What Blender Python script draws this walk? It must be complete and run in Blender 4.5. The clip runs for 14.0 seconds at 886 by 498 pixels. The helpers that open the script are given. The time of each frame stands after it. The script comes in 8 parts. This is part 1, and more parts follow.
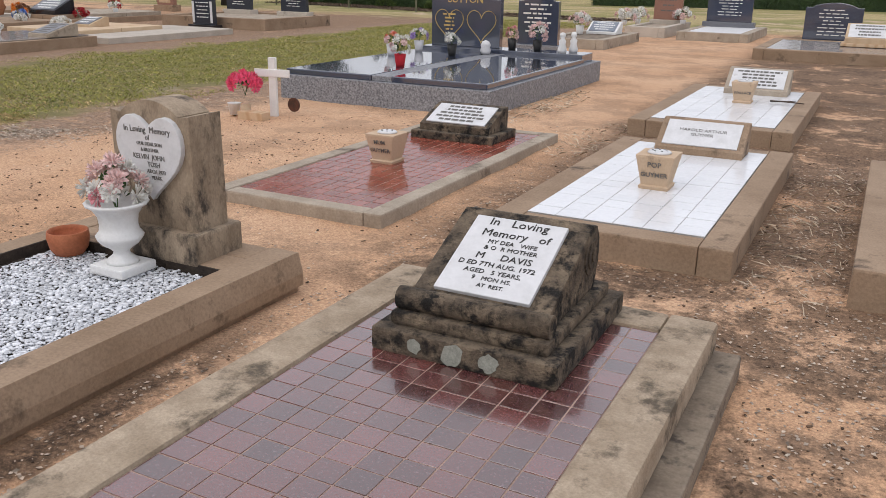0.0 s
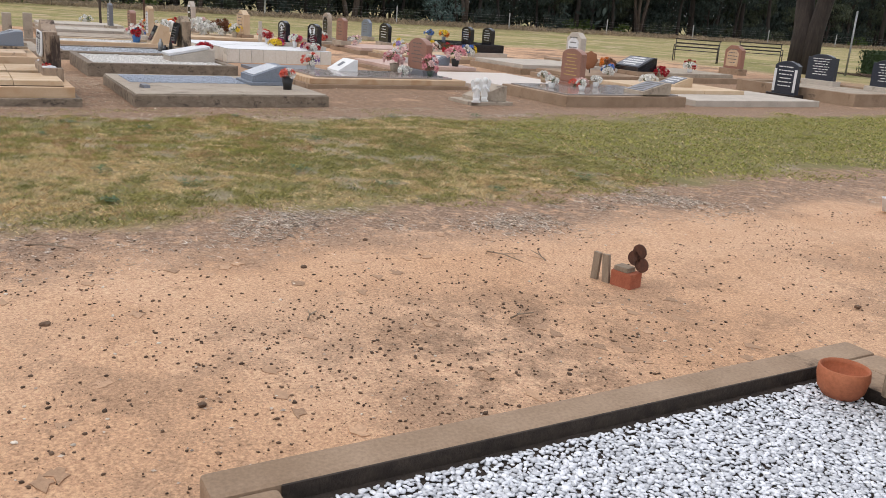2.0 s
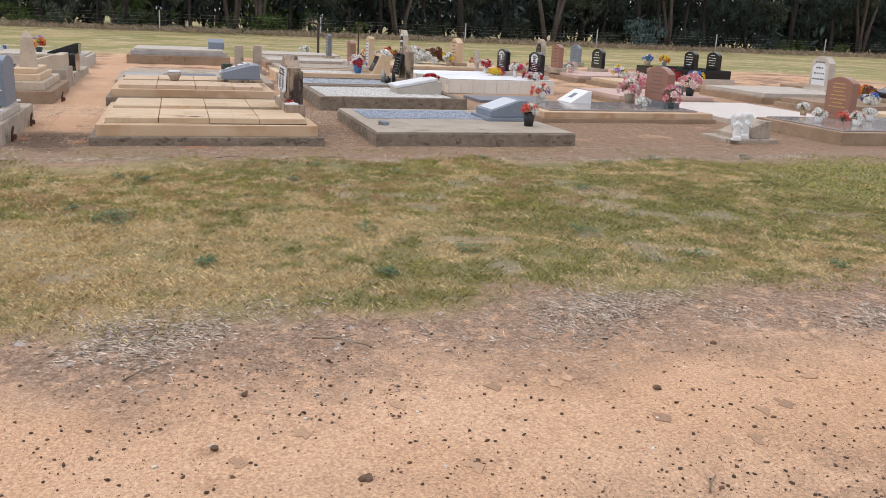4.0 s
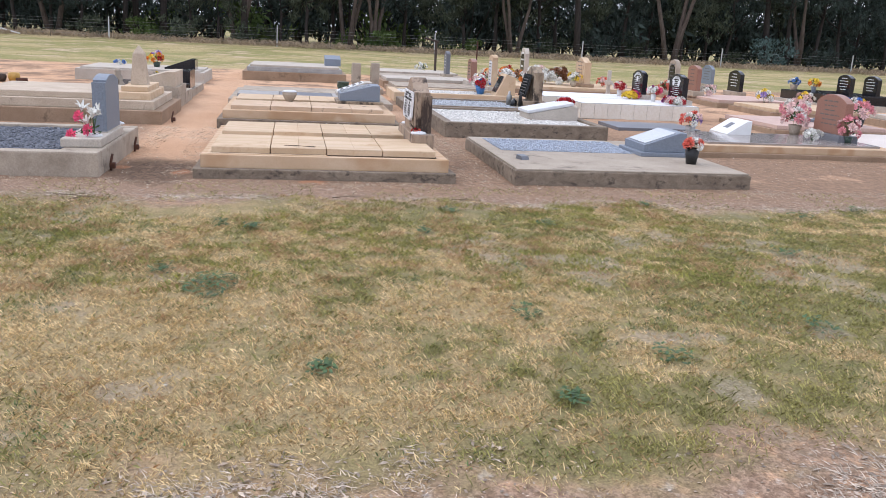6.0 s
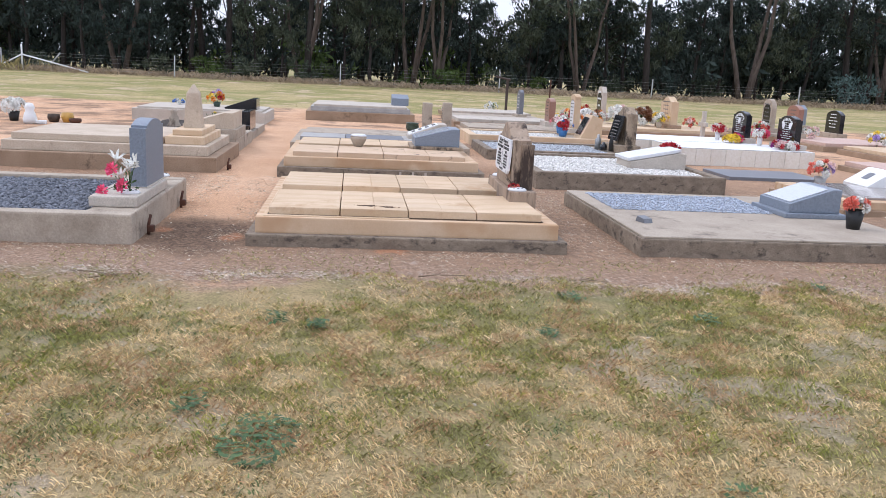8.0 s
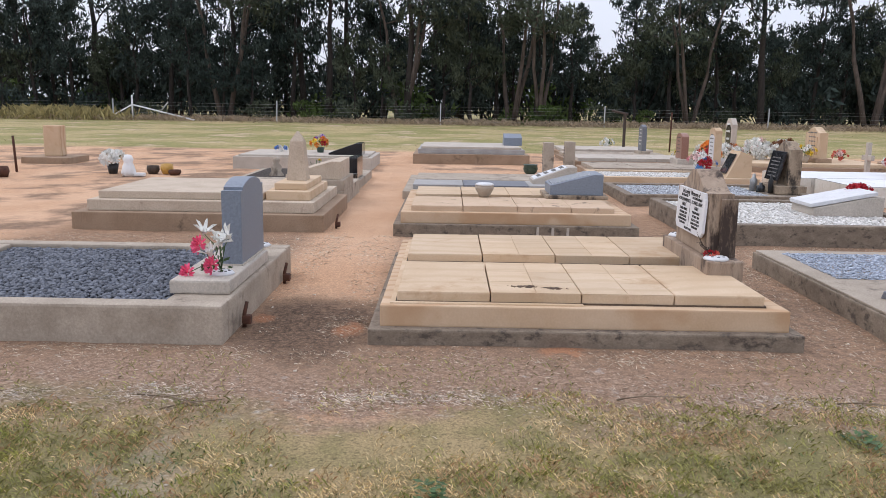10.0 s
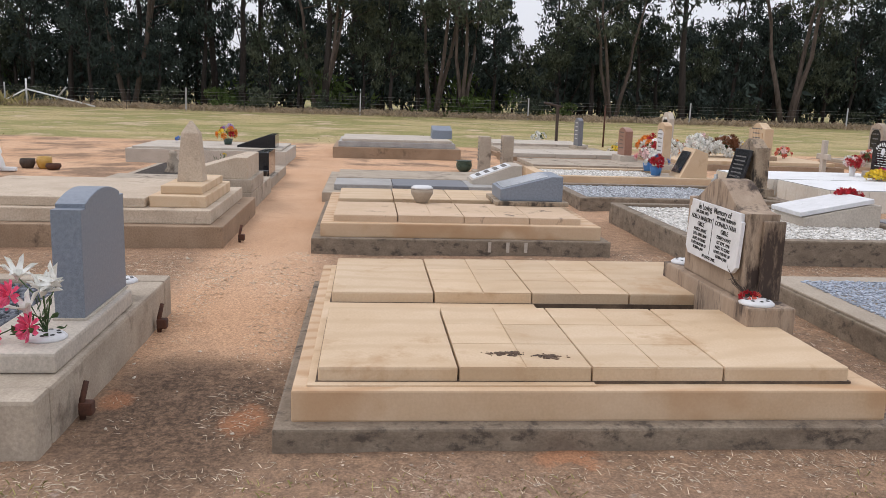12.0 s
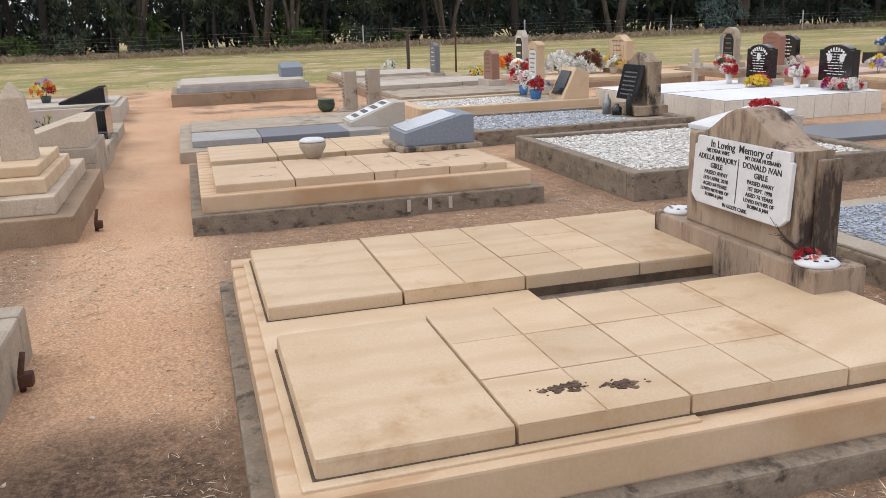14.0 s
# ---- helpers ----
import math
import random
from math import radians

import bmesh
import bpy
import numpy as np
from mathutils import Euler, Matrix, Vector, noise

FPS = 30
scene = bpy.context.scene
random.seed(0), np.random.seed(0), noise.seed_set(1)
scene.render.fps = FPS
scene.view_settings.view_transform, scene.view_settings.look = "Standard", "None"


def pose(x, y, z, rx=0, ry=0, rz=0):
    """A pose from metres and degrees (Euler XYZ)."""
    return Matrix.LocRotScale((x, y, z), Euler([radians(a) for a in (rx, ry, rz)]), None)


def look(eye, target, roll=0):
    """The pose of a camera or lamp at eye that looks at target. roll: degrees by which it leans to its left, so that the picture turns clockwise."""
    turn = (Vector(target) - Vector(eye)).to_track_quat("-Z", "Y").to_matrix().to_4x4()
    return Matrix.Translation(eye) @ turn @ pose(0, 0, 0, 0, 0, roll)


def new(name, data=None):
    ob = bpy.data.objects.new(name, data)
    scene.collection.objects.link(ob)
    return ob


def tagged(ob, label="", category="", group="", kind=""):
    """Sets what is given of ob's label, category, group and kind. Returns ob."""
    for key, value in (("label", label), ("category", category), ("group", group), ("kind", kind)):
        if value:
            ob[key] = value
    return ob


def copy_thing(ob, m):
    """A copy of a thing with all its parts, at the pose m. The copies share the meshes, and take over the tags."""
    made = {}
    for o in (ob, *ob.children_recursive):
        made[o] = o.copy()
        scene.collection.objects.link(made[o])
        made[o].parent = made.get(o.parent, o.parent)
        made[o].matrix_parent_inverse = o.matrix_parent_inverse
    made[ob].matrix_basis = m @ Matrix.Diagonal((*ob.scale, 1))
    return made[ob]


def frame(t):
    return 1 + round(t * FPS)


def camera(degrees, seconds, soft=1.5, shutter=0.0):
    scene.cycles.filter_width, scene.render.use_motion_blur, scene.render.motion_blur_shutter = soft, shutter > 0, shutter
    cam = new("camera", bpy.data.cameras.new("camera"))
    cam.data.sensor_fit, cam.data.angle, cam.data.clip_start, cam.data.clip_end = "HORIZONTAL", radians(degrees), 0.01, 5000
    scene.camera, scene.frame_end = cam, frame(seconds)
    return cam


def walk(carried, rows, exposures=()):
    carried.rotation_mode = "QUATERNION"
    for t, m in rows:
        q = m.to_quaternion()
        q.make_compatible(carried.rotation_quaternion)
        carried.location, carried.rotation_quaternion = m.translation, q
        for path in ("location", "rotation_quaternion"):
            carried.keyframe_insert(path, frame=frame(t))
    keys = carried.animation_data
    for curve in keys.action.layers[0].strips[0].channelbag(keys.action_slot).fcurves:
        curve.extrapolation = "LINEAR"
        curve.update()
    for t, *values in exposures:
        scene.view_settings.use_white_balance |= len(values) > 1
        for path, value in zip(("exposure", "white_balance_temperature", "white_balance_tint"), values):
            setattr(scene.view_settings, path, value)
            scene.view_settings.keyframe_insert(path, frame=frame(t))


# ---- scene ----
cam = camera(55.2, 14.0, soft=0.65)
PATH = [
    (0, (0.025, 0.156, 1.525), (-0.835, 1.849, 0.897), 1.0),
    (0.4, (-0.281, 0.106, 1.52), (-1.265, 1.729, 0.888), 0.1),
    (0.5, (-0.344, 0.092, 1.528), (-1.363, 1.693, 0.898), -0.2),
    (1, (-0.695, 0.036, 1.571), (-1.867, 1.536, 0.957), -0.3),
    (1.4, (-1.019, 0.028, 1.587), (-2.463, 1.299, 1.041), 0.2),
    (1.5, (-1.103, 0.002, 1.577), (-2.619, 1.186, 1.03), 0.7),
    (2, (-1.533, -0.103, 1.537), (-3.197, 0.863, 0.99), 3.8),
    (2.5, (-1.895, -0.254, 1.558), (-3.636, 0.564, 1.01), 2.9),
    (3, (-2.298, -0.318, 1.563), (-4.104, 0.349, 1.022), 1.9),
    (3.2, (-2.435, -0.359, 1.557), (-4.258, 0.257, 1.013), 1.7),
    (5.3, (-4.035, -0.435, 1.58), (-5.886, 0.136, 1.082), 3.3),
    (5.5, (-4.197, -0.428, 1.574), (-6.053, 0.126, 1.076), 3.4),
    (6, (-4.675, -0.437, 1.562), (-6.581, -0.087, 1.067), 3.0),
    (6.5, (-5.119, -0.509, 1.586), (-7.045, -0.236, 1.121), 3.3),
    (7, (-5.581, -0.476, 1.574), (-7.511, -0.238, 1.108), 3.1),
    (7.2, (-5.775, -0.5, 1.552), (-7.707, -0.268, 1.09), 3.3),
    (9.3, (-7.731, -0.686, 1.504), (-9.694, -0.508, 1.167), 1.0),
    (9.5, (-7.94, -0.737, 1.51), (-9.905, -0.584, 1.17), 0.9),
    (10, (-8.375, -0.949, 1.494), (-10.346, -0.96, 1.154), 0.9),
    (10.5, (-8.817, -1.009, 1.464), (-10.781, -1.148, 1.116), 0.2),
    (11, (-9.302, -1.047, 1.431), (-11.267, -1.193, 1.086), 0.1),
    (11.5, (-9.753, -1.097, 1.438), (-11.723, -1.088, 1.09), 1.0),
    (12, (-10.211, -1.072, 1.443), (-12.171, -0.891, 1.087), 1.8),
    (12.5, (-10.567, -1.202, 1.448), (-12.51, -0.968, 1.038), -2.2),
    (13, (-10.841, -1.312, 1.495), (-12.755, -0.942, 1.051), -4.7),
    (13.5, (-11.215, -1.382, 1.481), (-13.076, -0.829, 1.001), -0.7),
    (14, (-11.534, -1.487, 1.453), (-13.391, -0.953, 0.937), -2.0),
]
walk(cam, [(t, look(eye, target, roll)) for t, eye, target, roll in PATH], [(0.0, -0.24, 6650, 11), (1.2, -0.12, 6600, 10), (3.0, -0.06, 6600, 10), (5.5, 0.18, 6100, 13), (7.2, 0.30, 5900, 13), (9.5, 0.08, 6000, 13), (11.0, -0.12, 6500, 12), (12.5, -0.05, 6550, 11), (14.0, 0.02, 6550, 10)])

# ---- sky and light: a bright overcast day ----
world = bpy.data.worlds.new("sky")
scene.world = world
world.use_nodes = True
wn, wl = world.node_tree.nodes, world.node_tree.links
sky = wn.new("ShaderNodeTexSky")
sky.sky_type, sky.sun_disc = "NISHITA", False
sky.sun_elevation, sky.sun_rotation = radians(52), radians(200)
sky.dust_density, sky.air_density = 4.0, 1.0
cloud = wn.new("ShaderNodeMix")
cloud.data_type = "RGBA"
cloud.inputs[0].default_value = 0.8
cloud.inputs[7].default_value = (8.35, 8.6, 9.4, 1)
wl.new(sky.outputs[0], cloud.inputs[6])
# an overcast dome is about three times as bright overhead as at the horizon
way = wn.new("ShaderNodeTexCoord")
up = wn.new("ShaderNodeSeparateXYZ")
dome = wn.new("ShaderNodeMapRange")
dome.inputs["From Min"].default_value, dome.inputs["From Max"].default_value = 0.0, 1.0
dome.inputs["To Min"].default_value, dome.inputs["To Max"].default_value = 1.1, 1.68
veil = wn.new("ShaderNodeVectorMath")
veil.operation = "SCALE"
wl.new(way.outputs["Generated"], up.inputs[0])
wl.new(up.outputs[2], dome.inputs["Value"])
wl.new(cloud.outputs[2], veil.inputs[0])
wl.new(dome.outputs["Result"], veil.inputs["Scale"])
wl.new(veil.outputs[0], wn["Background"].inputs[0])
wn["Background"].inputs[1].default_value = 0.1
sun = new("sun", bpy.data.lights.new("sun", "SUN"))
sun.data.energy, sun.data.angle, sun.data.color = 0.55, radians(25), (1.0, 0.975, 0.95)
sun.matrix_world = look((0, 0, 30), (0 + 30 / math.tan(radians(52)) * math.sin(radians(20)), 30 / math.tan(radians(52)) * math.cos(radians(20)), 0))


# ---- materials ----
def mat(name, c1, c2, rough=0.85, scale=3.0, fine=60.0, bump=0.25, depth=0.01, stain=None, metal=0.0, spec=0.4, island=0.0, obj=0.0, stretch=(1, 1, 1), grain=0.3, bands=None):
    """Two-scale mottled surface. stain: (colour, threshold 0..1, scale). island, obj: brightness spread from piece to piece."""
    m = bpy.data.materials.new(name)
    m.use_nodes = True
    n, l = m.node_tree.nodes, m.node_tree.links
    b = n["Principled BSDF"]
    b.inputs["Metallic"].default_value = metal
    b.inputs["Specular IOR Level"].default_value = spec
    geo = n.new("ShaderNodeNewGeometry")
    mp = n.new("ShaderNodeMapping")
    mp.inputs["Scale"].default_value = stretch
    l.new(geo.outputs["Position"], mp.inputs[0])

    def noise_at(sc, detail, ro=0.6):
        x = n.new("ShaderNodeTexNoise")
        x.inputs["Scale"].default_value, x.inputs["Detail"].default_value, x.inputs["Roughness"].default_value = sc, detail, ro
        l.new(mp.outputs[0], x.inputs["Vector"])
        return x.outputs["Fac"]

    def ramp(src, lo, hi):
        x = n.new("ShaderNodeMapRange")
        x.inputs["From Min"].default_value, x.inputs["From Max"].default_value = lo, hi
        l.new(src, x.inputs["Value"])
        return x.outputs["Result"]

    def mix(f, a, c, mode="MIX"):
        x = n.new("ShaderNodeMix")
        x.data_type, x.blend_type = "RGBA", mode
        for sock, v in ((x.inputs[0], f), (x.inputs[6], a), (x.inputs[7], c)):
            if isinstance(v, (tuple, list)):
                sock.default_value = (*v, 1)
            elif isinstance(v, (int, float)):
                sock.default_value = v
            else:
                l.new(v, sock)
        return x.outputs[2]

    big = noise_at(scale, 5)
    small = noise_at(fine, 3)
    col = mix(ramp(big, 0.3, 0.7), c1, c2)
    col = mix(grain, col, mix(ramp(small, 0.3, 0.7), (0.25, 0.25, 0.25), (0.75, 0.75, 0.75)), "OVERLAY")
    if bands:
        wv = n.new("ShaderNodeTexWave")
        wv.inputs["Scale"].default_value, wv.inputs["Distortion"].default_value, wv.inputs["Detail"].default_value, wv.inputs["Detail Scale"].default_value = bands[1], 9.0, 3.0, 0.7
        l.new(mp.outputs[0], wv.inputs["Vector"])
        col = mix(ramp(wv.outputs["Fac"], 0.5, 1.5), col, bands[0])
    if island or obj:
        src = n.new("ShaderNodeObjectInfo").outputs["Random"] if obj else geo.outputs["Random Per Island"]
        hsv = n.new("ShaderNodeHueSaturation")
        l.new(col, hsv.inputs["Color"])
        k = obj or island
        x = n.new("ShaderNodeMapRange")
        x.inputs["To Min"].default_value, x.inputs["To Max"].default_value = 1 - k, 1 + k
        l.new(src, x.inputs["Value"])
        l.new(x.outputs["Result"], hsv.inputs["Value"])
        col = hsv.outputs["Color"]
    if stain:
        sc, th, ss = stain
        col = mix(ramp(noise_at(ss, 8, 0.7), th, th + 0.12), col, sc)
    l.new(col, b.inputs["Base Color"])
    rr = n.new("ShaderNodeMapRange")
    rr.inputs["To Min"].default_value, rr.inputs["To Max"].default_value = max(0.02, rough - 0.12), min(1, rough + 0.12)
    l.new(big, rr.inputs["Value"])
    l.new(rr.outputs["Result"], b.inputs["Roughness"])
    if bump:
        bp = n.new("ShaderNodeBump")
        bp.inputs["Strength"].default_value, bp.inputs["Distance"].default_value = bump, depth
        l.new(small, bp.inputs["Height"])
        l.new(bp.outputs[0], b.inputs["Normal"])
    return m


M = {}
M["sandstone"] = mat("sandstone", (0.535, 0.385, 0.24), (0.62, 0.48, 0.335), 0.85, 1.6, 90, 0.2, 0.002, ((0.47, 0.315, 0.185), 0.56, 2.3), grain=0.14, obj=0.08, bands=((0.50, 0.355, 0.22), 1.3))
M["sandstone_kerb"] = mat("sandstone_kerb", (0.50, 0.34, 0.205), (0.61, 0.455, 0.31), 0.85, 2, 80, 0.2, 0.003, ((0.14, 0.105, 0.075), 0.69, 3.1), grain=0.1, bands=((0.40, 0.215, 0.095), 1.9), obj=0.06)
M["sandstone_old"] = mat("sandstone_old", (0.23, 0.172, 0.118), (0.42, 0.33, 0.235), 0.9, 6, 70, 0.6, 0.006, ((0.06, 0.048, 0.038), 0.51, 4.5), stretch=(1.4, 1.4, 0.8))
M["sandstone_edge"] = mat("sandstone_edge", (0.29, 0.22, 0.15), (0.47, 0.375, 0.275), 0.9, 8, 110, 0.9, 0.005, ((0.115, 0.09, 0.063), 0.535, 5.5))
M["sandstone_brown"] = mat("sandstone_brown", (0.26, 0.185, 0.13), (0.42, 0.325, 0.24), 0.88, 3, 80, 0.3, 0.003, ((0.055, 0.038, 0.03), 0.475, 2.6), grain=0.2, stretch=(2.2, 2.2, 0.5))
M["slab_grey"] = mat("slab_grey", (0.30, 0.285, 0.27), (0.42, 0.405, 0.385), 0.6, 3, 70, 0.1, 0.002, ((0.20, 0.18, 0.165), 0.6, 2))
M["sandstone_worn"] = mat("sandstone_worn", (0.52, 0.375, 0.245), (0.60, 0.45, 0.32), 0.88, 2, 80, 0.3, 0.003, ((0.09, 0.065, 0.05), 0.585, 3.2), grain=0.15, stretch=(1.6, 1.6, 0.7))
M["concrete"] = mat("concrete", (0.31, 0.255, 0.195), (0.45, 0.38, 0.30), 0.9, 4, 70, 0.4, 0.004, ((0.13, 0.10, 0.075), 0.56, 2.4))
M["concrete_dark"] = mat("concrete_dark", (0.17, 0.13, 0.095), (0.29, 0.235, 0.175), 0.92, 7, 60, 0.5, 0.006, ((0.085, 0.068, 0.053), 0.53, 9), stretch=(1, 1, 1.5))
M["concrete_brown"] = mat("concrete_brown", (0.25, 0.168, 0.105), (0.37, 0.265, 0.18), 0.85, 2.5, 70, 0.25, 0.004, ((0.075, 0.052, 0.036), 0.585, 2.6))
M["concrete_pale"] = mat("concrete_pale", (0.42, 0.37, 0.31), (0.54, 0.48, 0.41), 0.88, 3, 60, 0.25, 0.004, ((0.20, 0.165, 0.13), 0.62, 1.8))
M["lichen_stone"] = mat("lichen_stone", (0.03, 0.023, 0.018), (0.25, 0.19, 0.13), 0.95, 9, 110, 1.0, 0.01, ((0.013, 0.011, 0.009), 0.48, 12))
M["lichen"] = mat("lichen", (0.36, 0.36, 0.31), (0.24, 0.25, 0.21), 0.95, 40, 150, 0.6, 0.004)
M["granite_grey"] = mat("granite_grey", (0.12, 0.125, 0.14), (0.20, 0.205, 0.225), 0.45, 90, 260, 0.05, 0.001)
M["granite_blue"] = mat("granite_blue", (0.035, 0.045, 0.075), (0.06, 0.075, 0.115), 0.1, 120, 300, 0.0, 0.001, spec=0.6)
M["granite_rough"] = mat("granite_rough", (0.08, 0.083, 0.094), (0.38, 0.385, 0.405), 0.5, 45, 160, 0.2, 0.002)
M["granite_black"] = mat("granite_black", (0.012, 0.012, 0.014), (0.022, 0.022, 0.025), 0.12, 80, 200, 0.0, 0.001, spec=0.6)
M["granite_navy"] = mat("granite_navy", (0.022, 0.027, 0.038), (0.045, 0.052, 0.068), 0.18, 80, 200, 0.0, 0.001, spec=0.6)
M["slab_polish"] = mat("slab_polish", (0.24, 0.205, 0.185), (0.33, 0.285, 0.255), 0.16, 30, 160, 0.0, 0.001, spec=0.7)
M["slab_bright"] = mat("slab_bright", (0.58, 0.51, 0.45), (0.68, 0.60, 0.53), 0.45, 2.5, 60, 0.1, 0.002, ((0.45, 0.37, 0.31), 0.62, 2))
M["concrete_cream"] = mat("concrete_cream", (0.44, 0.35, 0.26), (0.56, 0.465, 0.36), 0.88, 3, 60, 0.25, 0.004, ((0.24, 0.175, 0.125), 0.60, 2.2))
M["granite_red"] = mat("granite_red", (0.25, 0.12, 0.085), (0.33, 0.18, 0.13), 0.35, 60, 200, 0.05, 0.001)
# polished desk tops: the mirrored bright sky is put into the pale base colour
M["granite_sky_sheen"] = mat("granite_sky_sheen", (0.44, 0.46, 0.49), (0.52, 0.54, 0.57), 0.15, 50, 200, 0.0, 0.001, spec=0.8)
M["post_grey"] = mat("post_grey", (0.42, 0.43, 0.43), (0.52, 0.52, 0.51), 0.6, 8, 60, 0.1, 0.002)
M["concrete_worn"] = mat("concrete_worn", (0.32, 0.265, 0.205), (0.43, 0.365, 0.29), 0.9, 2.5, 70, 0.35, 0.004, ((0.12, 0.095, 0.075), 0.56, 2.0))
M["granite_slate"] = mat("granite_slate", (0.16, 0.185, 0.225), (0.235, 0.265, 0.31), 0.45, 50, 200, 0.1, 0.002)
M["marble"] = mat("marble", (0.60, 0.60, 0.60), (0.72, 0.72, 0.73), 0.5, 9, 50, 0.06, 0.002, ((0.40, 0.38, 0.36), 0.62, 6), grain=0.15)
M["white_tile"] = mat("white_tile", (0.76, 0.77, 0.79), (0.80, 0.81, 0.83), 0.14, 2, 30, 0.0, 0.001, spec=0.5, obj=0.03)
M["dull_tile"] = mat("dull_tile", (0.76, 0.765, 0.77), (0.80, 0.805, 0.81), 0.5, 2, 30, 0.0, 0.001, obj=0.03)
M["cream_tile"] = mat("cream_tile", (0.68, 0.63, 0.55), (0.74, 0.70, 0.62), 0.3, 2, 30, 0.0, 0.001, obj=0.04)
M["plum_tile"] = mat("plum_tile", (0.14, 0.038, 0.032), (0.105, 0.04, 0.04), 0.2, 5, 160, 0.45, 0.001, ((0.20, 0.13, 0.14), 0.54, 90), obj=0.42, spec=1.0)
wet = M["plum_tile"].node_tree.nodes["Principled BSDF"]
blue = M["granite_blue"].node_tree.nodes["Principled BSDF"]
blue.inputs["Coat Weight"].default_value, blue.inputs["Coat IOR"].default_value = 1.0, 1.7
wet.inputs["Coat Weight"].default_value, wet.inputs["Coat Roughness"].default_value, wet.inputs["Coat IOR"].default_value = 1.0, 0.08, 1.7
M["red_tile"] = mat("red_tile", (0.22, 0.052, 0.034), (0.30, 0.082, 0.052), 0.16, 4, 120, 0.08, 0.001, obj=0.2, spec=0.6)
M["grout_pink"] = mat("grout_pink", (0.34, 0.23, 0.185), (0.46, 0.33, 0.27), 0.8, 12, 90, 0.2)
M["grout"] = mat("grout", (0.30, 0.29, 0.27), (0.42, 0.41, 0.39), 0.85, 12, 90, 0.2)
M["pink_slab"] = mat("pink_slab", (0.50, 0.34, 0.28), (0.58, 0.42, 0.35), 0.6, 2.5, 60, 0.15, 0.003, ((0.33, 0.24, 0.20), 0.63, 2))
M["pebble_white"] = mat("pebble_white", (0.62, 0.635, 0.67), (0.78, 0.79, 0.81), 0.5, 25, 140, 0.1, 0.001, island=0.28)
M["pebble_cream"] = mat("pebble_cream", (0.60, 0.575, 0.53), (0.76, 0.735, 0.69), 0.6, 25, 140, 0.1, 0.001, island=0.22)
M["gravel_slate"] = mat("gravel_slate", (0.07, 0.077, 0.095), (0.155, 0.165, 0.19), 0.6, 20, 120, 0.15, 0.002, island=0.5)
M["gravel_blue"] = mat("gravel_blue", (0.36, 0.38, 0.41), (0.50, 0.52, 0.55), 0.6, 20, 120, 0.15, 0.002, island=0.35)
M["gravel_pale"] = mat("gravel_pale", (0.33, 0.37, 0.44), (0.44, 0.48, 0.55), 0.6, 20, 120, 0.15, 0.002, island=0.18)
M["soil_dark"] = mat("soil_dark", (0.025, 0.018, 0.014), (0.06, 0.045, 0.034), 0.95, 14, 80, 0.6, 0.01)
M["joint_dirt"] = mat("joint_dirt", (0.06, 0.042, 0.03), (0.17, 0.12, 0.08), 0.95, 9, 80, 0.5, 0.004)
M["clod"] = mat("clod", (0.055, 0.034, 0.022), (0.16, 0.10, 0.062), 0.95, 14, 120, 0.5, 0.004, island=0.4)
M["stone_chip"] = mat("stone_chip", (0.52, 0.44, 0.34), (0.66, 0.58, 0.48), 0.85, 14, 120, 0.3, 0.003, island=0.3)
M["terracotta"] = mat("terracotta", (0.36, 0.105, 0.045), (0.44, 0.15, 0.07), 0.75, 6, 80, 0.15, 0.002)
M["brick"] = mat("brick", (0.30, 0.085, 0.045), (0.38, 0.13, 0.07), 0.9, 12, 90, 0.4, 0.004)
M["white_paint"] = mat("white_paint", (0.72, 0.72, 0.70), (0.80, 0.80, 0.79), 0.55, 6, 70, 0.15, 0.002, ((0.5, 0.46, 0.4), 0.68, 8))
M["wood_grey"] = mat("wood_grey", (0.20, 0.15, 0.105), (0.31, 0.245, 0.18), 0.9, 5, 60, 0.5, 0.004, stretch=(6, 6, 1))
M["wood_dark"] = mat("wood_dark", (0.045, 0.032, 0.024), (0.09, 0.065, 0.05), 0.8, 6, 60, 0.3, 0.003, stretch=(6, 6, 1))
M["letter_black"] = mat("letter_black", (0.018, 0.017, 0.016), (0.05, 0.047, 0.043), 0.7, 30, 120, 0.0)
M["letter_grey"] = mat("letter_grey", (0.10, 0.095, 0.088), (0.19, 0.18, 0.165), 0.8, 30, 120, 0.0)
M["letter_white"] = mat("letter_white", (0.66, 0.66, 0.64), (0.76, 0.76, 0.74), 0.6, 30, 120, 0.0)
M["letter_gold"] = mat("letter_gold", (0.50, 0.34, 0.10), (0.62, 0.45, 0.16), 0.4, 30, 120, 0.0)
M["steel"] = mat("steel", (0.30, 0.30, 0.29), (0.42, 0.42, 0.41), 0.5, 10, 80, 0.1, 0.002, metal=0.8)
M["iron_dark"] = mat("iron_dark", (0.03, 0.028, 0.026), (0.07, 0.055, 0.045), 0.7, 10, 80, 0.2, 0.002)
M["rust"] = mat("rust", (0.05, 0.025, 0.017), (0.12, 0.05, 0.03), 0.9, 20, 90, 0.4, 0.003)
M["plastic_black"] = mat("plastic_black", (0.012, 0.012, 0.012), (0.025, 0.025, 0.025), 0.4, 10, 80, 0.05)
M["plastic_blue"] = mat("plastic_blue", (0.05, 0.17, 0.42), (0.07, 0.22, 0.48), 0.4, 10, 80, 0.05)
M["ceramic_green"] = mat("ceramic_green", (0.035, 0.065, 0.05), (0.07, 0.11, 0.085), 0.3, 10, 80, 0.05)
M["ceramic_ochre"] = mat("ceramic_ochre", (0.46, 0.26, 0.05), (0.56, 0.34, 0.09), 0.4, 10, 80, 0.05)
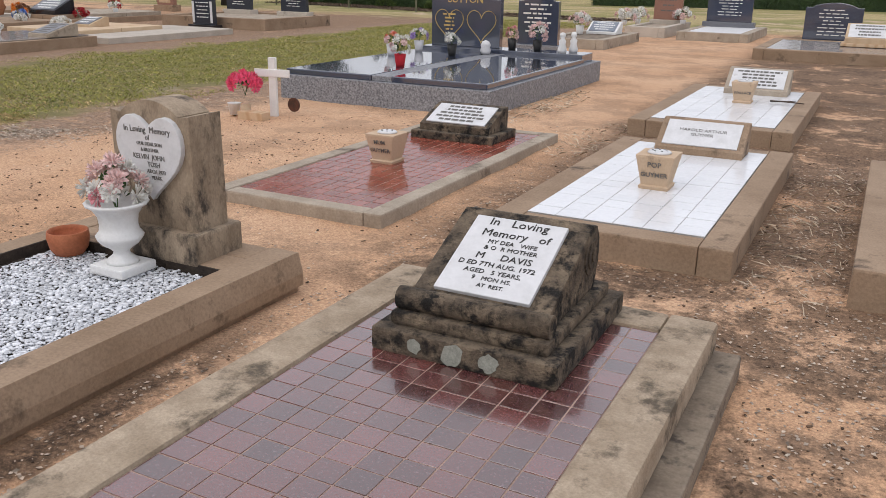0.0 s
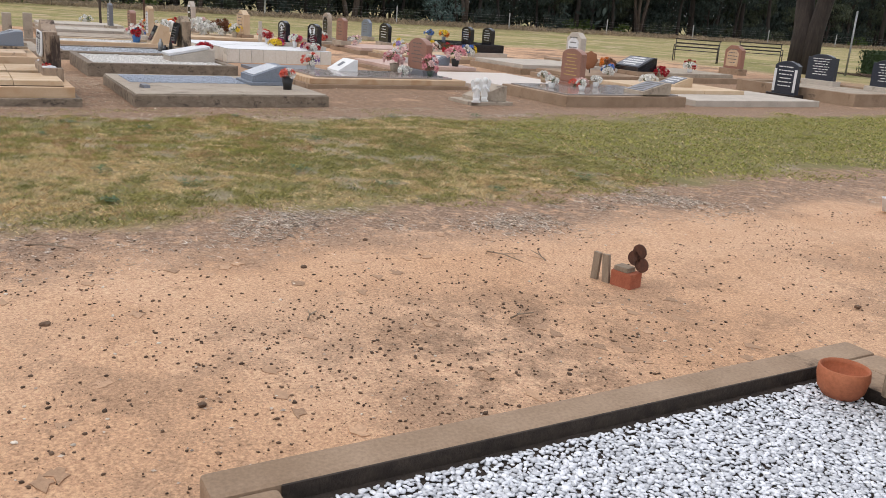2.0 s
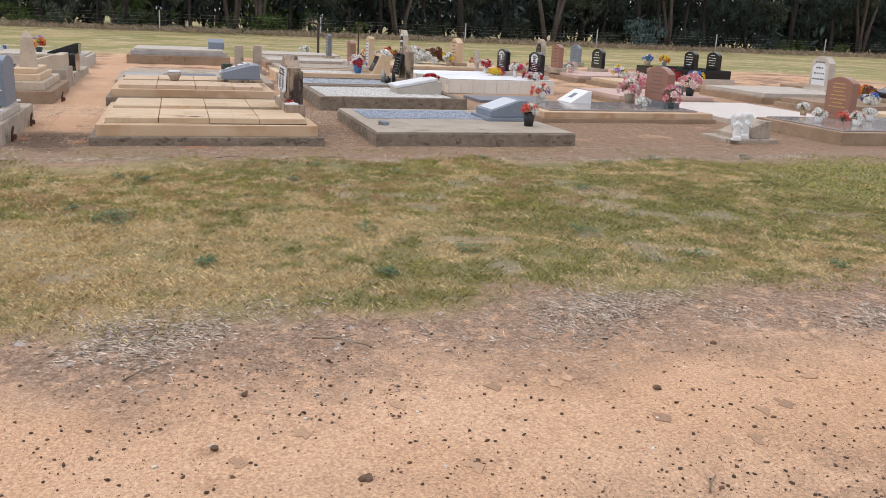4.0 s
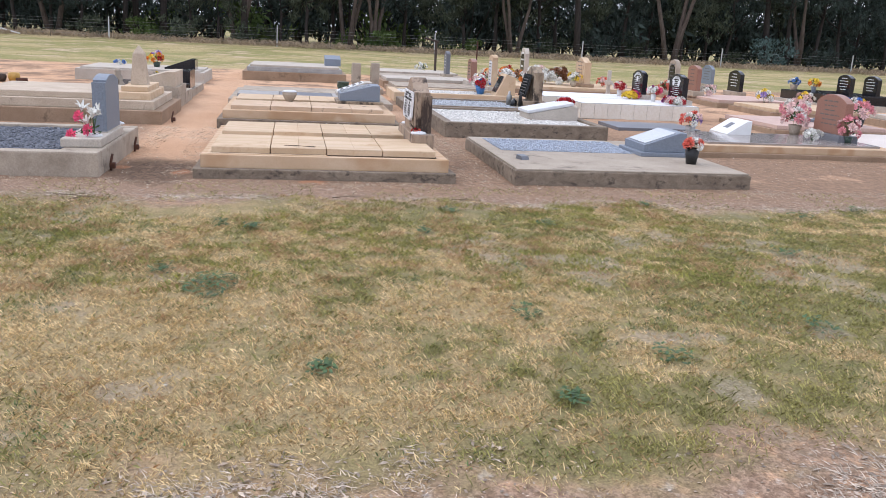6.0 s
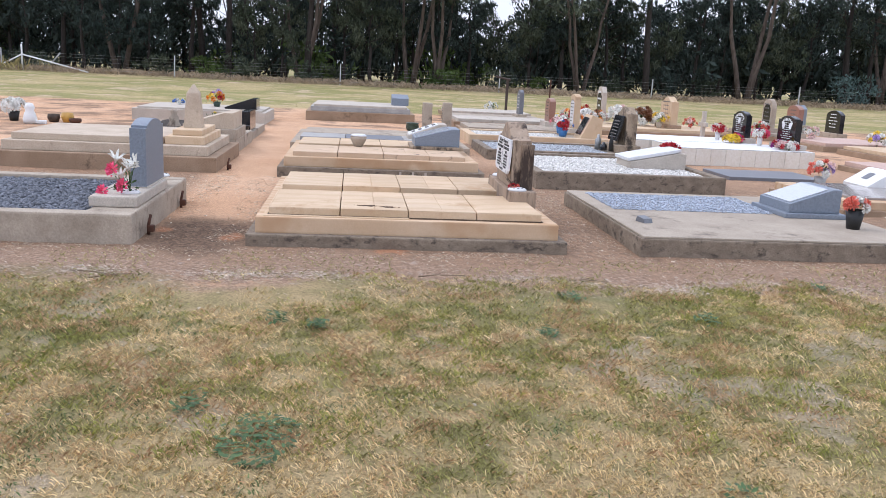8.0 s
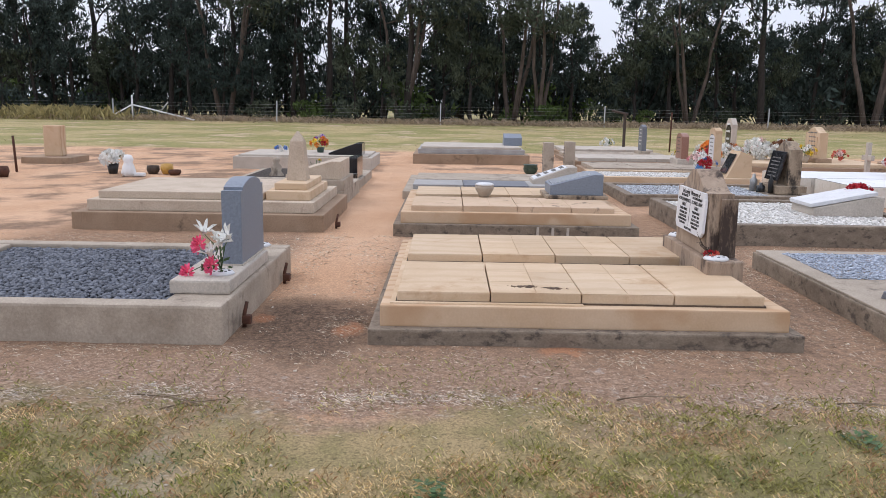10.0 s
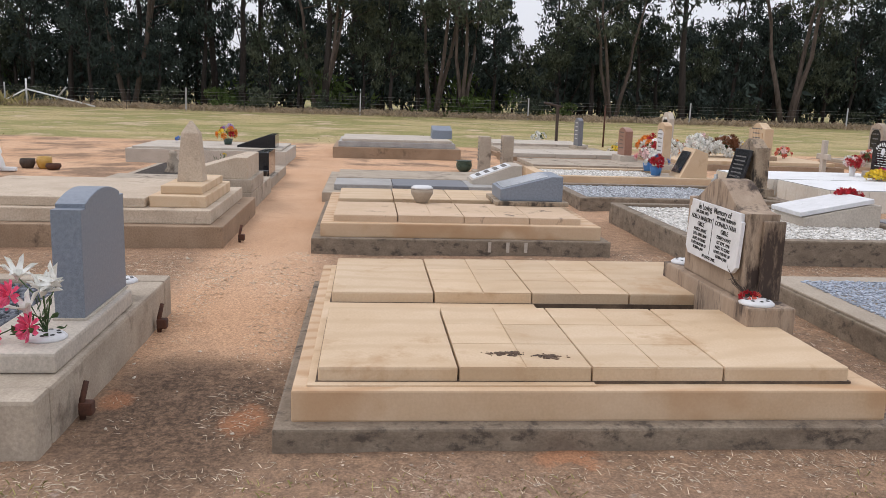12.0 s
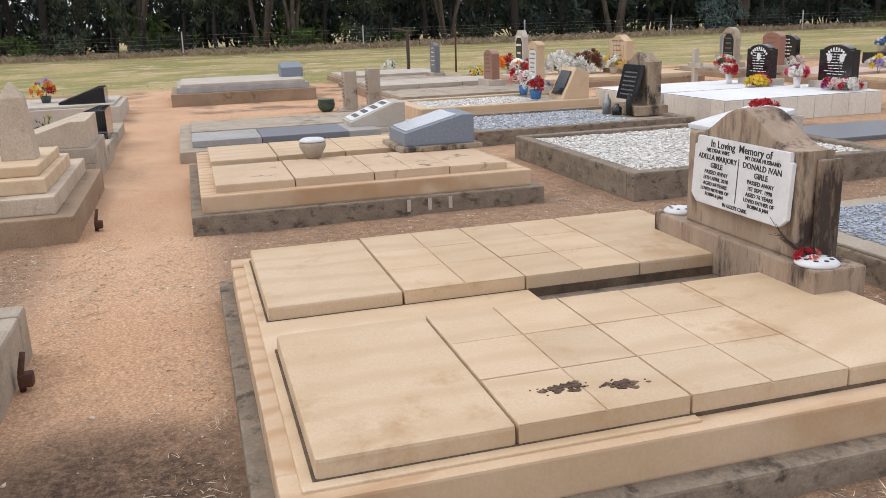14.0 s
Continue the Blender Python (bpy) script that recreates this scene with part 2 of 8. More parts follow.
for nm, c in (("white", (0.78, 0.77, 0.72)), ("pink", (0.72, 0.30, 0.33)), ("palepink", (0.80, 0.58, 0.55)), ("hotpink", (0.82, 0.11, 0.22)), ("red", (0.42, 0.015, 0.025)), ("coral", (0.70, 0.16, 0.11)), ("yellow", (0.80, 0.58, 0.05)), ("orange", (0.75, 0.24, 0.03)), ("purple", (0.25, 0.03, 0.20)), ("lilac", (0.42, 0.30, 0.60)), ("blue", (0.10, 0.22, 0.55)), ("brown", (0.20, 0.08, 0.035))):
    M["petal_" + nm] = mat("petal_" + nm, tuple(v * 0.85 for v in c), c, 0.8, 20, 120, 0.1, 0.002, island=0.18)
M["foliage"] = mat("foliage", (0.04, 0.085, 0.025), (0.075, 0.13, 0.04), 0.6, 12, 90, 0.1, 0.002, island=0.3)
M["leaf_dark"] = mat("leaf_dark", (0.026, 0.038, 0.033), (0.064, 0.080, 0.068), 0.9, 0.5, 9, 0, spec=0.1, island=0.45, obj=0)
M["leaf_olive"] = mat("leaf_olive", (0.045, 0.058, 0.038), (0.105, 0.118, 0.080), 0.9, 0.5, 9, 0, spec=0.1, island=0.4)
M["leaf_bright"] = mat("leaf_bright", (0.06, 0.095, 0.03), (0.115, 0.155, 0.05), 0.9, 0.5, 9, 0, spec=0.1, island=0.4)
M["leaf_blue"] = mat("leaf_blue", (0.07, 0.11, 0.10), (0.12, 0.17, 0.155), 0.9, 0.5, 9, 0, spec=0.1, island=0.3)
M["hedge_leaf"] = mat("hedge_leaf", (0.02, 0.042, 0.014), (0.045, 0.08, 0.024), 0.6, 3, 20, 0, island=0.4)
M["bark_dark"] = mat("bark_dark", (0.022, 0.018, 0.016), (0.055, 0.044, 0.037), 0.95, 3, 14, 0.6, 0.03, stretch=(4, 4, 0.7))
M["bark_pale"] = mat("bark_pale", (0.055, 0.041, 0.033), (0.145, 0.112, 0.09), 0.9, 2, 10, 0.4, 0.02, stretch=(3, 3, 0.7))
M["dry_grass"] = mat("dry_grass", (0.29, 0.25, 0.105), (0.43, 0.355, 0.18), 0.9, 3, 50, 0, island=0.35)
M["tan_grass"] = mat("tan_grass", (0.27, 0.20, 0.13), (0.42, 0.33, 0.22), 0.9, 1.5, 30, 0, island=0.35)
M["twig"] = mat("twig", (0.20, 0.14, 0.09), (0.36, 0.28, 0.20), 0.9, 10, 60, 0.2, 0.002, island=0.4)
M["wall_brick"] = mat("wall_brick", (0.30, 0.10, 0.045), (0.38, 0.145, 0.07), 0.9, 5, 60, 0.3, 0.004, obj=0.15)
M["glass_dark"] = mat("glass_dark", (0.01, 0.012, 0.014), (0.02, 0.022, 0.025), 0.08, 5, 60, 0.0, spec=0.6)



# ---- shaping helpers ----
rng = random.Random(7)
nrg = np.random.default_rng(5)


def mesh_of(name, bm, material):
    me = bpy.data.meshes.new(name)
    bm.normal_update()
    bm.to_mesh(me)
    bm.free()
    me.materials.append(material)
    return me


def part(name, bm, material, parent, label=""):
    """One mesh object made of bm, under a thing or a part."""
    ob = new(name, mesh_of(name, bm, material))
    ob.parent = parent
    if label:
        tagged(ob, label)
    return ob


def thing(name, label, category, at=(0, 0, 0), turn=0.0, group="", kind=""):
    ob = new(name)
    ob.empty_display_size = 0.1
    ob.matrix_world = pose(at[0], at[1], at[2], 0, 0, turn)
    return tagged(ob, label, category, group, kind)


def worn(bm, edges, width, segs=2):
    bmesh.ops.bevel(bm, geom=edges, offset=width, segments=segs, profile=0.6, affect="EDGES", clamp_overlap=True)


def block(x0, x1, y0, y1, z0, z1, r=0.008, bm=None, segs=2):
    """A box with rounded edges."""
    b = bmesh.new()
    bmesh.ops.create_cube(b, size=1, matrix=Matrix.Translation(((x0 + x1) / 2, (y0 + y1) / 2, (z0 + z1) / 2)) @ Matrix.Diagonal((abs(x1 - x0), abs(y1 - y0), abs(z1 - z0), 1)))
    if r:
        worn(b, b.edges[:], r, segs)
    return join(bm, b)


def join(bm, b):
    if bm is None:
        return b
    tmp = bpy.data.meshes.new("tmp")
    b.to_mesh(tmp)
    b.free()
    bm.from_mesh(tmp)
    bpy.data.meshes.remove(tmp)
    return bm


def prism(outline, a, b_, axis="y", r=0.006, bm=None):
    """An outline drawn in the plane across the axis, pushed from a to b_. Outline points: (x, z) for y, (y, z) for x, (x, y) for z."""
    b = bmesh.new()

    def at(p, d):
        return {"y": (p[0], d, p[1]), "x": (d, p[0], p[1]), "z": (p[0], p[1], d)}[axis]
    v0 = [b.verts.new(at(p, a)) for p in outline]
    v1 = [b.verts.new(at(p, b_)) for p in outline]
    n = len(outline)
    f0 = b.faces.new(v0)
    f1 = b.faces.new(v1[::-1])
    for i in range(n):
        b.faces.new((v0[i], v1[i], v1[(i + 1) % n], v0[(i + 1) % n]))
    bmesh.ops.recalc_face_normals(b, faces=b.faces[:])
    if r:
        worn(b, list({e for f in (f0, f1) for e in f.edges}), r, 2)
    return join(bm, b)


def arc(cx, cz, rad, a0, a1, n):
    return [(cx + rad * math.cos(radians(a0 + (a1 - a0) * i / n)), cz + rad * math.sin(radians(a0 + (a1 - a0) * i / n))) for i in range(n + 1)]


def lathe(profile, n=20, bm=None, cx=0, cy=0, z=0, flute=0.0):
    """A turned body from (radius, height) pairs; flute: depth of ribs."""
    b = bmesh.new()
    rings = []
    for r, h in profile:
        rings.append([b.verts.new((cx + r * (1 - flute * (i % 2)) * math.cos(2 * math.pi * i / n), cy + r * (1 - flute * (i % 2)) * math.sin(2 * math.pi * i / n), z + h)) for i in range(n)])
    for u, v in zip(rings, rings[1:]):
        for i in range(n):
            b.faces.new((u[i], u[(i + 1) % n], v[(i + 1) % n], v[i]))
    if profile[0][0] > 0.001:
        b.faces.new(rings[0][::-1])
    if profile[-1][0] > 0.001:
        b.faces.new(rings[-1])
    for f in b.faces:
        f.smooth = True
    return join(bm, b)


def tube(points, r0, r1, n=6, bm=None):
    """A tapering round rod along points."""
    b = bmesh.new()
    rings = []
    pts = [Vector(p) for p in points]
    for k, p in enumerate(pts):
        d = (pts[min(k + 1, len(pts) - 1)] - pts[max(k - 1, 0)]).normalized()
        u = d.orthogonal().normalized()
        w = d.cross(u)
        r = r0 + (r1 - r0) * k / max(1, len(pts) - 1)
        rings.append([b.verts.new(p + r * (math.cos(2 * math.pi * i / n) * u + math.sin(2 * math.pi * i / n) * w)) for i in range(n)])
    for p, q in zip(rings, rings[1:]):
        best = min(range(n), key=lambda s: (q[s].co - p[0].co).length)
        for i in range(n):
            f = b.faces.new((p[i], p[(i + 1) % n], q[(i + 1 + best) % n], q[(i + best) % n]))
            f.smooth = True
    b.faces.new(rings[0][::-1])
    b.faces.new(rings[-1])
    return join(bm, b)


def from_arrays(name, verts, faces, material, parent=None):
    """A mesh of equal polygons out of numpy arrays."""
    me = bpy.data.meshes.new(name)
    nf, k = faces.shape
    me.vertices.add(len(verts))
    me.vertices.foreach_set("co", np.ascontiguousarray(verts, dtype=np.float32).ravel())
    me.loops.add(nf * k)
    me.loops.foreach_set("vertex_index", np.ascontiguousarray(faces, dtype=np.int32).ravel())
    me.polygons.add(nf)
    me.polygons.foreach_set("loop_start", np.arange(nf, dtype=np.int32) * k)
    me.update(calc_edges=True)
    me.materials.append(material)
    ob = new(name, me)
    ob.parent = parent
    return ob


def scatter(shape_v, shape_f, at, size, turn, tilt=None):
    """Copies of a small shape at many places, as one pair of arrays. size: (n, 3)."""
    n = len(at)
    v = shape_v[None] * size[:, None, :]
    if tilt is not None:
        c, s = np.cos(tilt)[:, None], np.sin(tilt)[:, None]
        v = np.stack((v[..., 0], v[..., 1] * c - v[..., 2] * s, v[..., 1] * s + v[..., 2] * c), -1)
    c, s = np.cos(turn)[:, None], np.sin(turn)[:, None]
    v = np.stack((v[..., 0] * c - v[..., 1] * s, v[..., 0] * s + v[..., 1] * c, v[..., 2]), -1)
    v = v + at[:, None, :]
    f = shape_f[None] + (np.arange(n) * len(shape_v))[:, None, None]
    return v.reshape(-1, 3), f.reshape(-1, shape_f.shape[1])


def pebble_shape(subdiv=1, jitter=0.12, seed=1):
    b = bmesh.new()
    bmesh.ops.create_icosphere(b, subdivisions=subdiv, radius=1)
    v = np.array([x.co[:] for x in b.verts])
    f = np.array([[x.index for x in p.verts] for p in b.faces])
    b.free()
    return v * (1 + np.random.default_rng(seed).uniform(-jitter, jitter, (len(v), 1))), f


def pebbles(name, material, x0, x1, y0, y1, z, step, size, parent, angular=False, seed=3, flat=0.5):
    """A bed of loose stones lying on a rectangle."""
    g = np.random.default_rng(seed)
    xs, ys = np.meshgrid(np.arange(x0, x1, step), np.arange(y0, y1, step))
    n = xs.size
    at = np.stack((xs.ravel() + g.uniform(-0.5, 0.5, n) * step, ys.ravel() + g.uniform(-0.5, 0.5, n) * step, z + g.uniform(-0.2, 0.45, n) * size), -1)
    at[:, 0], at[:, 1] = np.clip(at[:, 0], x0, x1), np.clip(at[:, 1], y0, y1)
    s = size * g.uniform(0.6, 1.25, (n, 1)) * np.stack((g.uniform(0.9, 1.5, n), g.uniform(0.6, 1.0, n), g.uniform(0.6, 1.0, n) * flat / 0.5 * 0.5), -1)
    sv, sf = pebble_shape(1, 0.28 if angular else 0.08, seed)
    v, f = scatter(sv, sf, at, s, g.uniform(0, 6.28, n), g.uniform(-0.5, 0.5, n))
    ob = from_arrays(name, v, f, material, parent)
    if not angular:
        ob.data.polygons.foreach_set("use_smooth", np.ones(len(f), dtype=bool))
    return tagged(ob, kind="stuff")


def lettering(lines, material, parent, m, name="lettering", bold=0.0):
    """Cut lettering: lines of (text, x, y, size) on the plane of m, x to the right, y up, as one mesh."""
    bm = bmesh.new()
    for body, x, y, size in lines:
        cu = bpy.data.curves.new("tmp", "FONT")
        cu.body, cu.size, cu.align_x, cu.align_y = body, size, "CENTER", "CENTER"
        cu.resolution_u, cu.extrude, cu.offset = 2, 0.0012, bold
        ob = new("tmp", cu)
        dg = bpy.context.evaluated_depsgraph_get()
        me = bpy.data.meshes.new_from_object(ob.evaluated_get(dg))
        me.transform(m @ Matrix.Translation((x, y, 0)))
        bm.from_mesh(me)
        bpy.data.meshes.remove(me)
        bpy.data.objects.remove(ob)
        bpy.data.curves.remove(cu)
    return tagged(part(name, bm, material, parent), kind="stuff")


def bars(rows, material, parent, m, name="lettering", height=0.012, word=0.05, seed=1):
    """Lines of writing too small to read: short flat bars. rows: (centre x, y, width)."""
    g = random.Random(seed)
    bm = bmesh.new()
    for cx, y, w in rows:
        x = cx - w / 2
        while x < cx + w / 2 - 0.01:
            k = min(word * g.uniform(0.5, 1.4), cx + w / 2 - x)
            b = block(x, x + k, y - height / 2, y + height / 2, 0, 0.0015, 0)
            bmesh.ops.transform(b, matrix=m, verts=b.verts)
            join(bm, b)
            x += k + word * 0.25
    return tagged(part(name, bm, material, parent), kind="stuff")


def upright(x, y, z, lean=0.0, turn=0.0):
    """The plane of a face that looks towards -y and leans back by that many degrees."""
    return pose(x, y, z, 90 - lean, 0, turn)



# ---- ground: sand between the graves, a strip of lawn, rough pasture beyond ----
RED = [(-13.4, -0.24, 0.1, 0.17), (-13.85, -1.6, 0.22, 0.12), (-14.1, -2.22, 0.16, 0.09)]


def ground_material():
    m = bpy.data.materials.new("ground")
    m.use_nodes = True
    n, l = m.node_tree.nodes, m.node_tree.links
    b = n["Principled BSDF"]
    b.inputs["Specular IOR Level"].default_value = 0.2
    b.inputs["Roughness"].default_value = 0.95
    geo = n.new("ShaderNodeNewGeometry")
    sep = n.new("ShaderNodeSeparateXYZ")
    l.new(geo.outputs["Position"], sep.inputs[0])

    def ns(sc, detail=5, ro=0.6, dist=0.0):
        x = n.new("ShaderNodeTexNoise")
        x.inputs["Scale"].default_value, x.inputs["Detail"].default_value, x.inputs["Roughness"].default_value, x.inputs["Distortion"].default_value = sc, detail, ro, dist
        l.new(geo.outputs["Position"], x.inputs["Vector"])
        return x.outputs["Fac"]

    def math_(op, a, c=0.0, d=0.0):
        x = n.new("ShaderNodeMath")
        x.operation = op
        for sock, v in zip(x.inputs, (a, c, d)):
            if isinstance(v, (int, float)):
                sock.default_value = v
            else:
                l.new(v, sock)
        return x.outputs[0]

    def step(src, lo, hi):
        x = n.new("ShaderNodeMapRange")
        x.interpolation_type = "SMOOTHSTEP"
        x.inputs["From Min"].default_value, x.inputs["From Max"].default_value = lo, hi
        l.new(src, x.inputs["Value"])
        return x.outputs["Result"]

    def mix(f, a, c, mode="MIX"):
        x = n.new("ShaderNodeMix")
        x.data_type, x.blend_type = "RGBA", mode
        for sock, v in ((x.inputs[0], f), (x.inputs[6], a), (x.inputs[7], c)):
            if isinstance(v, tuple):
                sock.default_value = (*v, 1)
            elif isinstance(v, (int, float)):
                sock.default_value = v
            else:
                l.new(v, sock)
        return x.outputs[2]

    edge = math_("MULTIPLY", math_("SUBTRACT", ns(0.9, 6, 0.65), 0.5), 2.2)
    x = math_("ADD", sep.outputs[0], edge)
    y = math_("ADD", sep.outputs[1], math_("MULTIPLY", edge, 3.0))
    # sand, paler where trodden, browner where damp or littered
    big, mid, fine = ns(0.55, 5), ns(4, 6, 0.65), ns(55, 4)
    sand = mix(step(big, 0.35, 0.65), (0.60, 0.385, 0.245), (0.53, 0.32, 0.19))
    sand = mix(math_("MULTIPLY", step(mid, 0.56, 0.70), 0.5), sand, (0.36, 0.21, 0.12))
    sand = mix(0.3, sand, mix(step(fine, 0.3, 0.7), (0.28, 0.28, 0.28), (0.72, 0.72, 0.72)), "OVERLAY")
    litter = mix(step(ns(26, 6, 0.75), 0.40, 0.62), (0.21, 0.135, 0.09), (0.36, 0.25, 0.175))
    litter = mix(step(ns(9, 5), 0.60, 0.74), litter, (0.46, 0.41, 0.36))
    # damp brown earth between the older graves
    trod = math_("SUBTRACT", 1.0, math_("MULTIPLY", 0.9, math_("MULTIPLY", step(math_("MULTIPLY", x, -1.0), 14.4, 15.0), math_("SUBTRACT", 1.0, step(math_("ABSOLUTE", math_("ADD", sep.outputs[1], 1.95)), 0.3, 0.7)))))
    lane = math_("MULTIPLY", math_("MULTIPLY", trod, math_("MULTIPLY", step(sep.outputs[0], -27.0, -15.0), step(sep.outputs[1], -6.2, -5.0))), math_("SUBTRACT", 1.0, step(sep.outputs[0], -12.6, -12.0)))
    damp = math_("MAXIMUM", math_("MULTIPLY", math_("MULTIPLY", trod, step(math_("MULTIPLY", sep.outputs[0], -1.0), 12.0, 13.2)), step(ns(0.8, 5), 0.46, 0.62)), math_("MULTIPLY", lane, step(ns(1.3, 6, 0.65), 0.22, 0.44)))
    between = math_("MAXIMUM", step(sep.outputs[1], 2.9, 3.9), step(sep.outputs[0], -0.5, -0.2))
    near = math_("MULTIPLY", math_("MULTIPLY", math_("MAXIMUM", between, math_("SUBTRACT", 1.0, step(sep.outputs[0], -2.5, -2.4))), step(sep.outputs[0], -6.0, -5.0)), step(ns(1.3, 8, 0.78), 0.47, 0.57))
    strip = math_("MULTIPLY", math_("MULTIPLY", step(sep.outputs[0], -2.45, -2.25), math_("SUBTRACT", 1.0, step(math_("ADD", sep.outputs[0], math_("MULTIPLY", math_("SUBTRACT", ns(2.2, 5, 0.7), 0.5), 0.5)), -2.26, -2.08))), math_("MULTIPLY", math_("MULTIPLY", step(sep.outputs[1], -0.4, 0.3), math_("SUBTRACT", 1.0, step(sep.outputs[1], 2.0, 3.4))), step(ns(4, 6, 0.7), 0.36, 0.5)))
    damp = math_("MAXIMUM", damp, strip)
    col = mix(math_("MULTIPLY", math_("MAXIMUM", damp, math_("MULTIPLY", near, math_("ADD", 0.42, math_("MULTIPLY", 0.55, step(sep.outputs[0], -2.6, -2.0))))), 0.9), sand, mix(step(ns(11, 6, 0.75), 0.4, 0.6), (0.28, 0.18, 0.115), (0.17, 0.112, 0.076)))
    dip = math_("SUBTRACT", 1.0, step(math_("ADD", math_("POWER", math_("DIVIDE", math_("ADD", sep.outputs[0], 4.5), 1.3), 2.0), math_("POWER", math_("DIVIDE", math_("SUBTRACT", sep.outputs[1], 2.1), 0.9), 2.0)), 0.1, 1.2))
    wet = math_("MAXIMUM", math_("MULTIPLY", strip, 1.0), math_("MULTIPLY", math_("MULTIPLY", dip, 0.55), step(ns(2.5, 7, 0.75), 0.40, 0.60)))
    wet = math_("MAXIMUM", wet, math_("MULTIPLY", math_("MULTIPLY", math_("MULTIPLY", between, step(sep.outputs[0], -2.7, -2.0)), 0.8), step(math_("ADD", ns(1.8, 8, 0.8), math_("MULTIPLY", step(sep.outputs[1], 3.2, 5.5), 0.09)), 0.47, 0.57)))
    bog = math_("SUBTRACT", 1.0, step(math_("ADD", math_("POWER", math_("DIVIDE", math_("ADD", sep.outputs[0], 13.95), 1.0), 2.0), math_("POWER", math_("DIVIDE", math_("ADD", sep.outputs[1], 1.85), 0.5), 2.0)), 0.2, 1.2))
    wet = math_("MAXIMUM", wet, math_("MULTIPLY", math_("MULTIPLY", bog, 0.9), step(ns(3.5, 6, 0.7), 0.22, 0.5)))
    col = mix(wet, col, mix(step(ns(30, 6, 0.8), 0.4, 0.6), (0.055, 0.036, 0.025), (0.18, 0.115, 0.074)))
    # red earth showing through by the step
    for cx, cy, rx, ry in RED:
        spot = math_("ADD", math_("POWER", math_("DIVIDE", math_("SUBTRACT", math_("ADD", sep.outputs[0], math_("MULTIPLY", math_("SUBTRACT", mid, 0.5), 0.5)), cx), rx), 2.0), math_("POWER", math_("DIVIDE", math_("SUBTRACT", sep.outputs[1], cy), ry), 2.0))
        col = mix(math_("MULTIPLY", math_("SUBTRACT", 1.0, step(spot, 0.2, 1.2)), 0.6), col, (0.40, 0.175, 0.085))
    band = math_("MULTIPLY", step(x, -13.4, -12.7), math_("SUBTRACT", 1.0, step(x, -6.9, -6.1)))
    col = mix(math_("MULTIPLY", band, step(ns(7, 6, 0.7), 0.30, 0.52)), col, litter)
    def spread_of(name):
        a = n.new("ShaderNodeAttribute")
        a.attribute_name = name
        return a.outputs["Fac"]

    turf = mix(math_("ADD", spread_of("dryness"), math_("MULTIPLY", math_("SUBTRACT", ns(9, 6, 0.7), 0.5), 1.2)), (0.19, 0.168, 0.07), (0.345, 0.26, 0.135))
    turf = mix(step(ns(38, 6, 0.8), 0.5, 0.66), turf, (0.12, 0.095, 0.05))
    turf = mix(math_("MULTIPLY", step(math_("ADD", spread_of("wear"), math_("MULTIPLY", math_("SUBTRACT", ns(12, 6, 0.75), 0.5), 0.9)), 0.5, 0.95), 0.42), turf, mix(step(ns(30, 5, 0.7), 0.4, 0.6), (0.25, 0.195, 0.145), (0.40, 0.335, 0.27)))
    lawn = math_("MULTIPLY", step(x, -12.45, -11.95), math_("SUBTRACT", 1.0, step(math_("ADD", x, math_("MULTIPLY", sep.outputs[1], 0.05)), -7.6, -7.1)))
    col = mix(lawn, col, turf)
    # pasture beyond the graves and at both ends
    field = mix(step(ns(0.22, 6, 0.65), 0.40, 0.56), (0.41, 0.325, 0.165), (0.255, 0.235, 0.09))
    field = mix(step(ns(0.45, 6, 0.7), 0.53, 0.64), field, (0.50, 0.38, 0.26))
    field = mix(0.35, field, mix(step(ns(7, 6, 0.7), 0.3, 0.7), (0.2, 0.2, 0.2), (0.8, 0.8, 0.8)), "OVERLAY")
    far = math_("MAXIMUM", math_("SUBTRACT", 1.0, step(x, -35.5, -34.0)), step(y, 24.0, 27.0))
    col = mix(far, col, field)
    col = mix(0.6, col, mix(step(ns(70, 6, 0.8), 0.32, 0.68), (0.2, 0.2, 0.2), (0.8, 0.8, 0.8)), "OVERLAY")
    l.new(col, b.inputs["Base Color"])
    bp = n.new("ShaderNodeBump")
    bp.inputs["Strength"].default_value, bp.inputs["Distance"].default_value = 0.75, 0.012
    l.new(math_("ADD", math_("MULTIPLY", fine, 0.5), math_("MULTIPLY", ns(18, 6, 0.7), 1.0)), bp.inputs["Height"])
    l.new(bp.outputs[0], b.inputs["Normal"])
    return m


def smooth_noise(x, y, cell, seed):
    """Rolling value noise for arrays of places."""
    g = np.random.default_rng(seed).uniform(-1, 1, (64, 64))
    u, v = x / cell, y / cell
    i, j = np.floor(u).astype(int), np.floor(v).astype(int)
    a, b = u - i, v - j
    a, b = a * a * (3 - 2 * a), b * b * (3 - 2 * b)
    w = lambda p, q: g[p % 64, q % 64]
    return (w(i, j) * (1 - a) + w(i + 1, j) * a) * (1 - b) + (w(i, j + 1) * (1 - a) + w(i + 1, j + 1) * a) * b


def ground_height(x, y):
    h = 0.011 * smooth_noise(x, y, 0.9, 1) + 0.006 * smooth_noise(x, y, 0.31, 2) + 0.0035 * smooth_noise(x, y, 0.11, 3)
    return h * np.clip(1.4 - np.hypot(x + 6, y - 1) / 40, 0, 1) - 0.004


def axis_lines(lo, hi, step, reach):
    mid = list(np.arange(lo, hi + step / 2, step))
    k, out = step, []
    while not out or out[-1] < reach:
        k *= 1.22
        out.append((out[-1] if out else 0) + k)
    return np.array([lo - o for o in out[::-1]] + mid + [hi + o for o in out])


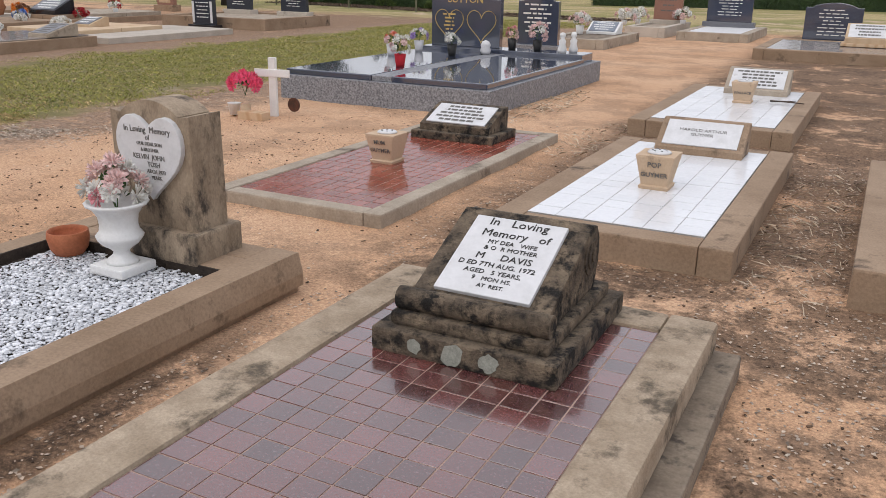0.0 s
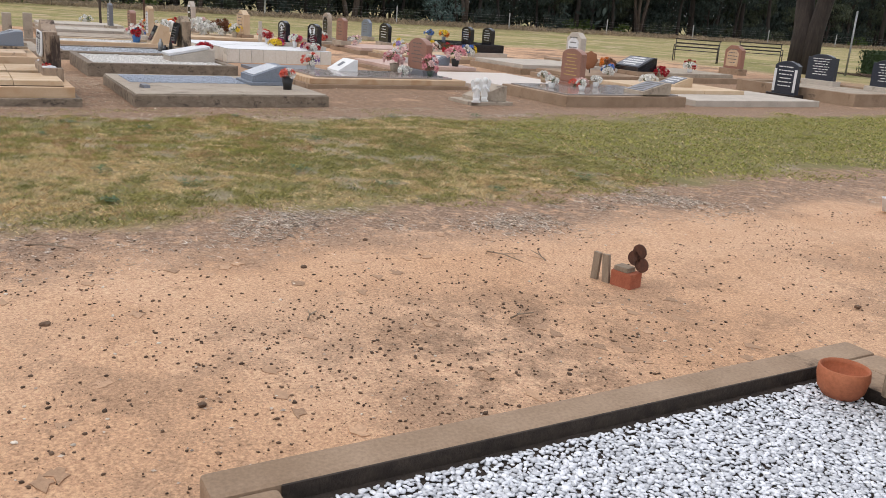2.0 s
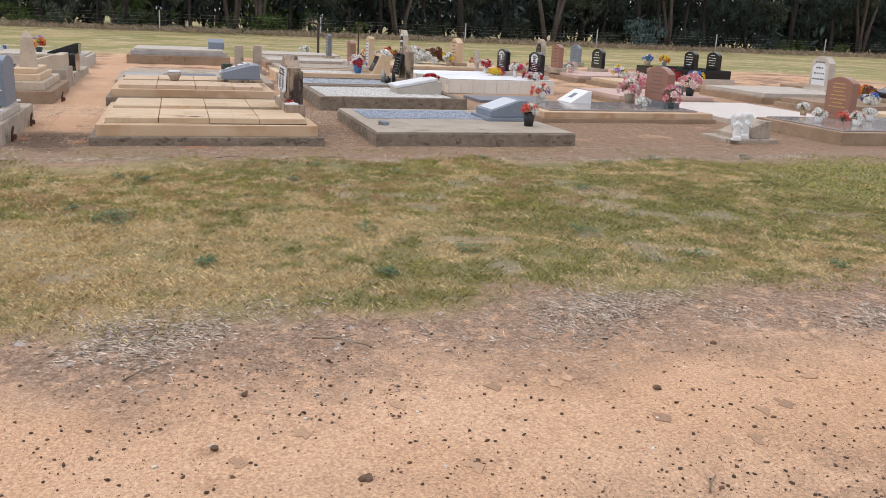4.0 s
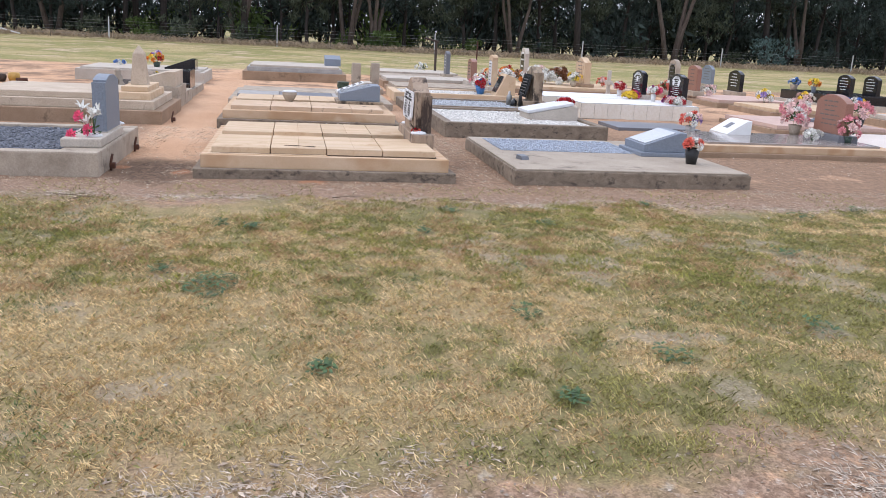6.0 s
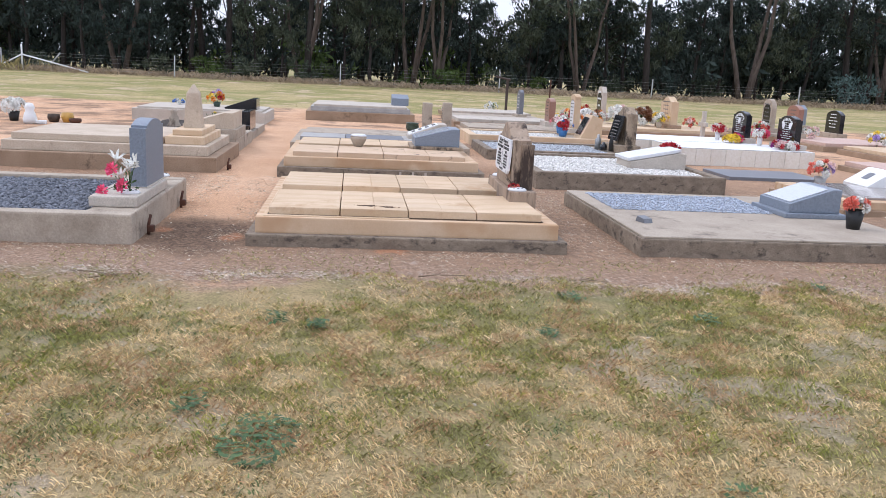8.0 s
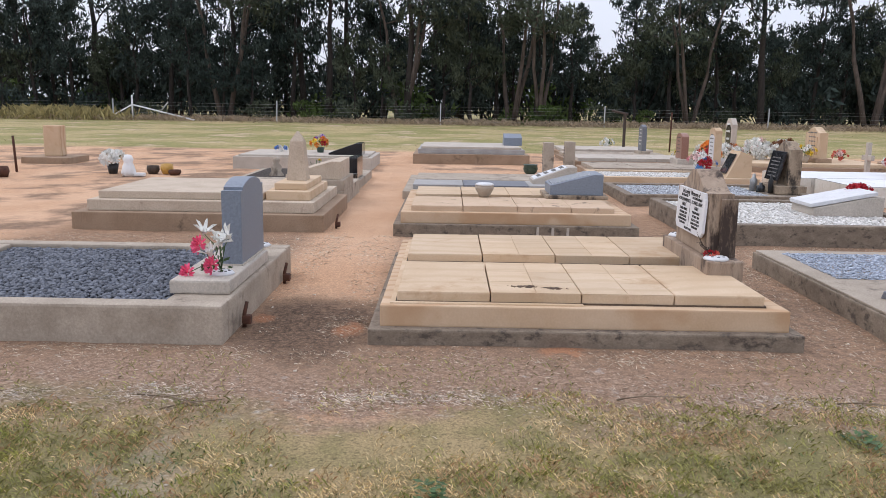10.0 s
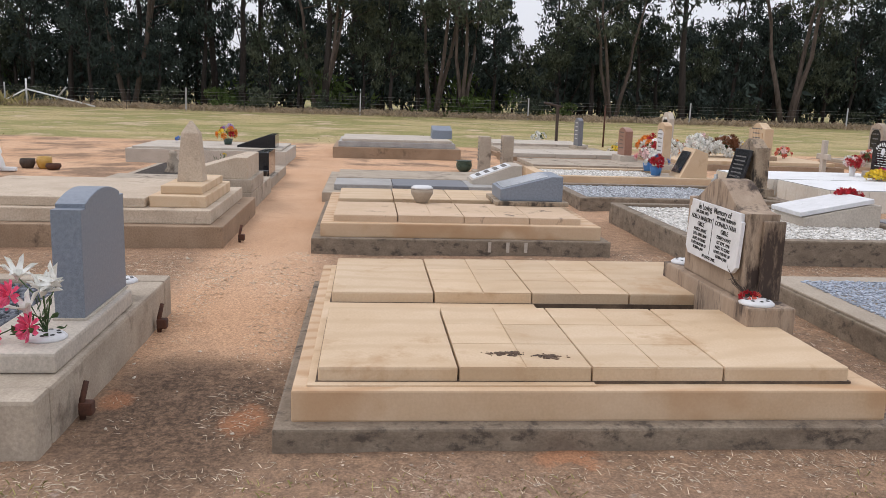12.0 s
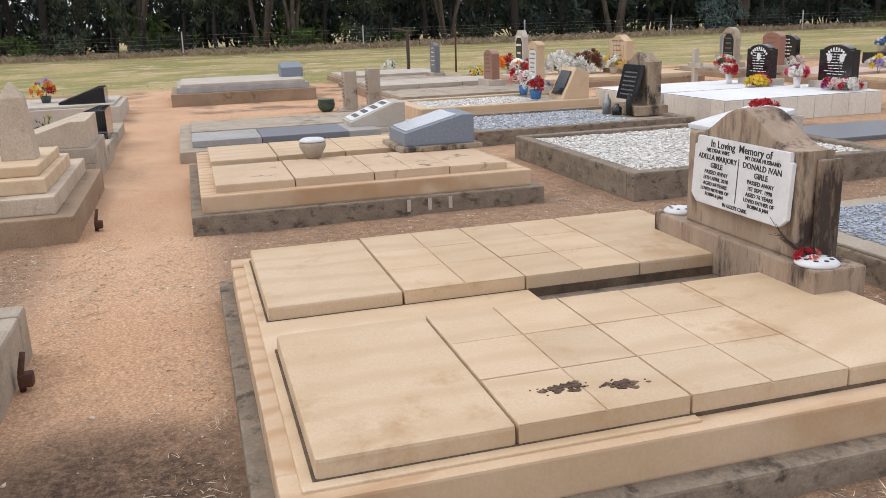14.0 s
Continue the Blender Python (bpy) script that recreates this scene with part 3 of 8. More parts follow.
# how the lawn varies: greener or drier, whole or worn through
patch = lambda x, y: 0.03 + 0.5 * smooth_noise(x, y, 1.3, 5) + 0.32 * smooth_noise(x, y, 0.42, 6) + 0.6 * smooth_noise(x, y, 0.13, 7) + 0.15 * np.clip(y - 1.0, -1, 2) - 0.55 * np.exp(-(np.hypot((x + 9.0) / 1.1, (y + 1.35) / 0.8)) ** 2)
worn_spot = lambda x, y: smooth_noise(x, y, 0.55, 18) + 0.6 * smooth_noise(x, y, 0.2, 19) + 0.3 * smooth_noise(x, y, 0.08, 20)


gx, gy = axis_lines(-14.5, 1.0, 0.06, 1800), axis_lines(-4.0, 8.5, 0.06, 1800)
GX, GY = np.meshgrid(gx, gy, indexing="ij")
gv = np.stack((GX, GY, ground_height(GX, GY)), -1).reshape(-1, 3)
nx, ny = len(gx), len(gy)
idx = np.arange(nx * ny).reshape(nx, ny)
gf = np.stack((idx[:-1, :-1], idx[1:, :-1], idx[1:, 1:], idx[:-1, 1:]), -1).reshape(-1, 4)
ground = from_arrays("ground", gv, gf, ground_material())
ground.data.polygons.foreach_set("use_smooth", np.ones(len(gf), dtype=bool))
px_, py_ = gv[:, 0], gv[:, 1]
for name_, value_ in (("dryness", np.clip(0.35 - 0.9 * patch(px_, py_), 0, 1)), ("wear", np.clip(worn_spot(px_, py_), 0, 1))):
    ground.data.attributes.new(name_, "FLOAT", "POINT").data.foreach_set("value", value_.astype(np.float32))
tagged(ground, "sandy cemetery ground with a strip of patchy lawn", "ground", kind="structure")



# ---- building blocks of graves ----
def kerb(parent, w, d, z, t, material, r=0.012, z0=-0.05, x=0.0, y=0.0, ends=None):
    """Four kerb stones round a rectangle w by d; t: their width."""
    e = ends or t
    for u in (x, x + w - t):
        part("kerb_side", block(u, u + t, y, y + d, z0, z, r), material, parent)
    for v in (y, y + d - e):
        part("kerb_end", block(x + t + 0.002, x + w - t - 0.002, v, v + e, z0, z - 0.003, r), material, parent)


def tile_field(parent, x0, x1, y0, y1, z, pitch, gap, thick, material, bed, name="tile", pitch_y=None):
    """Single tiles on a bed of mortar."""
    part("mortar_bed", block(x0, x1, y0, y1, z - 0.10, z - 0.0025, 0), bed, parent)
    nx_, ny_ = max(1, round((x1 - x0) / pitch)), max(1, round((y1 - y0) / (pitch_y or pitch)))
    px, py = (x1 - x0) / nx_, (y1 - y0) / ny_
    me = mesh_of(name, block(-px / 2 + gap, px / 2 - gap, -py / 2 + gap, py / 2 - gap, -thick, 0, 0.0005, segs=1), material)
    for i in range(nx_):
        for j in range(ny_):
            ob = new(name, me)
            ob.parent = parent
            ob.matrix_local = pose(x0 + (i + 0.5) * px, y0 + (j + 0.5) * py, z + rng.uniform(-0.0008, 0.0008), rng.uniform(-0.25, 0.25), rng.uniform(-0.25, 0.25), rng.uniform(-0.2, 0.2))


def grave(name, label, x0, x1, y0, y1, group="graves", category="grave", turn=0.0):
    """The base of a grave; its own x runs across it and y towards the head."""
    return thing(name, label, category, (x0, y0, 0), turn, group), x1 - x0, y1 - y0


def desk(parent, x0, x1, y0, y1, z, low, high, material, r=0.01, name="desk"):
    """A low stone whose top slopes up towards the head."""
    return part(name, prism([(y0, z), (y1, z), (y1, z + high), (y0 + (y1 - y0) * 0.82, z + high), (y0, z + low)], x0, x1, "x", r), material, parent)


def desk_plane(x0, x1, y0, y1, z, low, high, lift=0.003):
    """The plane of a desk's sloping top, its origin at the middle."""
    run = (y1 - y0) * 0.82
    a = math.degrees(math.atan2(high - low, run))
    return pose((x0 + x1) / 2, y0 + run / 2, z + (low + high) / 2, a, 0, 0) @ Matrix.Translation((0, 0, lift)), math.hypot(run, high - low)


def top_arch(w, h, rise, n=10):
    """A headstone outline with a low arched top."""
    R = (w * w / 4 + rise * rise) / (2 * rise)
    a = math.degrees(math.asin(w / 2 / R))
    return [(-w / 2, 0), (w / 2, 0)] + arc(0, h - R, R, 90 - a, 90 + a, n)


def top_shoulder(w, h, step=0.08, drop=0.06, n=10):
    """A headstone outline with square shoulders and an arch between them."""
    w2 = w - 2 * step
    R = (w2 * w2 / 4 + drop * drop) / (2 * drop)
    a = math.degrees(math.asin(min(1, w2 / 2 / R)))
    return [(-w / 2, 0), (w / 2, 0), (w / 2, h - drop - 0.02), (w / 2 - step, h - drop - 0.02)] + arc(0, h - R, R, 90 - a, 90 + a, n) + [(-w / 2 + step, h - drop - 0.02), (-w / 2, h - drop - 0.02)]


def top_ogee(w, h, drop, n=8):
    """A headstone outline whose top swings up in an S to a rounded middle."""
    pts = []
    for i in range(2 * n + 1):
        u = 1 - i / n
        pts.append((u * w / 2, h - drop * (0.5 - 0.5 * math.cos(math.pi * min(1, abs(u) / 0.86)))))
    return [(-w / 2, 0), (w / 2, 0)] + pts


BLOOM = {}


def bloom(colour):
    """A ruffled cloth flower, shared by all of one colour."""
    if colour not in BLOOM:
        g = random.Random(len(BLOOM) + 3)
        b = bmesh.new()
        for count, rad, up in ((9, 1.0, 0.1), (8, 0.85, 0.45), (6, 0.6, 0.75), (4, 0.35, 0.95)):
            for i in range(count):
                a = 2 * math.pi * (i + g.random() * 0.6) / count
                w = 3.0 / count
                vs = []
                for r_, s_, z_ in ((0.08, 0, 0), (rad * 0.7, -w * 0.5, up * 0.7), (rad, -w * 0.3, up + g.uniform(-0.15, 0.15)), (rad * 0.93, 0.05, up + g.uniform(-0.2, 0.05)), (rad, w * 0.35, up + g.uniform(-0.15, 0.15)), (rad * 0.7, w * 0.5, up * 0.7)):
                    vs.append(b.verts.new((r_ * math.cos(a) - s_ * rad * math.sin(a), r_ * math.sin(a) + s_ * rad * math.cos(a), z_ * 0.8)))
                b.faces.new(vs)
        BLOOM[colour] = mesh_of("blossom", b, M["petal_" + colour])
    return BLOOM[colour]


LEAFY = []


def leaf_spray():
    """A spray of green leaves, shared by all bunches."""
    if not LEAFY:
        g = random.Random(2)
        b = bmesh.new()
        for i in range(34):
            a, e, r = g.uniform(0, 6.28), g.uniform(0.0, 1.2), g.uniform(0.45, 1.0)
            c = Vector((math.cos(a) * math.cos(e), math.sin(a) * math.cos(e), math.sin(e))) * r
            d = (c.normalized() + Vector((g.uniform(-0.5, 0.5), g.uniform(-0.5, 0.5), g.uniform(-0.3, 0.5)))).normalized() * 0.3
            s = d.orthogonal().normalized() * 0.09
            b.faces.new([b.verts.new(p) for p in (c - d * 0.5, c + s, c + d * 0.6, c - s)])
        LEAFY.append(mesh_of("leaves", b, M["foliage"]))
    return LEAFY[0]


def bunch(parent, x, y, z, colours, n, rad, size, tall=1.0, seed=1, leaves=True, stems=True):
    """Cloth flowers standing in a dome over (x, y, z), as parts of a thing."""
    g = random.Random(seed)
    if stems:
        bm = bmesh.new()
        for i in range(5):
            a = g.uniform(0, 6.28)
            tube([(x, y, z - rad * 0.6), (x + 0.3 * rad * math.cos(a), y + 0.3 * rad * math.sin(a), z + 0.4 * rad * tall)], 0.003, 0.002, 4, bm)
        tagged(part("stalk", bm, M["foliage"], parent), kind="stuff")
    if leaves:
        ob = tagged(new("foliage", leaf_spray()), kind="stuff")
        ob.parent = parent
        ob.matrix_local = Matrix.Translation((x, y, z)) @ Matrix.Diagonal((rad * 0.95, rad * 0.95, rad * tall * 0.9, 1))
    for i in range(n):
        a, e = i * 2.4 + g.uniform(-0.4, 0.4), math.asin(min(0.98, (i + 0.6) / n))
        v = Vector((math.cos(a) * math.cos(e) * rad, math.sin(a) * math.cos(e) * rad, math.sin(e) * rad * tall)) * g.uniform(0.8, 1.08)
        ob = new("blossom", bloom(colours[g.randrange(len(colours))]))
        ob.parent = parent
        s = size * g.uniform(0.8, 1.15)
        ob.matrix_local = Matrix.Translation(Vector((x, y, z)) + v) @ v.to_track_quat("Z", "Y").to_matrix().to_4x4() @ Matrix.Diagonal((s, s, s, 1))


def vase_of_flowers(at, label, colours, vase, r=0.06, h=0.14, n=9, rad=0.12, size=0.04, tall=1.1, seed=1, group="flower tributes"):
    t = thing("flower_vase", label, "flowers", at, 0, group)
    grow = 1.12 if at[0] < -16.5 or at[1] > 16 else 1.0
    rad, size, tall = rad * grow * 0.92, size * grow * 1.1, tall * 0.85
    if vase:
        part("vase", lathe([(r * 0.7, 0), (r * 0.78, h * 0.3), (r, h), (r * 0.92, h), (r * 0.86, h * 0.8)], 14), M[vase], t)
    bunch(t, 0, 0, h + rad * 0.25, colours, n, rad, size, tall, seed)
    return t


LATE = []  # tile fields, laid last


# ---- the tiled grave passed first ----
gA, w, d = grave("tiled_grave", "grave of plum tiles in worn sandstone kerbs", -1.84, -0.40, 0.55, 3.42)
part("step", block(-0.03, w + 0.10, -0.1, d + 0.01, -0.05, 0.09, 0.012), M["concrete_dark"], gA, "dark concrete step")
kerb(gA, w, d, 0.215, 0.19, M["sandstone_edge"], 0.02, 0.088)
LATE.append((gA, 0.192, w - 0.192, 0.192, d - 0.192, 0.20, 0.1045, 0.003, 0.01, "plum_tile", "grout_pink"))
hs = thing("headstone", "lichen-blackened desk headstone with a white marble plaque and scroll", "headstone", (-1.13, 2.97, 0.2), 0, "headstones")
part("base", block(-0.36, 0.355, -0.40, 0.40, -0.002, 0.09, 0.012), M["lichen_stone"], hs)
part("plinth", block(-0.31, 0.305, -0.35, 0.35, 0.09, 0.14, 0.015), M["lichen_stone"], hs)
part("desk", prism([(-0.27, 0.14), (0.25, 0.14), (0.29, 0.25), (0.285, 0.34), (0.25, 0.395), (0.19, 0.41), (-0.27, 0.196)], -0.27, 0.27, "x", 0.012), M["lichen_stone"], hs)
scroll = tube([(-0.30, -0.29, 0.178), (0, -0.29, 0.178), (0.295, -0.29, 0.178)], 0.042, 0.042, 16)
part("scroll", scroll, M["lichen_stone"], hs)
for s_ in (-1, 1):
    bm = bmesh.new()
    for k, rr in enumerate((0.085, 0.06, 0.03)):
        tube([(s_ * 0.265, 0.18, 0.30), (s_ * (0.275 + 0.006 * k), 0.18, 0.30)], rr, rr * 0.96, 20, bm)
    part("roundel", bm, M["lichen_stone"], hs)
sl = pose(0.0, -0.045, 0.305, 25, 0, 0)
bm = block(-0.188, 0.188, -0.215, 0.205, -0.01, 0.012, 0.004)
bmesh.ops.transform(bm, matrix=sl, verts=bm.verts)
plq = part("plaque", bm, M["marble"], hs, "white marble plaque")
lettering([("In   Loving", 0.0, 0.175, 0.058), ("Memory   of", 0.01, 0.11, 0.055), ("MY DEA   WIFE", 0.015, 0.062, 0.03), ("& O  R MOTHER", 0.02, 0.028, 0.03), ("M     DAVIS", 0.012, -0.018, 0.046), ("D ED 7TH AUG. 1972", 0.0, -0.062, 0.033), ("AGED   5 YEARS,", 0.0, -0.1, 0.031), ("9   MON HS.", 0.01, -0.135, 0.029), ("AT  REST.", 0.02, -0.17, 0.025)], M["letter_black"], plq, sl @ Matrix.Translation((0, 0, 0.0132)))
g_ = random.Random(4)
for k in range(3):
    bm = bmesh.new()
    bmesh.ops.create_circle(bm, cap_ends=True, radius=0.045 - 0.008 * k, segments=18)
    for v in bm.verts:
        v.co *= g_.uniform(0.8, 1.12)
    bmesh.ops.transform(bm, matrix=upright((-0.03, 0.11, -0.18)[k], -0.402, 0.045), verts=bm.verts)
    part("lichen_patch", bm, M["lichen"], hs)

# ---- the white pebble grave with a heart ----
gB, w, d = grave("pebble_grave", "grave bed of white pebbles inside brown concrete kerbs", -3.74, -2.38, 0.41, 3.33)
kerb(gB, w, d, 0.20, 0.15, M["concrete_brown"], 0.02, ends=0.19)
part("head_ledge", block(0.152, w - 0.152, d - 0.37, d - 0.192, -0.05, 0.197, 0.012), M["concrete_brown"], gB)
part("kerb_coping", prism([(w - 0.15, 0.202), (w + 0.005, 0.202), (w + 0.03, 0.10), (w + 0.03, 0.04), (w - 0.15, 0.04)], 0.0, d, "y", 0.012), M["concrete_brown"], gB)
part("bed", block(0.14, w - 0.14, 0.15, d - 0.3, -0.05, 0.145, 0), M["soil_dark"], gB)
# thin black strips along the inner faces of the kerb and the head ledge
part("mould", block(0.149, 0.158, 0.20, d - 0.37, 0.13, 0.1995, 0.002), M["soil_dark"], gB, "black strip on the inner kerb")
part("mould", block(0.158, w - 0.155, d - 0.378, d - 0.369, 0.13, 0.195, 0.002), M["soil_dark"], gB, "black strip on the inner ledge")
pebbles("pebble_bed", M["pebble_white"], 0.27, w - 0.22, 0.34, d - 0.45, 0.144, 0.019, 0.0118, gB, seed=12, flat=0.42)
pebbles("pebble_bed", M["pebble_white"], 0.20, w - 0.165, 0.24, d - 0.385, 0.150, 0.0178, 0.0118, gB, seed=11, flat=0.42)
hs = thing("headstone", "weathered sandstone headstone with a white marble heart", "headstone", (-2.97, 3.12, 0.185), 0, "headstones")
part("base", block(-0.34, 0.30, -0.175, 0.15, -0.002, 0.15, 0.015), M["sandstone_old"], hs)
part("stone", prism([(-0.225, 0.15), (0.265, 0.15), (0.26, 0.69), (0.195, 0.68)] + arc(0.02, 0.48, 0.27, 49, 131, 10) + [(-0.155, 0.68), (-0.225, 0.69)], -0.12, 0.09, "y", 0.015), M["sandstone_old"], hs)
heart = []
for i in range(40):
    a = math.pi * 2 * i / 40
    heart.append((math.copysign(0.0126 * 16 * abs(math.sin(a)) ** 2.2, math.sin(a)), 0.0148 * (13 * math.cos(a) - 3.4 * math.cos(2 * a) - 1.6 * math.cos(3 * a) - 0.8 * math.cos(4 * a)) - 0.0148 * 3.4))
heart = [(x_ + 0.028, z_ + 0.565) for x_, z_ in heart]
hp = part("heart_plaque", prism(heart, -0.148, -0.118, "y", 0.006), M["marble"], hs, "white marble heart")
lettering([("In Loving  Memory", 0, 0.115, 0.042), ("of", 0, 0.08, 0.036), ("OUR DEAR SON", 0.01, 0.05, 0.024), ("& BROTHER", 0.01, 0.022, 0.023), ("KELVIN  JOHN", 0, -0.012, 0.034), ("TOSH", 0.03, -0.046, 0.033), ("ARCH 1973", 0.045, -0.078, 0.026), ("YEARS.", 0.045, -0.107, 0.024)], M["letter_grey"], hp, upright(0.028, -0.1495, 0.50) @ Matrix.Diagonal((0.9, 1, 1, 1)))
urn = thing("urn", "white painted garden urn of faded pink and cream cloth flowers", "urn", (-2.99, 2.80, 0.16))
part("foot", block(-0.105, 0.105, -0.105, 0.105, 0, 0.045, 0.01), M["white_paint"], urn)
part("bowl", lathe([(0.075, 0.045), (0.07, 0.06), (0.04, 0.085), (0.035, 0.10), (0.05, 0.115), (0.085, 0.14), (0.105, 0.165), (0.108, 0.18), (0.09, 0.2), (0.085, 0.23), (0.09, 0.27), (0.115, 0.31), (0.14, 0.325), (0.145, 0.335), (0.13, 0.34), (0.10, 0.31)], 32, flute=0.03), M["white_paint"], urn)
bunch(urn, 0, 0, 0.36, ["palepink", "white", "palepink", "white", "pink", "palepink"], 19, 0.125, 0.056, 1.25, 5)
pot = thing("flowerpot", "empty round terracotta pot on the pebbles", "pot", (-3.42, 2.86, 0.16))
part("pot", lathe([(0.07, 0), (0.09, 0.03), (0.10, 0.08), (0.097, 0.115), (0.092, 0.118), (0.088, 0.10), (0.08, 0.05), (0.0, 0.045)], 22), M["terracotta"], pot)

# ---- red tiled grave ----
gC, w, d = grave("red_tiled_grave", "low grave of small red tiles in concrete kerbs", -3.95, -2.59, 4.45, 7.65)
kerb(gC, w, d, 0.08, 0.13, M["concrete"], 0.015)
LATE.append((gC, 0.132, w - 0.132, 0.132, d - 0.132, 0.07, 0.1, 0.0045, 0.008, "red_tile", "grout_pink", "tile", 0.125))


def flower_block(at, label, lines):
    """A tapered sandstone flower holder with a pierced dish."""
    t = thing("flower_holder", label, "vase", at, 0, "stone flower holders")
    bm = bmesh.new()
    prof = [(0.095, 0.0), (0.10, 0.02), (0.088, 0.03), (0.125, 0.215), (0.125, 0.23)]
    rings = [[bm.verts.new((sx * r_, sy * r_, z_)) for sx, sy in ((-1, -1), (1, -1), (1, 1), (-1, 1))] for r_, z_ in prof]
    for u, v in zip(rings, rings[1:]):
        for i in range(4):
            bm.faces.new((u[i], u[(i + 1) % 4], v[(i + 1) % 4], v[i]))
    bm.faces.new(rings[0][::-1])
    bm.faces.new(rings[-1])
    worn(bm, [e for e in bm.edges if abs(e.verts[0].co.z - e.verts[1].co.z) > 0.1], 0.01, 2)
    part("block", bm, M["sandstone_worn"], t)
    dish = part("dish", lathe([(0.075, 0.229), (0.08, 0.236), (0.07, 0.245), (0.03, 0.252), (0.0, 0.253)], 20), M["marble"], t, "pierced white dish")
    for k in range(7):
        a = 2 * math.pi * k / 6
        r_ = 0.045 if k < 6 else 0
        part("hole", lathe([(0.008, 0), (0.008, 0.002), (0, 0.002)], 8, None, r_ * math.cos(a), r_ * math.sin(a), 0.249 if k < 6 else 0.252), M["letter_black"], dish)
    lettering(lines, M["letter_grey"], t, upright(0, -0.113, 0.125, -11), bold=0.0005)


flower_block((-3.36, 5.82, 0.07), "tapered sandstone flower holder on red tiles", [("MUM", 0, 0.045, 0.045), ("GUYMER", 0, -0.02, 0.045)])


def desk_headstone(at, label, w, dep, low, high, stone, rows, base=None, plaque="marble", ink="letter_grey", turn=0.0, seed=1, words=()):
    t = thing("headstone", label, "headstone", at, turn, "desk headstones")
    z = 0.0
    if base:
        part("base", block(-w / 2 - 0.06, w / 2 + 0.06, -0.06, dep + 0.06, -0.002, base[1], 0.012), M[base[0]], t)
        z = base[1]
    desk(t, -w / 2, w / 2, 0, dep, z, low, high, M[stone])
    pl, run = desk_plane(-w / 2, w / 2, 0, dep, z, low, high, 0.0)
    bm = block(-w / 2 + 0.05, w / 2 - 0.05, -run / 2 + 0.03, run / 2 - 0.03, 0, 0.012, 0.003)
    bmesh.ops.transform(bm, matrix=pl, verts=bm.verts)
    p = part("plaque", bm, M[plaque], t, "inscribed plaque")
    up = pl @ Matrix.Translation((0, 0, 0.0128))
    if words:
        lettering(words, M[ink], p, up)
    if rows:
        gap = (run - 0.1) / rows
        bars([(0, run / 2 - 0.06 - gap * (k + 0.3), (w - 0.16) * random.Random(seed + k).uniform(0.55, 1.0)) for k in range(rows)], M[ink], p, up, height=gap * 0.5, seed=seed)
    return t


desk_headstone((-3.31, 6.88, 0.07), "blackened low desk headstone with a white plaque", 0.68, 0.44, 0.06, 0.20, "lichen_stone", 5, ("lichen_stone", 0.07), seed=3)

# ---- white tiled graves ----
gP, w, d = grave("white_tiled_grave", "grave of glossy white tiles in brown concrete kerbs", -1.92, -0.52, 4.55, 7.45)
kerb(gP, w, d, 0.16, 0.18, M["concrete_brown"], 0.012)
LATE.append((gP, 0.182, w - 0.182, 0.182, d - 0.182, 0.163, 0.165, 0.0026, 0.01, "white_tile", "grout"))
flower_block((-1.21, 5.72, 0.163), "tapered sandstone flower holder on white tiles", [("POP", 0, 0.045, 0.05), ("GUYMER", 0, -0.025, 0.045)])
desk_headstone((-1.18, 6.9, 0.163), "brown stone desk headstone with a grey-white plaque", 0.68, 0.34, 0.05, 0.24, "concrete_brown", 0, seed=5, words=(("HAROLD ARTHUR", 0, 0.03, 0.045), ("GUYMER", 0, -0.02, 0.045)))
gQ, w, d = grave("white_tiled_grave", "grave of white tiles behind another like it", -2.15, -0.62, 8.4, 11.6)
kerb(gQ, w, d, 0.16, 0.18, M["concrete_brown"], 0.012)
LATE.append((gQ, 0.182, w - 0.182, 0.182, d - 0.182, 0.163, 0.19, 0.0026, 0.01, "white_tile", "grout"))
flower_block((-1.33, 10.15, 0.163), "stained sandstone flower holder on white tiles", [("WALLACE", 0, -0.01, 0.04)])
desk_headstone((-1.3, 10.85, 0.163), "grey stone desk headstone with a worn plaque", 0.72, 0.4, 0.06, 0.28, "concrete", 5, seed=6)
st = thing("stick", "dead forked stick lying on white tiles", "stick", (-0.9, 10.3, 0.17))
bm = tube([(-0.16, 0, 0.012), (0, 0.02, 0.014), (0.2, -0.03, 0.012)], 0.012, 0.006, 6)
tube([(0, 0.02, 0.014), (0.1, 0.09, 0.02)], 0.007, 0.004, 5, bm)
part("branch", bm, M["wood_dark"], st)
gE, w, d = grave("concrete_grave", "plain brown concrete grave", 0.04, 1.4, 4.45, 7.3)
kerb(gE, w, d, 0.2, 0.18, M["concrete_brown"], 0.015)
part("slab", block(0.18, w - 0.18, 0.18, d - 0.18, -0.05, 0.17, 0), M["concrete"], gE)

# ---- double granite grave ----
gBl, w, d = grave("double_granite_grave", "speckled granite double grave with polished dark blue slabs", -6.5, -3.7, 8.55, 12.5)
part("plinth", block(0, w, 0, d, -0.05, 0.28, 0.01), M["granite_rough"], gBl)
part("centre_strip", block(w / 2 - 0.13, w / 2 + 0.13, 0.06, d - 0.6, 0.28, 0.345, 0.008), M["granite_rough"], gBl)
for x_ in (0.06, w / 2 + 0.135):
    part("slab", block(x_, x_ + w / 2 - 0.2, 0.05, d - 0.6, 0.28, 0.35, 0.012), M["granite_blue"], gBl)
part("head_block", block(0.1, w - 0.1, d - 0.58, d - 0.1, 0.28, 0.40, 0.01), M["granite_blue"], gBl)
hs = thing("headstone", "tall dark blue granite headstone with two carved hearts", "headstone", (-5.75, 12.2, 0.40), 0, "headstones")
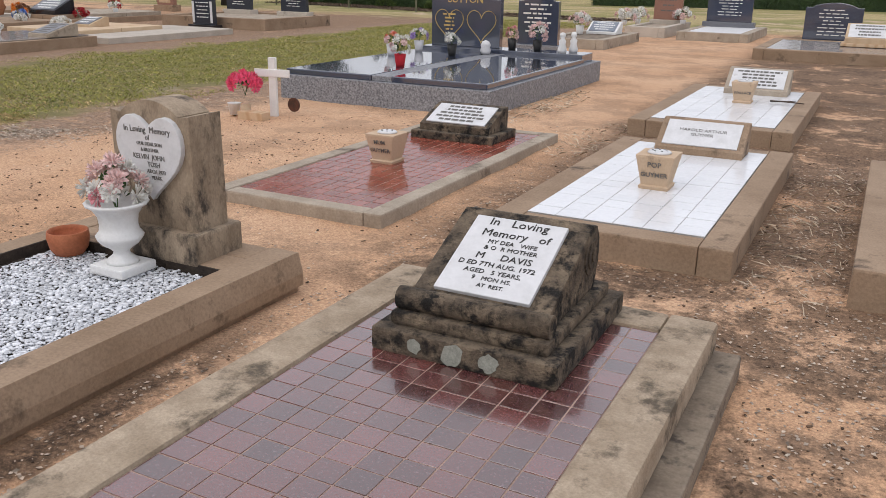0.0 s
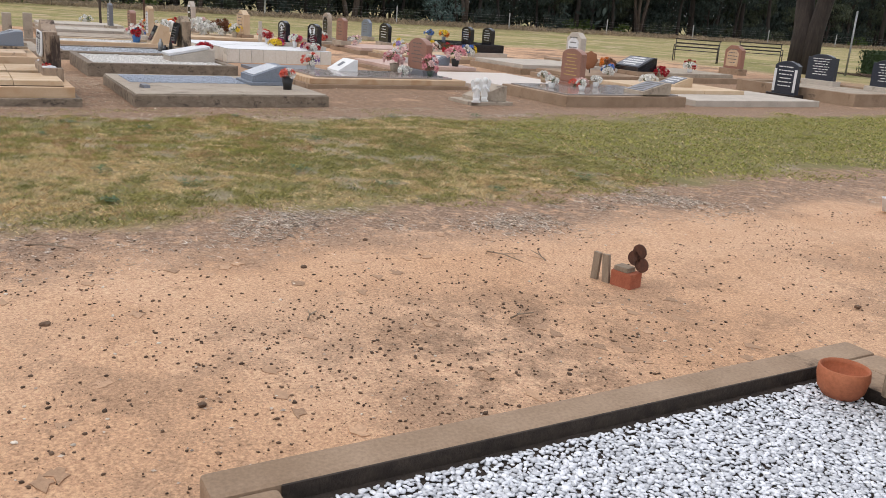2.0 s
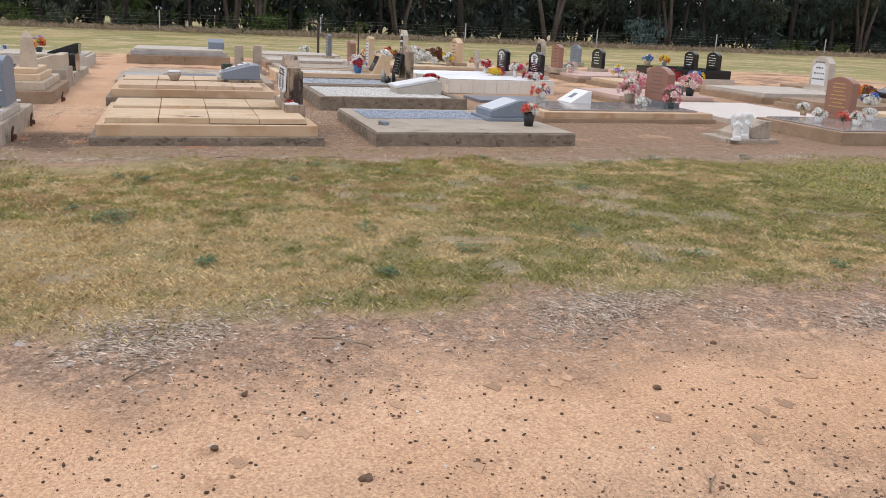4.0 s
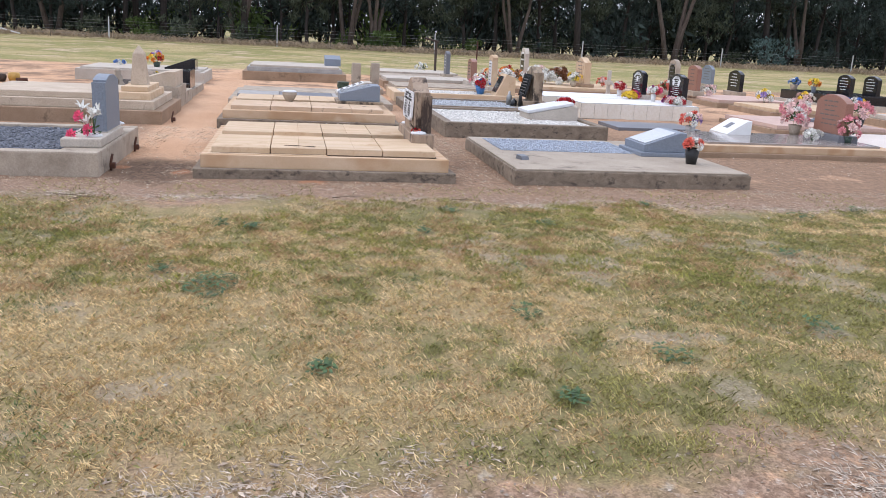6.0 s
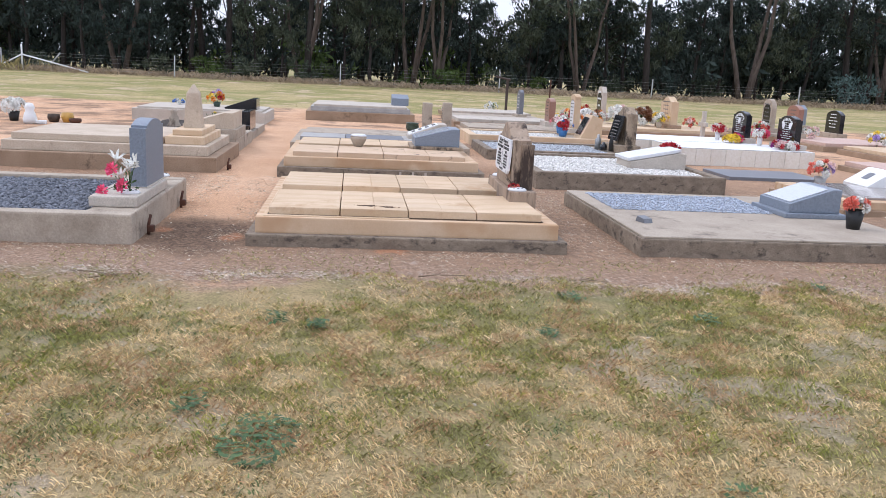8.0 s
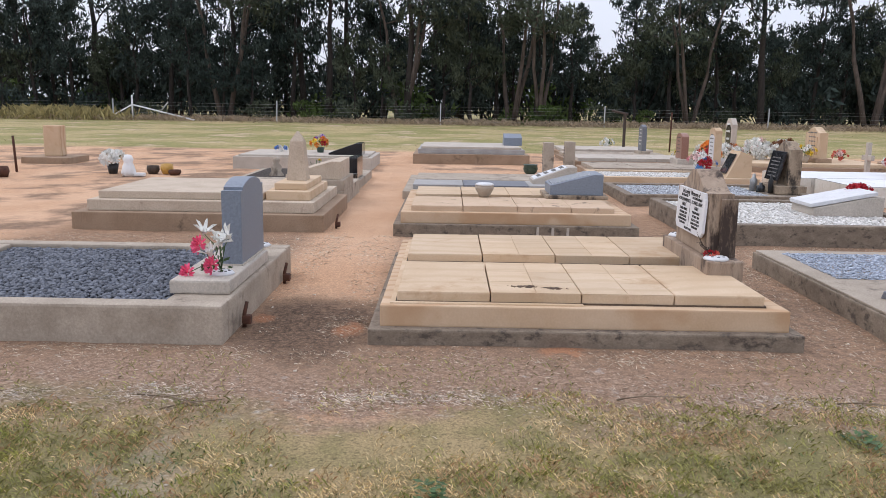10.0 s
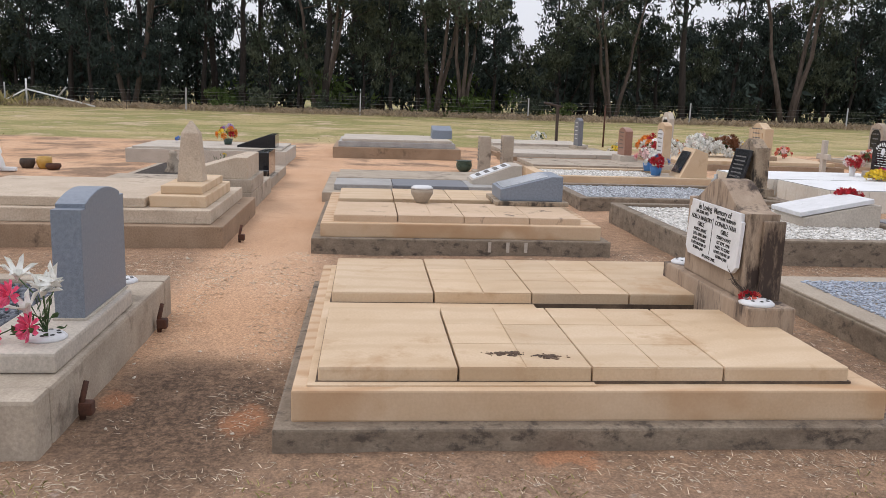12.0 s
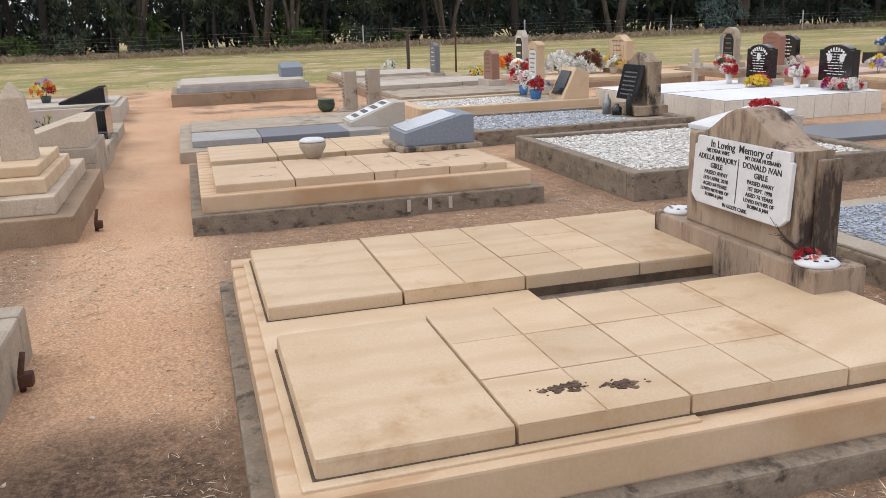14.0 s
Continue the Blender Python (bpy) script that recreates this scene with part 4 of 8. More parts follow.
part("stone", prism(top_shoulder(1.15, 0.82, 0.13, 0.1), -0.06, 0.06, "y", 0.01), M["granite_blue"], hs)
lettering([("SUTTON", 0, 0.69, 0.15)], M["letter_gold"], hs, upright(0, -0.063, 0), bold=0.001)
for x_ in (-0.27, 0.27):
    pts = [(x_ + 0.015 * 16 * math.sin(a_) ** 3, -0.064, 0.34 + 0.0165 * (13 * math.cos(a_) - 5 * math.cos(2 * a_) - 2 * math.cos(3 * a_) - math.cos(4 * a_))) for a_ in [2 * math.pi * k / 36 for k in range(37)]]
    part("carved_heart", tube(pts, 0.006, 0.006, 5), M["letter_gold"], hs)
bars([(-0.27, 0.47 - 0.055 * k, (0.22, 0.16, 0.14, 0.18, 0.12)[k]) for k in range(5)], M["letter_gold"], hs, upright(0, -0.063, 0), height=0.025, word=0.1)
for at_, lab, cols, vs_, n_, rd_, sz_, tl_ in (((-5.39, 9.54, 0.345), "red ceramic pot of white and cream cloth flowers", ["white", "palepink", "white"], "petal_red", 11, 0.13, 0.05, 2.0), ((-6.2, 10.7, 0.35), "pink cloth roses in a glass jar", ["palepink", "coral"], "marble", 7, 0.1, 0.05, 1.6), ((-6.2, 11.5, 0.35), "lilac and white cloth flowers in a vase", ["lilac", "white"], "marble", 9, 0.14, 0.05, 1.3), ((-5.5, 11.2, 0.35), "black planter of pale flowers and leaves", ["palepink", "white"], "plastic_black", 6, 0.11, 0.05, 1.5), ((-4.55, 12.1, 0.40), "dark vase of pale pink cloth flowers", ["palepink", "white", "palepink"], "plastic_black", 12, 0.16, 0.055, 1.7), ((-4.95, 12.1, 0.40), "pink cloth flowers in a small dark planter", ["pink", "palepink"], "plastic_black", 6, 0.11, 0.05, 1.5)):
    vase_of_flowers(at_, lab, cols, vs_, 0.075, 0.16, n_, rd_, sz_, tl_, seed=int(abs(at_[0]) * 10))
orn = thing("ornament", "small white marble ornament on granite", "ornament", (-5.2, 11.7, 0.35))
part("figure", lathe([(0.06, 0), (0.08, 0.05), (0.065, 0.1), (0.075, 0.13), (0.05, 0.18), (0, 0.2)], 12), M["marble"], orn)
for k, (x_, y_) in enumerate(((-4.15, 12.05), (-4.05, 12.25))):
    orn = thing("statuette", "small white kneeling cherub statuette", "statuette", (x_, y_, 0.40), 0, "statuettes")
    part("figure", lathe([(0.06, 0), (0.07, 0.04), (0.045, 0.12), (0.055, 0.17), (0.025, 0.2), (0.045, 0.24), (0.035, 0.28), (0, 0.29)], 12), M["white_paint"], orn)
hs = thing("headstone", "dark blue granite headstone with pale lettering", "headstone", (-5.5, 14.6, -0.12), 0, "headstones")
part("base", block(-0.45, 0.45, -0.2, 0.2, -0.05, 0.4, 0.01), M["granite_rough"], hs)
part("stone", prism([(x_, z_ + 0.4) for x_, z_ in top_shoulder(0.75, 0.85, 0.1, 0.09)], -0.06, 0.06, "y", 0.01), M["granite_blue"], hs)
bars([(0, 1.08 - 0.075 * k, (0.5, 0.3, 0.55, 0.4, 0.5, 0.35, 0.45)[k]) for k in range(7)], M["letter_white"], hs, upright(0, -0.063, 0), height=0.028, word=0.12)

# ---- white cross and flowers on bare earth ----
cr = thing("wooden_cross", "white painted wooden cross with worn edges", "cross", (-5.72, 7.42, -0.01), 12)
part("post", block(-0.042, 0.042, -0.022, 0.022, -0.1, 0.62, 0.006), M["white_paint"], cr)
part("crossbar", block(-0.2, 0.2, -0.03, -0.008, 0.42, 0.50, 0.006), M["white_paint"], cr)
vs = thing("flower_vase", "bright pink cloth flowers in a plastic vase", "flowers", (-5.92, 7.2, 0.0))
part("vase", lathe([(0.05, 0), (0.055, 0.14), (0.05, 0.14)], 12), M["sandstone"], vs)
bunch(vs, 0, 0, 0.32, ["hotpink"], 16, 0.16, 0.07, 0.8, 8)
part("brick", block(-0.16, 0.16, -0.07, 0.07, -0.03, 0.075, 0.008), M["sandstone_kerb"], thing("stone_block", "pale sandstone block at the foot of a cross", "block", (-5.78, 7.15, 0)))
tb = thing("plastic_tub", "small white plastic tub on sand", "tub", (-6.12, 7.25, 0))
part("tub", lathe([(0.05, 0), (0.07, 0.12), (0.078, 0.125), (0.07, 0.12), (0.05, 0.02), (0, 0.02)], 14), M["white_paint"], tb)
dm = thing("metal_disc", "dark rusted trefoil plate beside a cross", "plate", (-5.52, 7.5, 0))
part("disc", prism(arc(0, 0.12, 0.075, 0, 350, 16), -0.01, 0.01, "y", 0.003), M["rust"], dm)

# ---- small marker on the sand: brick, wooden stakes and a trefoil ----
mk = thing("grave_marker", "red brick marker with a dark trefoil plate", "marker", (-5.21, 3.32, 0), 12)
part("brick", block(-0.075, 0.075, -0.055, 0.055, -0.02, 0.085, 0.006), M["brick"], mk)
bm = bmesh.new()
for cx_, cz_ in ((0.02, 0.165), (0.075, 0.135), (0.05, 0.21)):
    prism(arc(cx_, cz_, 0.047, 0, 350, 16), 0.03, 0.042, "y", 0.003, bm)
part("trefoil", bm, M["rust"], mk)
part("cap", block(-0.06, 0.04, -0.05, 0.03, 0.085, 0.115, 0.005), M["wood_grey"], mk)
for x_, y_, lean in ((-5.385, 3.225, 3), (-5.305, 3.25, -6)):
    st = thing("wooden_stake", "short weathered wooden stake in sand", "stake", (x_, y_, 0), 15, "stakes")
    bm = block(-0.024, 0.024, -0.012, 0.012, -0.08, 0.165, 0.004)
    bmesh.ops.rotate(bm, cent=(0, 0, 0), matrix=Matrix.Rotation(radians(lean), 3, "Y"), verts=bm.verts)
    part("stake", bm, M["wood_grey"], st)



# ---- beyond the lawn: sandstone double graves ----
def slab_row(parent, x0, x1, cuts, y0, z, thick, material, rows, gap=0.004):
    """A run of sandstone slabs from y0 on; cuts: (length, columns) pairs, cut in rows across where it has columns."""
    y = y0
    for length, cols in cuts:
        if cols == 1:
            part("slab", block(x0, x1, y + gap, y + length - gap, z - thick, z + rng.uniform(-0.003, 0.003), 0.013), material, parent)
        else:
            part("slab", block(x0, x1, y + gap, y + length - gap, z - thick, z - 0.005, 0.003), material, parent)
            for i in range(cols):
                for j in range(rows):
                    a, b = y + length * i / cols, y + length * (i + 1) / cols
                    c, e = x0 + (x1 - x0) * j / rows, x0 + (x1 - x0) * (j + 1) / rows
                    part("tile", block(c + (0.003 if j else 0.001), e - (0.003 if j < rows - 1 else 0.001), a + (0.003 if i else gap), b - (0.003 if i < cols - 1 else gap), z - 0.0052, z + rng.uniform(-0.001, 0.001), 0.0015, segs=1), material, parent)
        y += length


gD, w, d = grave("double_sandstone_grave", "double grave of pale sandstone slabs on a stepped base", -16.25, -13.48, -1.44, 1.28)
part("step", block(0, w, 0, d, -0.05, 0.10, 0.012), M["concrete_dark"], gD, "blackened concrete step")
kerb(gD, w - 0.16, d - 0.14, 0.236, 0.17, M["sandstone_kerb"], 0.01, 0.098, 0.08, 0.07)
part("infill", block(0.24, w - 0.24, 0.23, d - 0.2, 0.09, 0.205, 0), M["concrete_dark"], gD)
part("front_ledge", block(0.14, w - 0.125, 0.13, 1.36, 0.2, 0.245, 0.004), M["sandstone"], gD)
cuts = [(0.60, 1), (0.58, 2), (0.59, 2), (0.58, 1)]
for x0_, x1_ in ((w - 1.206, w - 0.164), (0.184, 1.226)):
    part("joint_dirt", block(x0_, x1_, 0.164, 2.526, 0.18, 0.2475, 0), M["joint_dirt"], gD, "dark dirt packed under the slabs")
slab_row(gD, w - 1.20, w - 0.17, cuts, 0.17, 0.31, 0.10, M["sandstone"], 3)
slab_row(gD, 0.19, 1.22, cuts, 0.17, 0.31, 0.10, M["sandstone"], 3)
g_ = random.Random(41)
for cx_, cy_, ln_ in ((w - 0.36, 0.99, 0.075), (w - 0.32, 1.2, 0.06)):
    bm = bmesh.new()
    for k in range(80):
        x_, y_, q_ = cx_ + g_.gauss(0, 0.015), cy_ + g_.gauss(0, ln_ * 0.5), 0.003 + 0.011 * g_.random() ** 2
        prism([(x_ + q_ * g_.uniform(0.5, 1.2) * math.cos(j), y_ + q_ * g_.uniform(0.6, 1.6) * math.sin(j)) for j in (0, 1.05, 2.1, 3.15, 4.2, 5.25)], 0.3095, 0.3115 + 0.0006 * g_.random(), "z", 0, bm)
    tagged(part("stain", bm, M["clod"], gD, "dark flaking stain on the slab"), kind="stuff")

hs = thing("headstone", "sandstone headstone with a swept top and a white plaque", "headstone", (-14.93, 1.03, 0.2), 0, "headstones")
part("base", block(-0.66, 0.62, -0.13, 0.13, 0.0, 0.21, 0.012), M["sandstone_brown"], hs)
part("stone", prism([(-0.42, 0.21), (0.42, 0.21)] + [(x_, z_ + 0.2) for x_, z_ in top_ogee(0.84, 0.625, 0.15)[2:]], -0.085, 0.10, "y", 0.014), M["sandstone_brown"], hs)
part("shoulder", block(0.424, 0.45, 0.0, 0.12, 0.21, 0.64, 0.008), M["sandstone_brown"], hs)
tilt_ = upright(0.045, -0.095, 0.505, 3) @ Matrix.Diagonal((1.06, 1.0, 1.0, 1.0))
bm = prism([(-0.30, -0.165), (0.30, -0.165), (0.345, -0.125), (0.345, 0.12), (0.33, 0.125), (0.325, 0.165), (-0.325, 0.165), (-0.33, 0.125), (-0.345, 0.12), (-0.345, -0.125)], 0, 0.022, "z", 0.004)
bmesh.ops.transform(bm, matrix=tilt_, verts=bm.verts)
plq = part("plaque", bm, M["marble"], hs, "white marble plaque with black lettering")
left, right = -0.16, 0.16
lettering([("In Loving  Memory of", 0, 0.135, 0.05), ("HIS DEAR WIFE", left, 0.102, 0.026), ("MY DEAR HUSBAND", right, 0.102, 0.026), ("ADELLA MARJORY", left, 0.068, 0.036), ("DONALD IVAN", right, 0.068, 0.038), ("GIRLE", left, 0.03, 0.036), ("GIRLE", right, 0.03, 0.036), ("PASSED AWAY", left, -0.004, 0.027), ("PASSED AWAY", right, -0.004, 0.027), ("13TH APRIL 2018", left, -0.033, 0.026), ("1ST SEPT. 1990", right, -0.033, 0.026), ("AGED 84 YEARS", left, -0.061, 0.026), ("AGED 76 YEARS", right, -0.061, 0.026), ("LOVED MOTHER OF", left, -0.088, 0.024), ("LOVED FATHER OF", right, -0.088, 0.024), ("ROBIN & JAN", left, -0.113, 0.024), ("ROBIN & JAN", right, -0.113, 0.024), ("IN GOD'S CARE.", 0, -0.143, 0.025)], M["letter_black"], plq, tilt_ @ Matrix.Translation((0, 0, 0.023)), bold=0.0004)
part("dividing_line", prism([(-0.002, -0.12), (0.002, -0.12), (0.002, 0.09), (-0.002, 0.09)], 0.0, 0.0015, "z", 0), M["letter_black"], plq).matrix_local = tilt_ @ Matrix.Translation((0, 0, 0.0225))


def pierced_dish(at, label, r=0.09):
    t = thing("flower_dish", label, "dish", at, 0, "pierced flower dishes")
    part("dish", lathe([(r, 0), (r * 1.02, 0.008), (r * 0.85, 0.022), (r * 0.3, 0.03), (0, 0.03)], 22), M["marble"], t)
    for k in range(8):
        a = 2 * math.pi * k / 8
        part("hole", lathe([(0.011, 0), (0.011, 0.002), (0, 0.002)], 8, None, r * 0.62 * math.cos(a), r * 0.62 * math.sin(a), 0.0248), M["letter_black"], t)
    return t


pierced_dish((-14.41, 0.99, 0.41), "pierced white flower dish on a sandstone ledge")
pierced_dish((-15.52, 1.02, 0.41), "pierced white flower dish beside a headstone")
dr = thing("dried_flowers", "withered stems with a faded red flower", "flowers", (-14.45, 0.97, 0.43))
bm = bmesh.new()
g_ = random.Random(9)
for k in range(14):
    a_, l_ = g_.uniform(2.2, 3.9), g_.uniform(0.12, 0.3)
    tube([(0, 0, 0), (0.5 * l_ * math.cos(a_), 0.4 * l_ * math.sin(a_) - 0.03, l_ * 0.4), (l_ * math.cos(a_) * 0.9, 0.3 * l_ * math.sin(a_) - 0.05, l_ * g_.uniform(0.3, 0.9))], 0.003, 0.001, 4, bm)
part("stem", bm, M["wood_dark"], dr)
bunch(dr, 0, 0, 0.0, ["red", "coral"], 5, 0.055, 0.024, 0.5, 3, False, False)

gD2, w, d = grave("double_sandstone_grave", "double grave of weathered sandstone slabs with dark edges", -20.5, -17.85, -1.57, 1.21)
part("step", block(0, w, 0, d, -0.05, 0.14, 0.012), M["concrete_dark"], gD2, "blackened concrete step")
kerb(gD2, w - 0.16, d - 0.16, 0.27, 0.17, M["sandstone_kerb"], 0.012, 0.138, 0.08, 0.08)
part("infill", block(0.24, w - 0.24, 0.24, d - 0.24, 0.12, 0.22, 0), M["concrete_dark"], gD2)
cuts = [(0.60, 1), (0.62, 2), (0.62, 2), (0.50, 1)]
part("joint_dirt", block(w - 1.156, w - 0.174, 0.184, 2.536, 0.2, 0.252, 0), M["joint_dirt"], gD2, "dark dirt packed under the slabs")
slab_row(gD2, w - 1.15, w - 0.18, cuts, 0.19, 0.335, 0.09, M["sandstone_worn"], 1)
slab_row(gD2, 0.2, 1.2, cuts, 0.19, 0.335, 0.09, M["sandstone"], 2)
for k in range(3):
    part("plaster_patch", block(1.25 + 0.0 + w - 1.255, w + 0.004, 1.62 + 0.17 * k, 1.65 + 0.17 * k, 0.03, 0.125, 0.002), M["concrete_pale"], gD2)
desk_headstone((-19.25, 0.32, 0.335), "blue-grey granite desk headstone on a thin stone base", 0.62, 0.66, 0.12, 0.26, "granite_slate", 0, ("sandstone_old", 0.045), "granite_sky_sheen", "letter_grey", seed=8)
vz = thing("stone_vase", "round concrete vase with a pale lid on sandstone", "vase", (-19.0, -0.5, 0.335))
part("bowl", lathe([(0.06, 0), (0.07, 0.02), (0.115, 0.10), (0.118, 0.14), (0.10, 0.15)], 18), M["concrete"], vz)
part("lid", lathe([(0.115, 0.15), (0.118, 0.16), (0.09, 0.178), (0, 0.185)], 18), M["marble"], vz)

gD3, w, d = grave("slate_grave", "low double grave of grey slabs on concrete", -24.6, -21.55, -1.67, 1.5)
part("step", block(0, w, 0, d, -0.05, 0.13, 0.012), M["concrete"], gD3)
for k, (a_, b_) in enumerate(((0.15, 0.95), (0.955, 2.0), (2.005, 2.4))):
    part("slab", block(w - 1.2, w - 0.3, a_, b_, 0.13, 0.21, 0.01), M["slab_grey"] if k != 1 else M["granite_grey"], gD3)
part("rear_slab", block(0.2, w - 1.5, 0.15, d - 0.2, 0.13, 0.19, 0.01), M["concrete"], gD3)
desk_headstone((-22.5, 0.42, 0.13), "pale stone desk headstone with a white plaque", 0.6, 0.72, 0.08, 0.3, "concrete_pale", 4, ("concrete_pale", 0.06), seed=9)
for x_, y_, h_ in ((-25.6, 1.05, 0.80), (-26.1, 1.55, 0.80)):
    hs = thing("headstone", "narrow upright stone pillar with small lettering", "headstone", (x_, y_, 0), 0, "pillar headstones")
    part("base", block(-0.22, 0.22, -0.2, 0.2, -0.05, 0.12, 0.01), M["concrete"], hs)
    part("stone", block(-0.15, 0.15, -0.1, 0.1, 0.12, h_ - 0.06, 0.012), M["concrete_worn"], hs)
    bars([(0, 0.62 - 0.06 * k, 0.2) for k in range(6)], M["letter_grey"], hs, upright(0, -0.112, 0), height=0.02)
pt = thing("flowerpot", "dark green glazed pot on bare earth", "pot", (-26.6, 0.8, 0))
part("pot", lathe([(0.08, 0), (0.14, 0.06), (0.16, 0.13), (0.14, 0.2), (0.16, 0.22), (0.13, 0.2)], 16), M["ceramic_green"], pt)
gF, w, d = grave("raised_grave", "raised concrete grave with a dark granite band", -32.2, -29.5, -1.85, 1.05)
part("base", block(0, w, 0, d, -0.05, 0.24, 0.015), M["concrete_brown"], gF)
part("slab", block(0.12, w - 0.12, 0.12, d - 0.12, 0.24, 0.36, 0.012), M["slab_grey"], gF)
part("cover", block(0.16, w - 0.16, 0.2, d - 0.2, 0.36, 0.42, 0.012), M["concrete_pale"], gF)
hs = thing("headstone", "small grey granite headstone with a wavy top", "headstone", (-30.9, 0.72, 0.42), 0, "headstones")
part("stone", prism([(-0.3, 0), (0.3, 0), (0.3, 0.2), (0.15, 0.26), (0.0, 0.24), (-0.15, 0.3), (-0.3, 0.2)], -0.25, 0.22, "y", 0.012), M["granite_slate"], hs)

# ---- slate gravel grave with a grey headstone ----
gG, w, d = grave("gravel_grave", "grave of dark slate gravel in concrete kerbs", -15.72, -13.42, -5.1, -2.33)
kerb(gG, w, d, 0.245, 0.17, M["concrete"], 0.02, ends=0.40)
part("bed", block(0.16, w - 0.16, 0.3, d - 0.35, -0.05, 0.19, 0), M["soil_dark"], gG)
pebbles("gravel", M["gravel_slate"], 0.2, w - 0.2, 0.42, d - 0.42, 0.205, 0.026, 0.0195, gG, True, 21, 0.7)
part("plinth", prism([(w - 1.5, d - 0.42), (w - 0.32, d - 0.42), (w - 0.32, d - 0.03), (w - 1.5, d - 0.03)], 0.243, 0.335, "z", 0.015), M["concrete_pale"], gG)
hs = thing("headstone", "dark grey granite headstone with an arched top", "headstone", (-14.61, -2.47, 0.335), 0, "headstones")
part("stone", prism([(x_, z_ + 0.012) for x_, z_ in top_shoulder(0.70, 0.588, 0.07, 0.05)], -0.07, 0.07, "y", 0.006), M["granite_slate"], hs)
part("mortar_bed", block(-0.36, 0.36, -0.078, 0.078, -0.002, 0.012, 0.003), M["concrete_pale"], hs)
for at_ in ((-13.96, -2.47, 0.335), (-15.1, -2.46, 0.335)):
    pierced_dish(at_, "pierced white flower dish beside a grey headstone", 0.085)
fl = thing("cloth_flowers", "white lilies and pink carnations in a dish", "flowers", (-13.96, -2.47, 0.36))
pinks = ((0.05, -0.13, 0.18), (0.09, -0.04, 0.05), (0.06, -0.21, -0.01))
lilies = ((0.0, -0.11, 0.25), (0.05, 0.01, 0.19), (0.04, 0.07, 0.23), (0.06, -0.05, 0.11), (-0.04, -0.02, 0.17))
for p_ in pinks + lilies:
    part("stem", tube([(0, 0, 0), (p_[0] * 0.4, p_[1] * 0.4, max(0.05, p_[2] * 0.7)), p_], 0.004, 0.003, 5), M["foliage"], fl)
for p_ in pinks:
    ob = new("carnation", bloom("hotpink"))
    ob.parent = fl
    ob.matrix_local = Matrix.Translation(p_) @ Vector((0.8, -0.5, 0.35)).to_track_quat("Z", "Y").to_matrix().to_4x4() @ Matrix.Diagonal((0.07, 0.07, 0.07, 1))
g_ = random.Random(12)
for p_ in lilies:
    bm = bmesh.new()
    for k in range(6):
        q = 2 * math.pi * k / 6 + g_.uniform(-0.2, 0.2)
        u, v = math.cos(q), math.sin(q)
        vs = [bm.verts.new(c) for c in ((0, 0, -0.03), (u * 0.022 - v * 0.015, v * 0.022 + u * 0.015, 0.03), (u * 0.055 - v * 0.010, v * 0.055 + u * 0.010, 0.07), (u * 0.085, v * 0.085, 0.075), (u * 0.055 + v * 0.010, v * 0.055 - u * 0.010, 0.07), (u * 0.022 + v * 0.015, v * 0.022 - u * 0.015, 0.03))]
        bm.faces.new(vs)
    lily = part("lily", bm, M["petal_white"], fl)
    lily.matrix_local = Matrix.Translation(p_) @ Vector((g_.uniform(0.2, 0.9), g_.uniform(-0.7, 0.5), 0.8)).to_track_quat("Z", "Y").to_matrix().to_4x4() @ Matrix.Diagonal((0.95, 0.95, 0.95, 1))
ob = tagged(new("foliage", leaf_spray()), kind="stuff")
ob.parent = fl
ob.matrix_local = Matrix.Translation((0.02, -0.03, 0.0)) @ Matrix.Diagonal((0.12, 0.13, 0.16, 1))
for x_, y_ in ((-13.86, -2.30), (-15.25, -2.30), (-18.35, -2.28)):
    pg = thing("iron_bracket", "rusted iron bracket against a kerb", "bracket", (x_, y_, 0), 0, "iron brackets")
    part("bar", tube([(0, 0, -0.05), (0.01, 0.005, 0.09), (-0.01, 0.02, 0.17)], 0.016, 0.012, 7), M["rust"], pg)
    part("head", block(-0.03, 0.03, -0.01, 0.05, 0.02, 0.08, 0.01), M["rust"], pg)

# ---- obelisk grave and its neighbours ----
gO, w, d = grave("obelisk_grave", "stepped pale concrete grave under a sandstone obelisk", -20.3, -18.0, -5.28, -2.38)
part("step", block(0, w, 0, d, -0.05, 0.2, 0.012), M["concrete_brown"], gO)
part("body", block(0.13, w - 0.13, 0.13, d - 0.13, 0.2, 0.33, 0.012), M["concrete_cream"], gO)
part("cover", block(0.25, w - 0.25, 0.22, d - 0.75, 0.33, 0.42, 0.012), M["concrete_cream"], gO)
part("plinth", block(0.55, w - 0.3, d - 0.72, d - 0.2, 0.33, 0.44, 0.012), M["sandstone"], gO)
part("upper_plinth", block(0.68, w - 0.45, d - 0.65, d - 0.26, 0.44, 0.52, 0.012), M["sandstone"], gO)
bm = bmesh.new()
rings = [[bm.verts.new((sx * r_, sy * r_, z_)) for sx, sy in ((-1, -1), (1, -1), (1, 1), (-1, 1))] for r_, z_ in ((0.125, 0.52), (0.085, 1.0), (0.012, 1.12))]
for u, v in zip(rings, rings[1:]):
    for i in range(4):
        bm.faces.new((u[i], u[(i + 1) % 4], v[(i + 1) % 4], v[i]))
bm.faces.new(rings[0][::-1])
bm.faces.new(rings[-1])
worn(bm, bm.edges[:], 0.006, 2)
part("obelisk", bm, M["concrete_cream"], gO).matrix_local = Matrix.Translation((w - 0.95, d - 0.45, 0))
gO3, w, d = grave("desk_grave", "grey concrete grave with a tall sloping desk", -22.6, -20.5, -4.6, -2.45)
